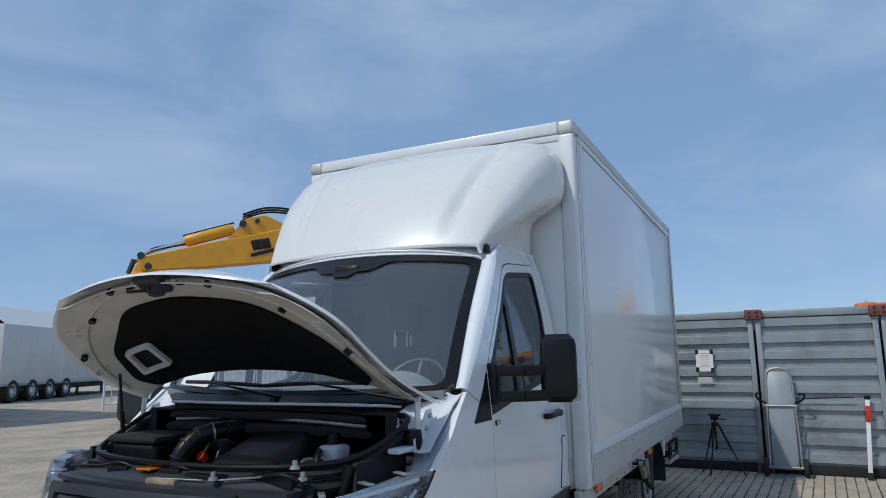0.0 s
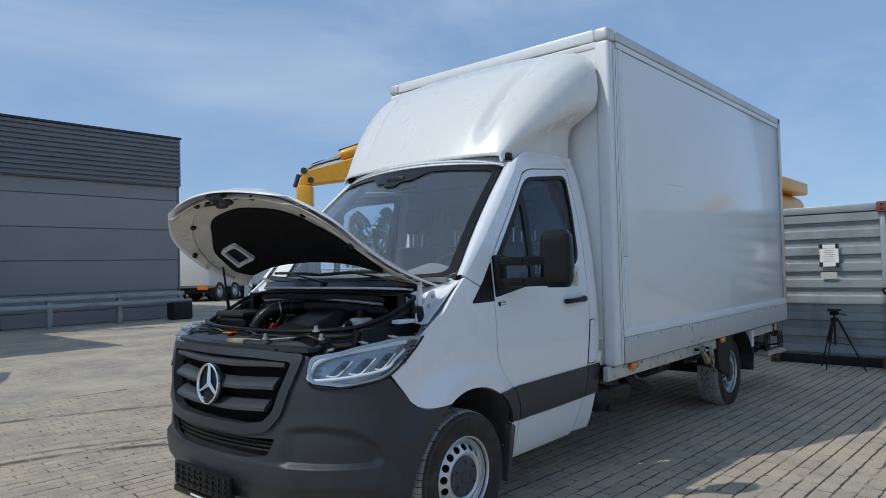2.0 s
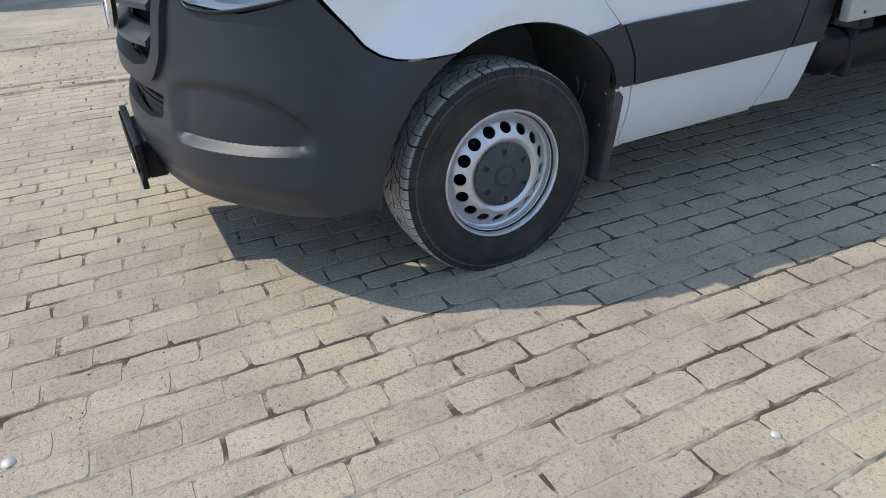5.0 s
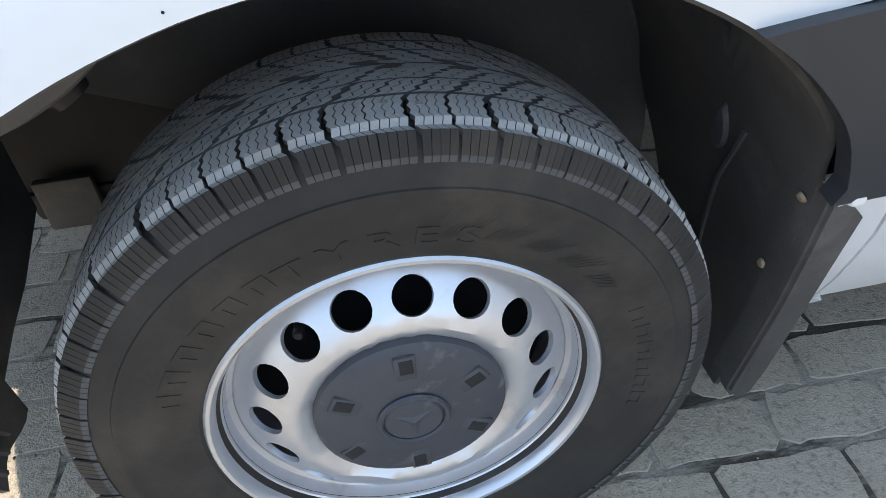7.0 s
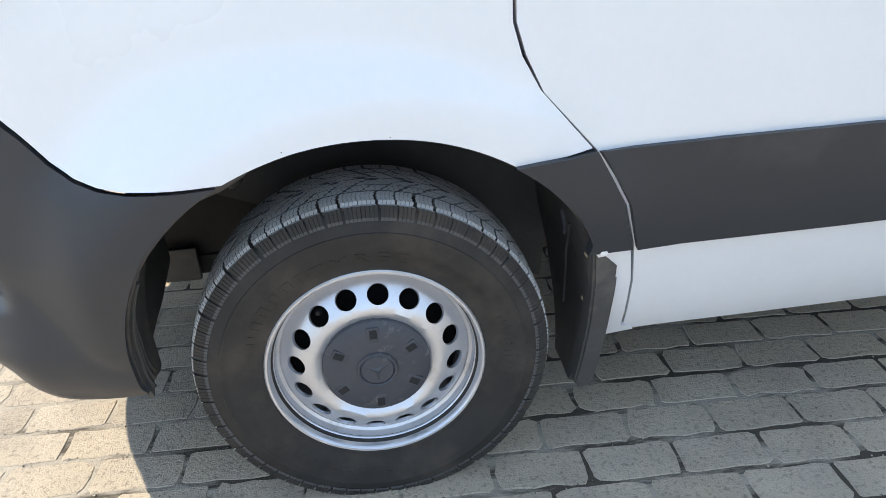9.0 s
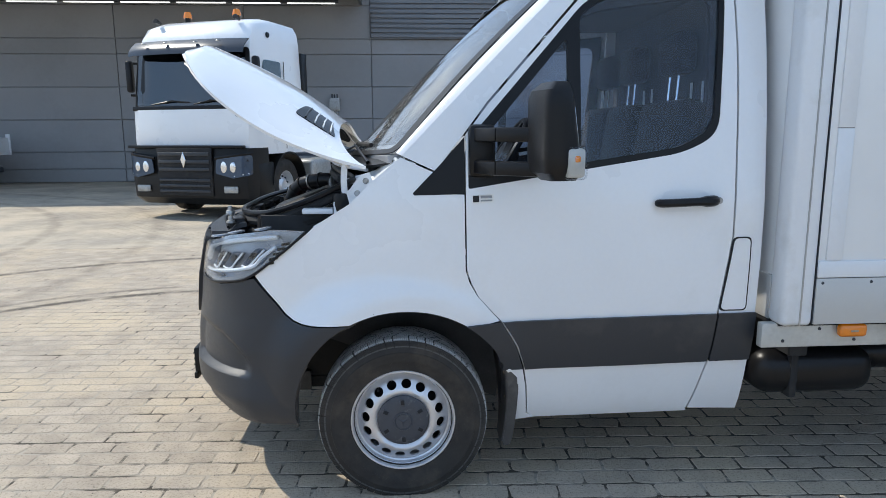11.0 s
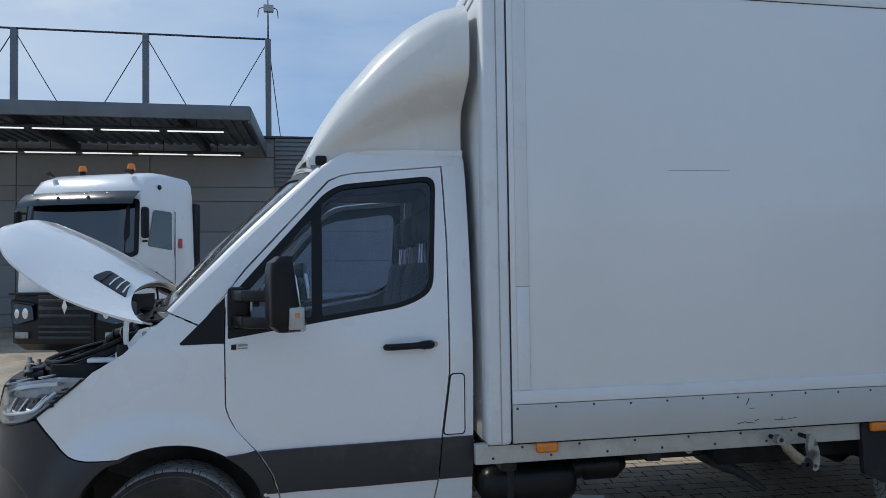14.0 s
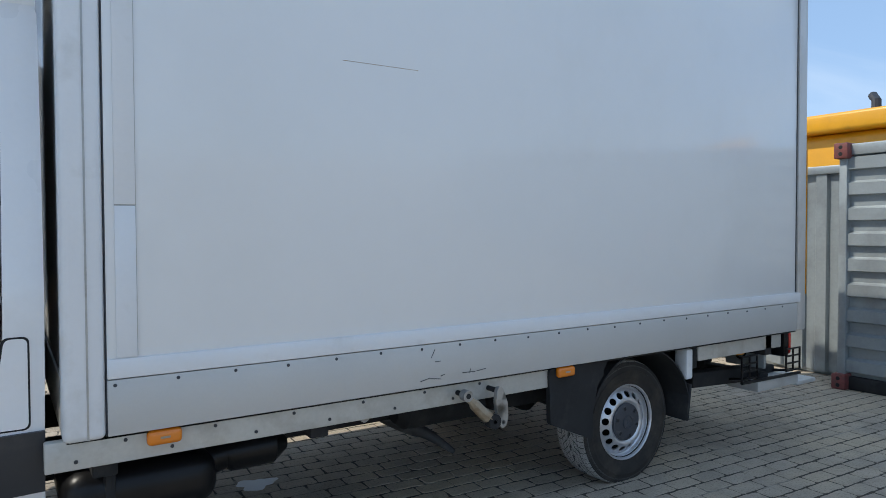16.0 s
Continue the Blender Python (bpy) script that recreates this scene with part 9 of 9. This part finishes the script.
# ---- far trees ----
def build_tree(at, h, seed, label):
    random.seed(seed)
    t = thing("tree", label, "tree", at, "far row of trees")
    bm = tube(curve([(0, 0, 0), (0.1, 0.05, h * 0.3), (-0.05, 0.1, h * 0.7)], 4), [0.28 * (1 - 0.08 * k) for k in range(9)], seg=8)
    for k in range(6):
        a = k * 1.05 + random.random()
        z = h * (0.3 + 0.06 * k)
        tube([(0, 0, z), (math.cos(a) * h * 0.14, math.sin(a) * h * 0.14, z + h * 0.12), (math.cos(a) * h * 0.24, math.sin(a) * h * 0.24, z + h * 0.2)], [0.1, 0.06, 0.02], bm, 6)
    part("trunk", bm, M_WOOD, t)
    verts, faces = [], []
    for k in range(900):
        a, r, q = random.random() * math.tau, random.random() ** 0.5, random.random()
        z = h * (0.28 + 0.74 * q)
        rad = h * 0.30 * math.sin(math.pi * min(1, 0.12 + 0.88 * q)) ** 0.6 * (0.75 + 0.35 * math.sin(3 * a + seed) * math.sin(7 * q + seed))
        c = Vector((math.cos(a) * rad * r, math.sin(a) * rad * r, z))
        s = h * (0.018 + 0.022 * random.random())
        e = Euler((random.random() * 6, random.random() * 6, random.random() * 6)).to_matrix()
        i = len(verts)
        verts += [tuple(c + e @ Vector(v) * s) for v in ((-1, 0, 0), (0, -0.6, 0.15), (1, 0, 0), (0, 0.6, 0.15))]
        faces.append((i, i + 1, i + 2, i + 3))
    me = bpy.data.meshes.new("crown")
    me.from_pydata(verts, [], faces)
    me.materials.append(M_LEAF)
    ob = new("crown", me)
    ob.parent = t
    tagged(ob, kind="stuff")
    return t


for i in range(15):
    random.seed(50 + i)
    build_tree((24.4 + 1.5 * i + 0.5 * random.random(), 27.6 - 1.2 * i, 0), 4.6 + 0.9 * random.random(), 50 + i, "leafy green tree in the far row")


# ---- small things lying on the yard ----
def build_stone(at, r, mat, name, label, cat):
    t = thing(name, label, cat, at)
    bm = bmesh.new()
    bmesh.ops.create_icosphere(bm, subdivisions=2, radius=r)
    for v in bm.verts:
        v.co.z = abs(v.co.z) * 0.55 if v.co.z > 0 else v.co.z * 0.1
        v.co += 0.2 * r * Vector(noise.noise_vector(v.co / r * 1.3 + Vector(at)))
        v.co.z = max(v.co.z, 0)
    part("stone", bm, mat, t)


random.seed(11)
for x, y, r in ((-1.53, -1.09, 0.018), (0.10, -1.95, 0.013), (-0.9, -2.3, 0.010), (0.4, -2.3, 0.010), (1.1, -2.4, 0.009), (-2.2, -0.6, 0.012), (-1.1, -1.75, 0.009)):
    build_stone((x, y, 0.0), r, M_RAIL, "pebble", "small pale pebble lying on the pavers", "pebble")


def build_white_spot():
    """A flat white spot with a wavy outline under the truck."""
    bm = bmesh.new()
    c = bm.verts.new((2.52, 0.19, 0.004))
    ring = []
    for k in range(40):
        a = k * math.tau / 40
        r = 0.085 * (1 + 0.22 * math.sin(3 * a + 1) + 0.10 * math.sin(7 * a))
        ring.append(bm.verts.new((2.52 + r * 1.25 * math.cos(a), 0.19 + r * math.sin(a), 0.0025)))
    for k in range(40):
        bm.faces.new((c, ring[k], ring[(k + 1) % 40]))
    tagged(part("white_splash", bm, M_WHITE), "white spot on the pavers under the truck", "spill", kind="structure")


build_white_spot()


def build_grit():
    """Loose grains strewn over the near paving, thicker along the drifts."""
    random.seed(77)
    verts, faces = [], []
    n = 0
    while n < 11000:
        x, y = -3.4 + 6.4 * random.random(), -3.9 + 3.1 * random.random()
        if n % 2:
            # swept together along the courses' joints
            w = -5.4345 + 0.113 * (random.randrange(13, 43) + 0.5) + random.gauss(0, 0.008)
            y = -1.4 - x * 0.05 + (w + 1.4)
        if noise.noise(Vector((x * 0.8, y * 0.8, 1.0))) < 0.5 * random.random() - 0.25:
            continue
        r = 0.0011 + 0.0034 * random.random() ** 4
        a = random.random() * math.tau
        i = len(verts)
        for k in range(4):
            q = a + k * math.tau / 4
            verts.append((x + r * math.cos(q) * (0.7 + 0.5 * random.random()), y + r * math.sin(q) * (0.7 + 0.5 * random.random()), 0.0))
        verts.append((x, y, r * (0.7 + 0.5 * random.random())))
        faces += [(i + k, i + (k + 1) % 4, i + 4) for k in range(4)] + [(i + 3, i + 2, i + 1, i)]
        n += 1
    me = bpy.data.meshes.new("grit")
    me.from_pydata(verts, [], faces)
    me.materials.append(M_GRIT)
    tagged(new("grit", me), "loose sandy grit strewn over the pavers", "grit", kind="stuff")


build_grit()


# ---- concrete pavers of the yard, in running bond ----
def build_pavers():
    PL, PW, J = 0.211, 0.113, 0.0085
    tilt = -0.05
    ca, sa = math.cos(tilt), math.sin(tilt)
    random.seed(21)

    def shape(wear):
        """One block: a worn top with wavy edges and chipped corners, 52 triangles."""
        l, w = (PL - 0.0065) / 2, (PW - J) / 2
        c = 0.004 + 0.011 * wear
        j = lambda: (random.random() - 0.5) * (0.0045 + 0.0075 * wear)
        mids = [-0.62 * l, -0.2 * l, 0.24 * l, 0.6 * l]
        ring = [(-l + c, -w)] + [(m, -w) for m in mids] + [(l - c, -w), (l, -w + c), (l, 0), (l, w - c), (l - c, w)]
        ring += [(m, w) for m in mids[::-1]] + [(-l + c, w), (-l, w - c), (-l, 0), (-l, -w + c)]
        return [(x + j(), y + j()) for x, y in ring]

    kinds = [shape(random.random()) for _ in range(24)]

    def geometry_of(ring, M):
        n = len(ring)
        top = [(x * 0.966, y * 0.93, 0.0) for x, y in ring]
        low = [(x * 1.006, y * 1.015, -0.0062) for x, y in ring]
        v = [M @ Vector(p) for p in top + low]
        f = [tuple(range(n))] + [(k, n + k, n + (k + 1) % n, (k + 1) % n) for k in range(n)]
        return v, f

    meshes = []
    for ring in kinds:
        me = bpy.data.meshes.new("paver")
        v, f = geometry_of(ring, Matrix.Identity(4))
        me.from_pydata(v, [], f)
        me.materials.append(M_PAVER)
        meshes.append(me)
    verts, faces = [], []
    rows = int((Y_PAVE[1] - Y_PAVE[0]) / PW) + 6
    cols = int((X_PAVE[1] - X_PAVE[0]) / PL) + 6
    x_mid, y_mid = 0.0, -1.4
    count = 0
    for r in range(-3, rows):
        shift = (r % 2) * PL * 0.5 + 0.02 * math.sin(r * 1.7)
        for c in range(-3, cols):
            u, w = X_PAVE[0] + c * PL + shift, Y_PAVE[0] - 0.0345 + r * PW
            x, y = x_mid + (u - x_mid) * ca - (w - y_mid) * sa, y_mid + (u - x_mid) * sa + (w - y_mid) * ca
            if not (X_PAVE[0] < x < X_PAVE[1] and Y_PAVE[0] < y < Y_PAVE[1]):
                continue
            k = random.randrange(len(kinds))
            z = 0.0006 * noise.noise(Vector((x * 0.9, y * 0.9, 3.0))) + 0.0008 * (random.random() - 0.5) - 0.0008
            M = Matrix.Translation((x, y, z)) @ Euler((0.006 * (random.random() - 0.5), 0.004 * (random.random() - 0.5), tilt + 0.035 * (random.random() - 0.5) + (math.pi if random.random() < 0.5 else 0))).to_matrix().to_4x4()
            if -0.75 < x < 1.55 and -2.55 < y < -0.75 and count < 300:
                ob = new("paver", meshes[k])
                ob.parent = ground
                ob.matrix_basis = M
                count += 1
            else:
                v, f = geometry_of(kinds[k], M)
                b = len(verts)
                verts += v
                faces += [tuple(b + i for i in q) for q in f]
    me = bpy.data.meshes.new("paving")
    me.from_pydata([tuple(v) for v in verts], [], faces)
    me.materials.append(M_PAVER)
    ob = new("paving", me)
    ob.parent = ground
    tagged(ob, "worn concrete paving blocks with sandy joints", kind="stuff")


build_pavers()
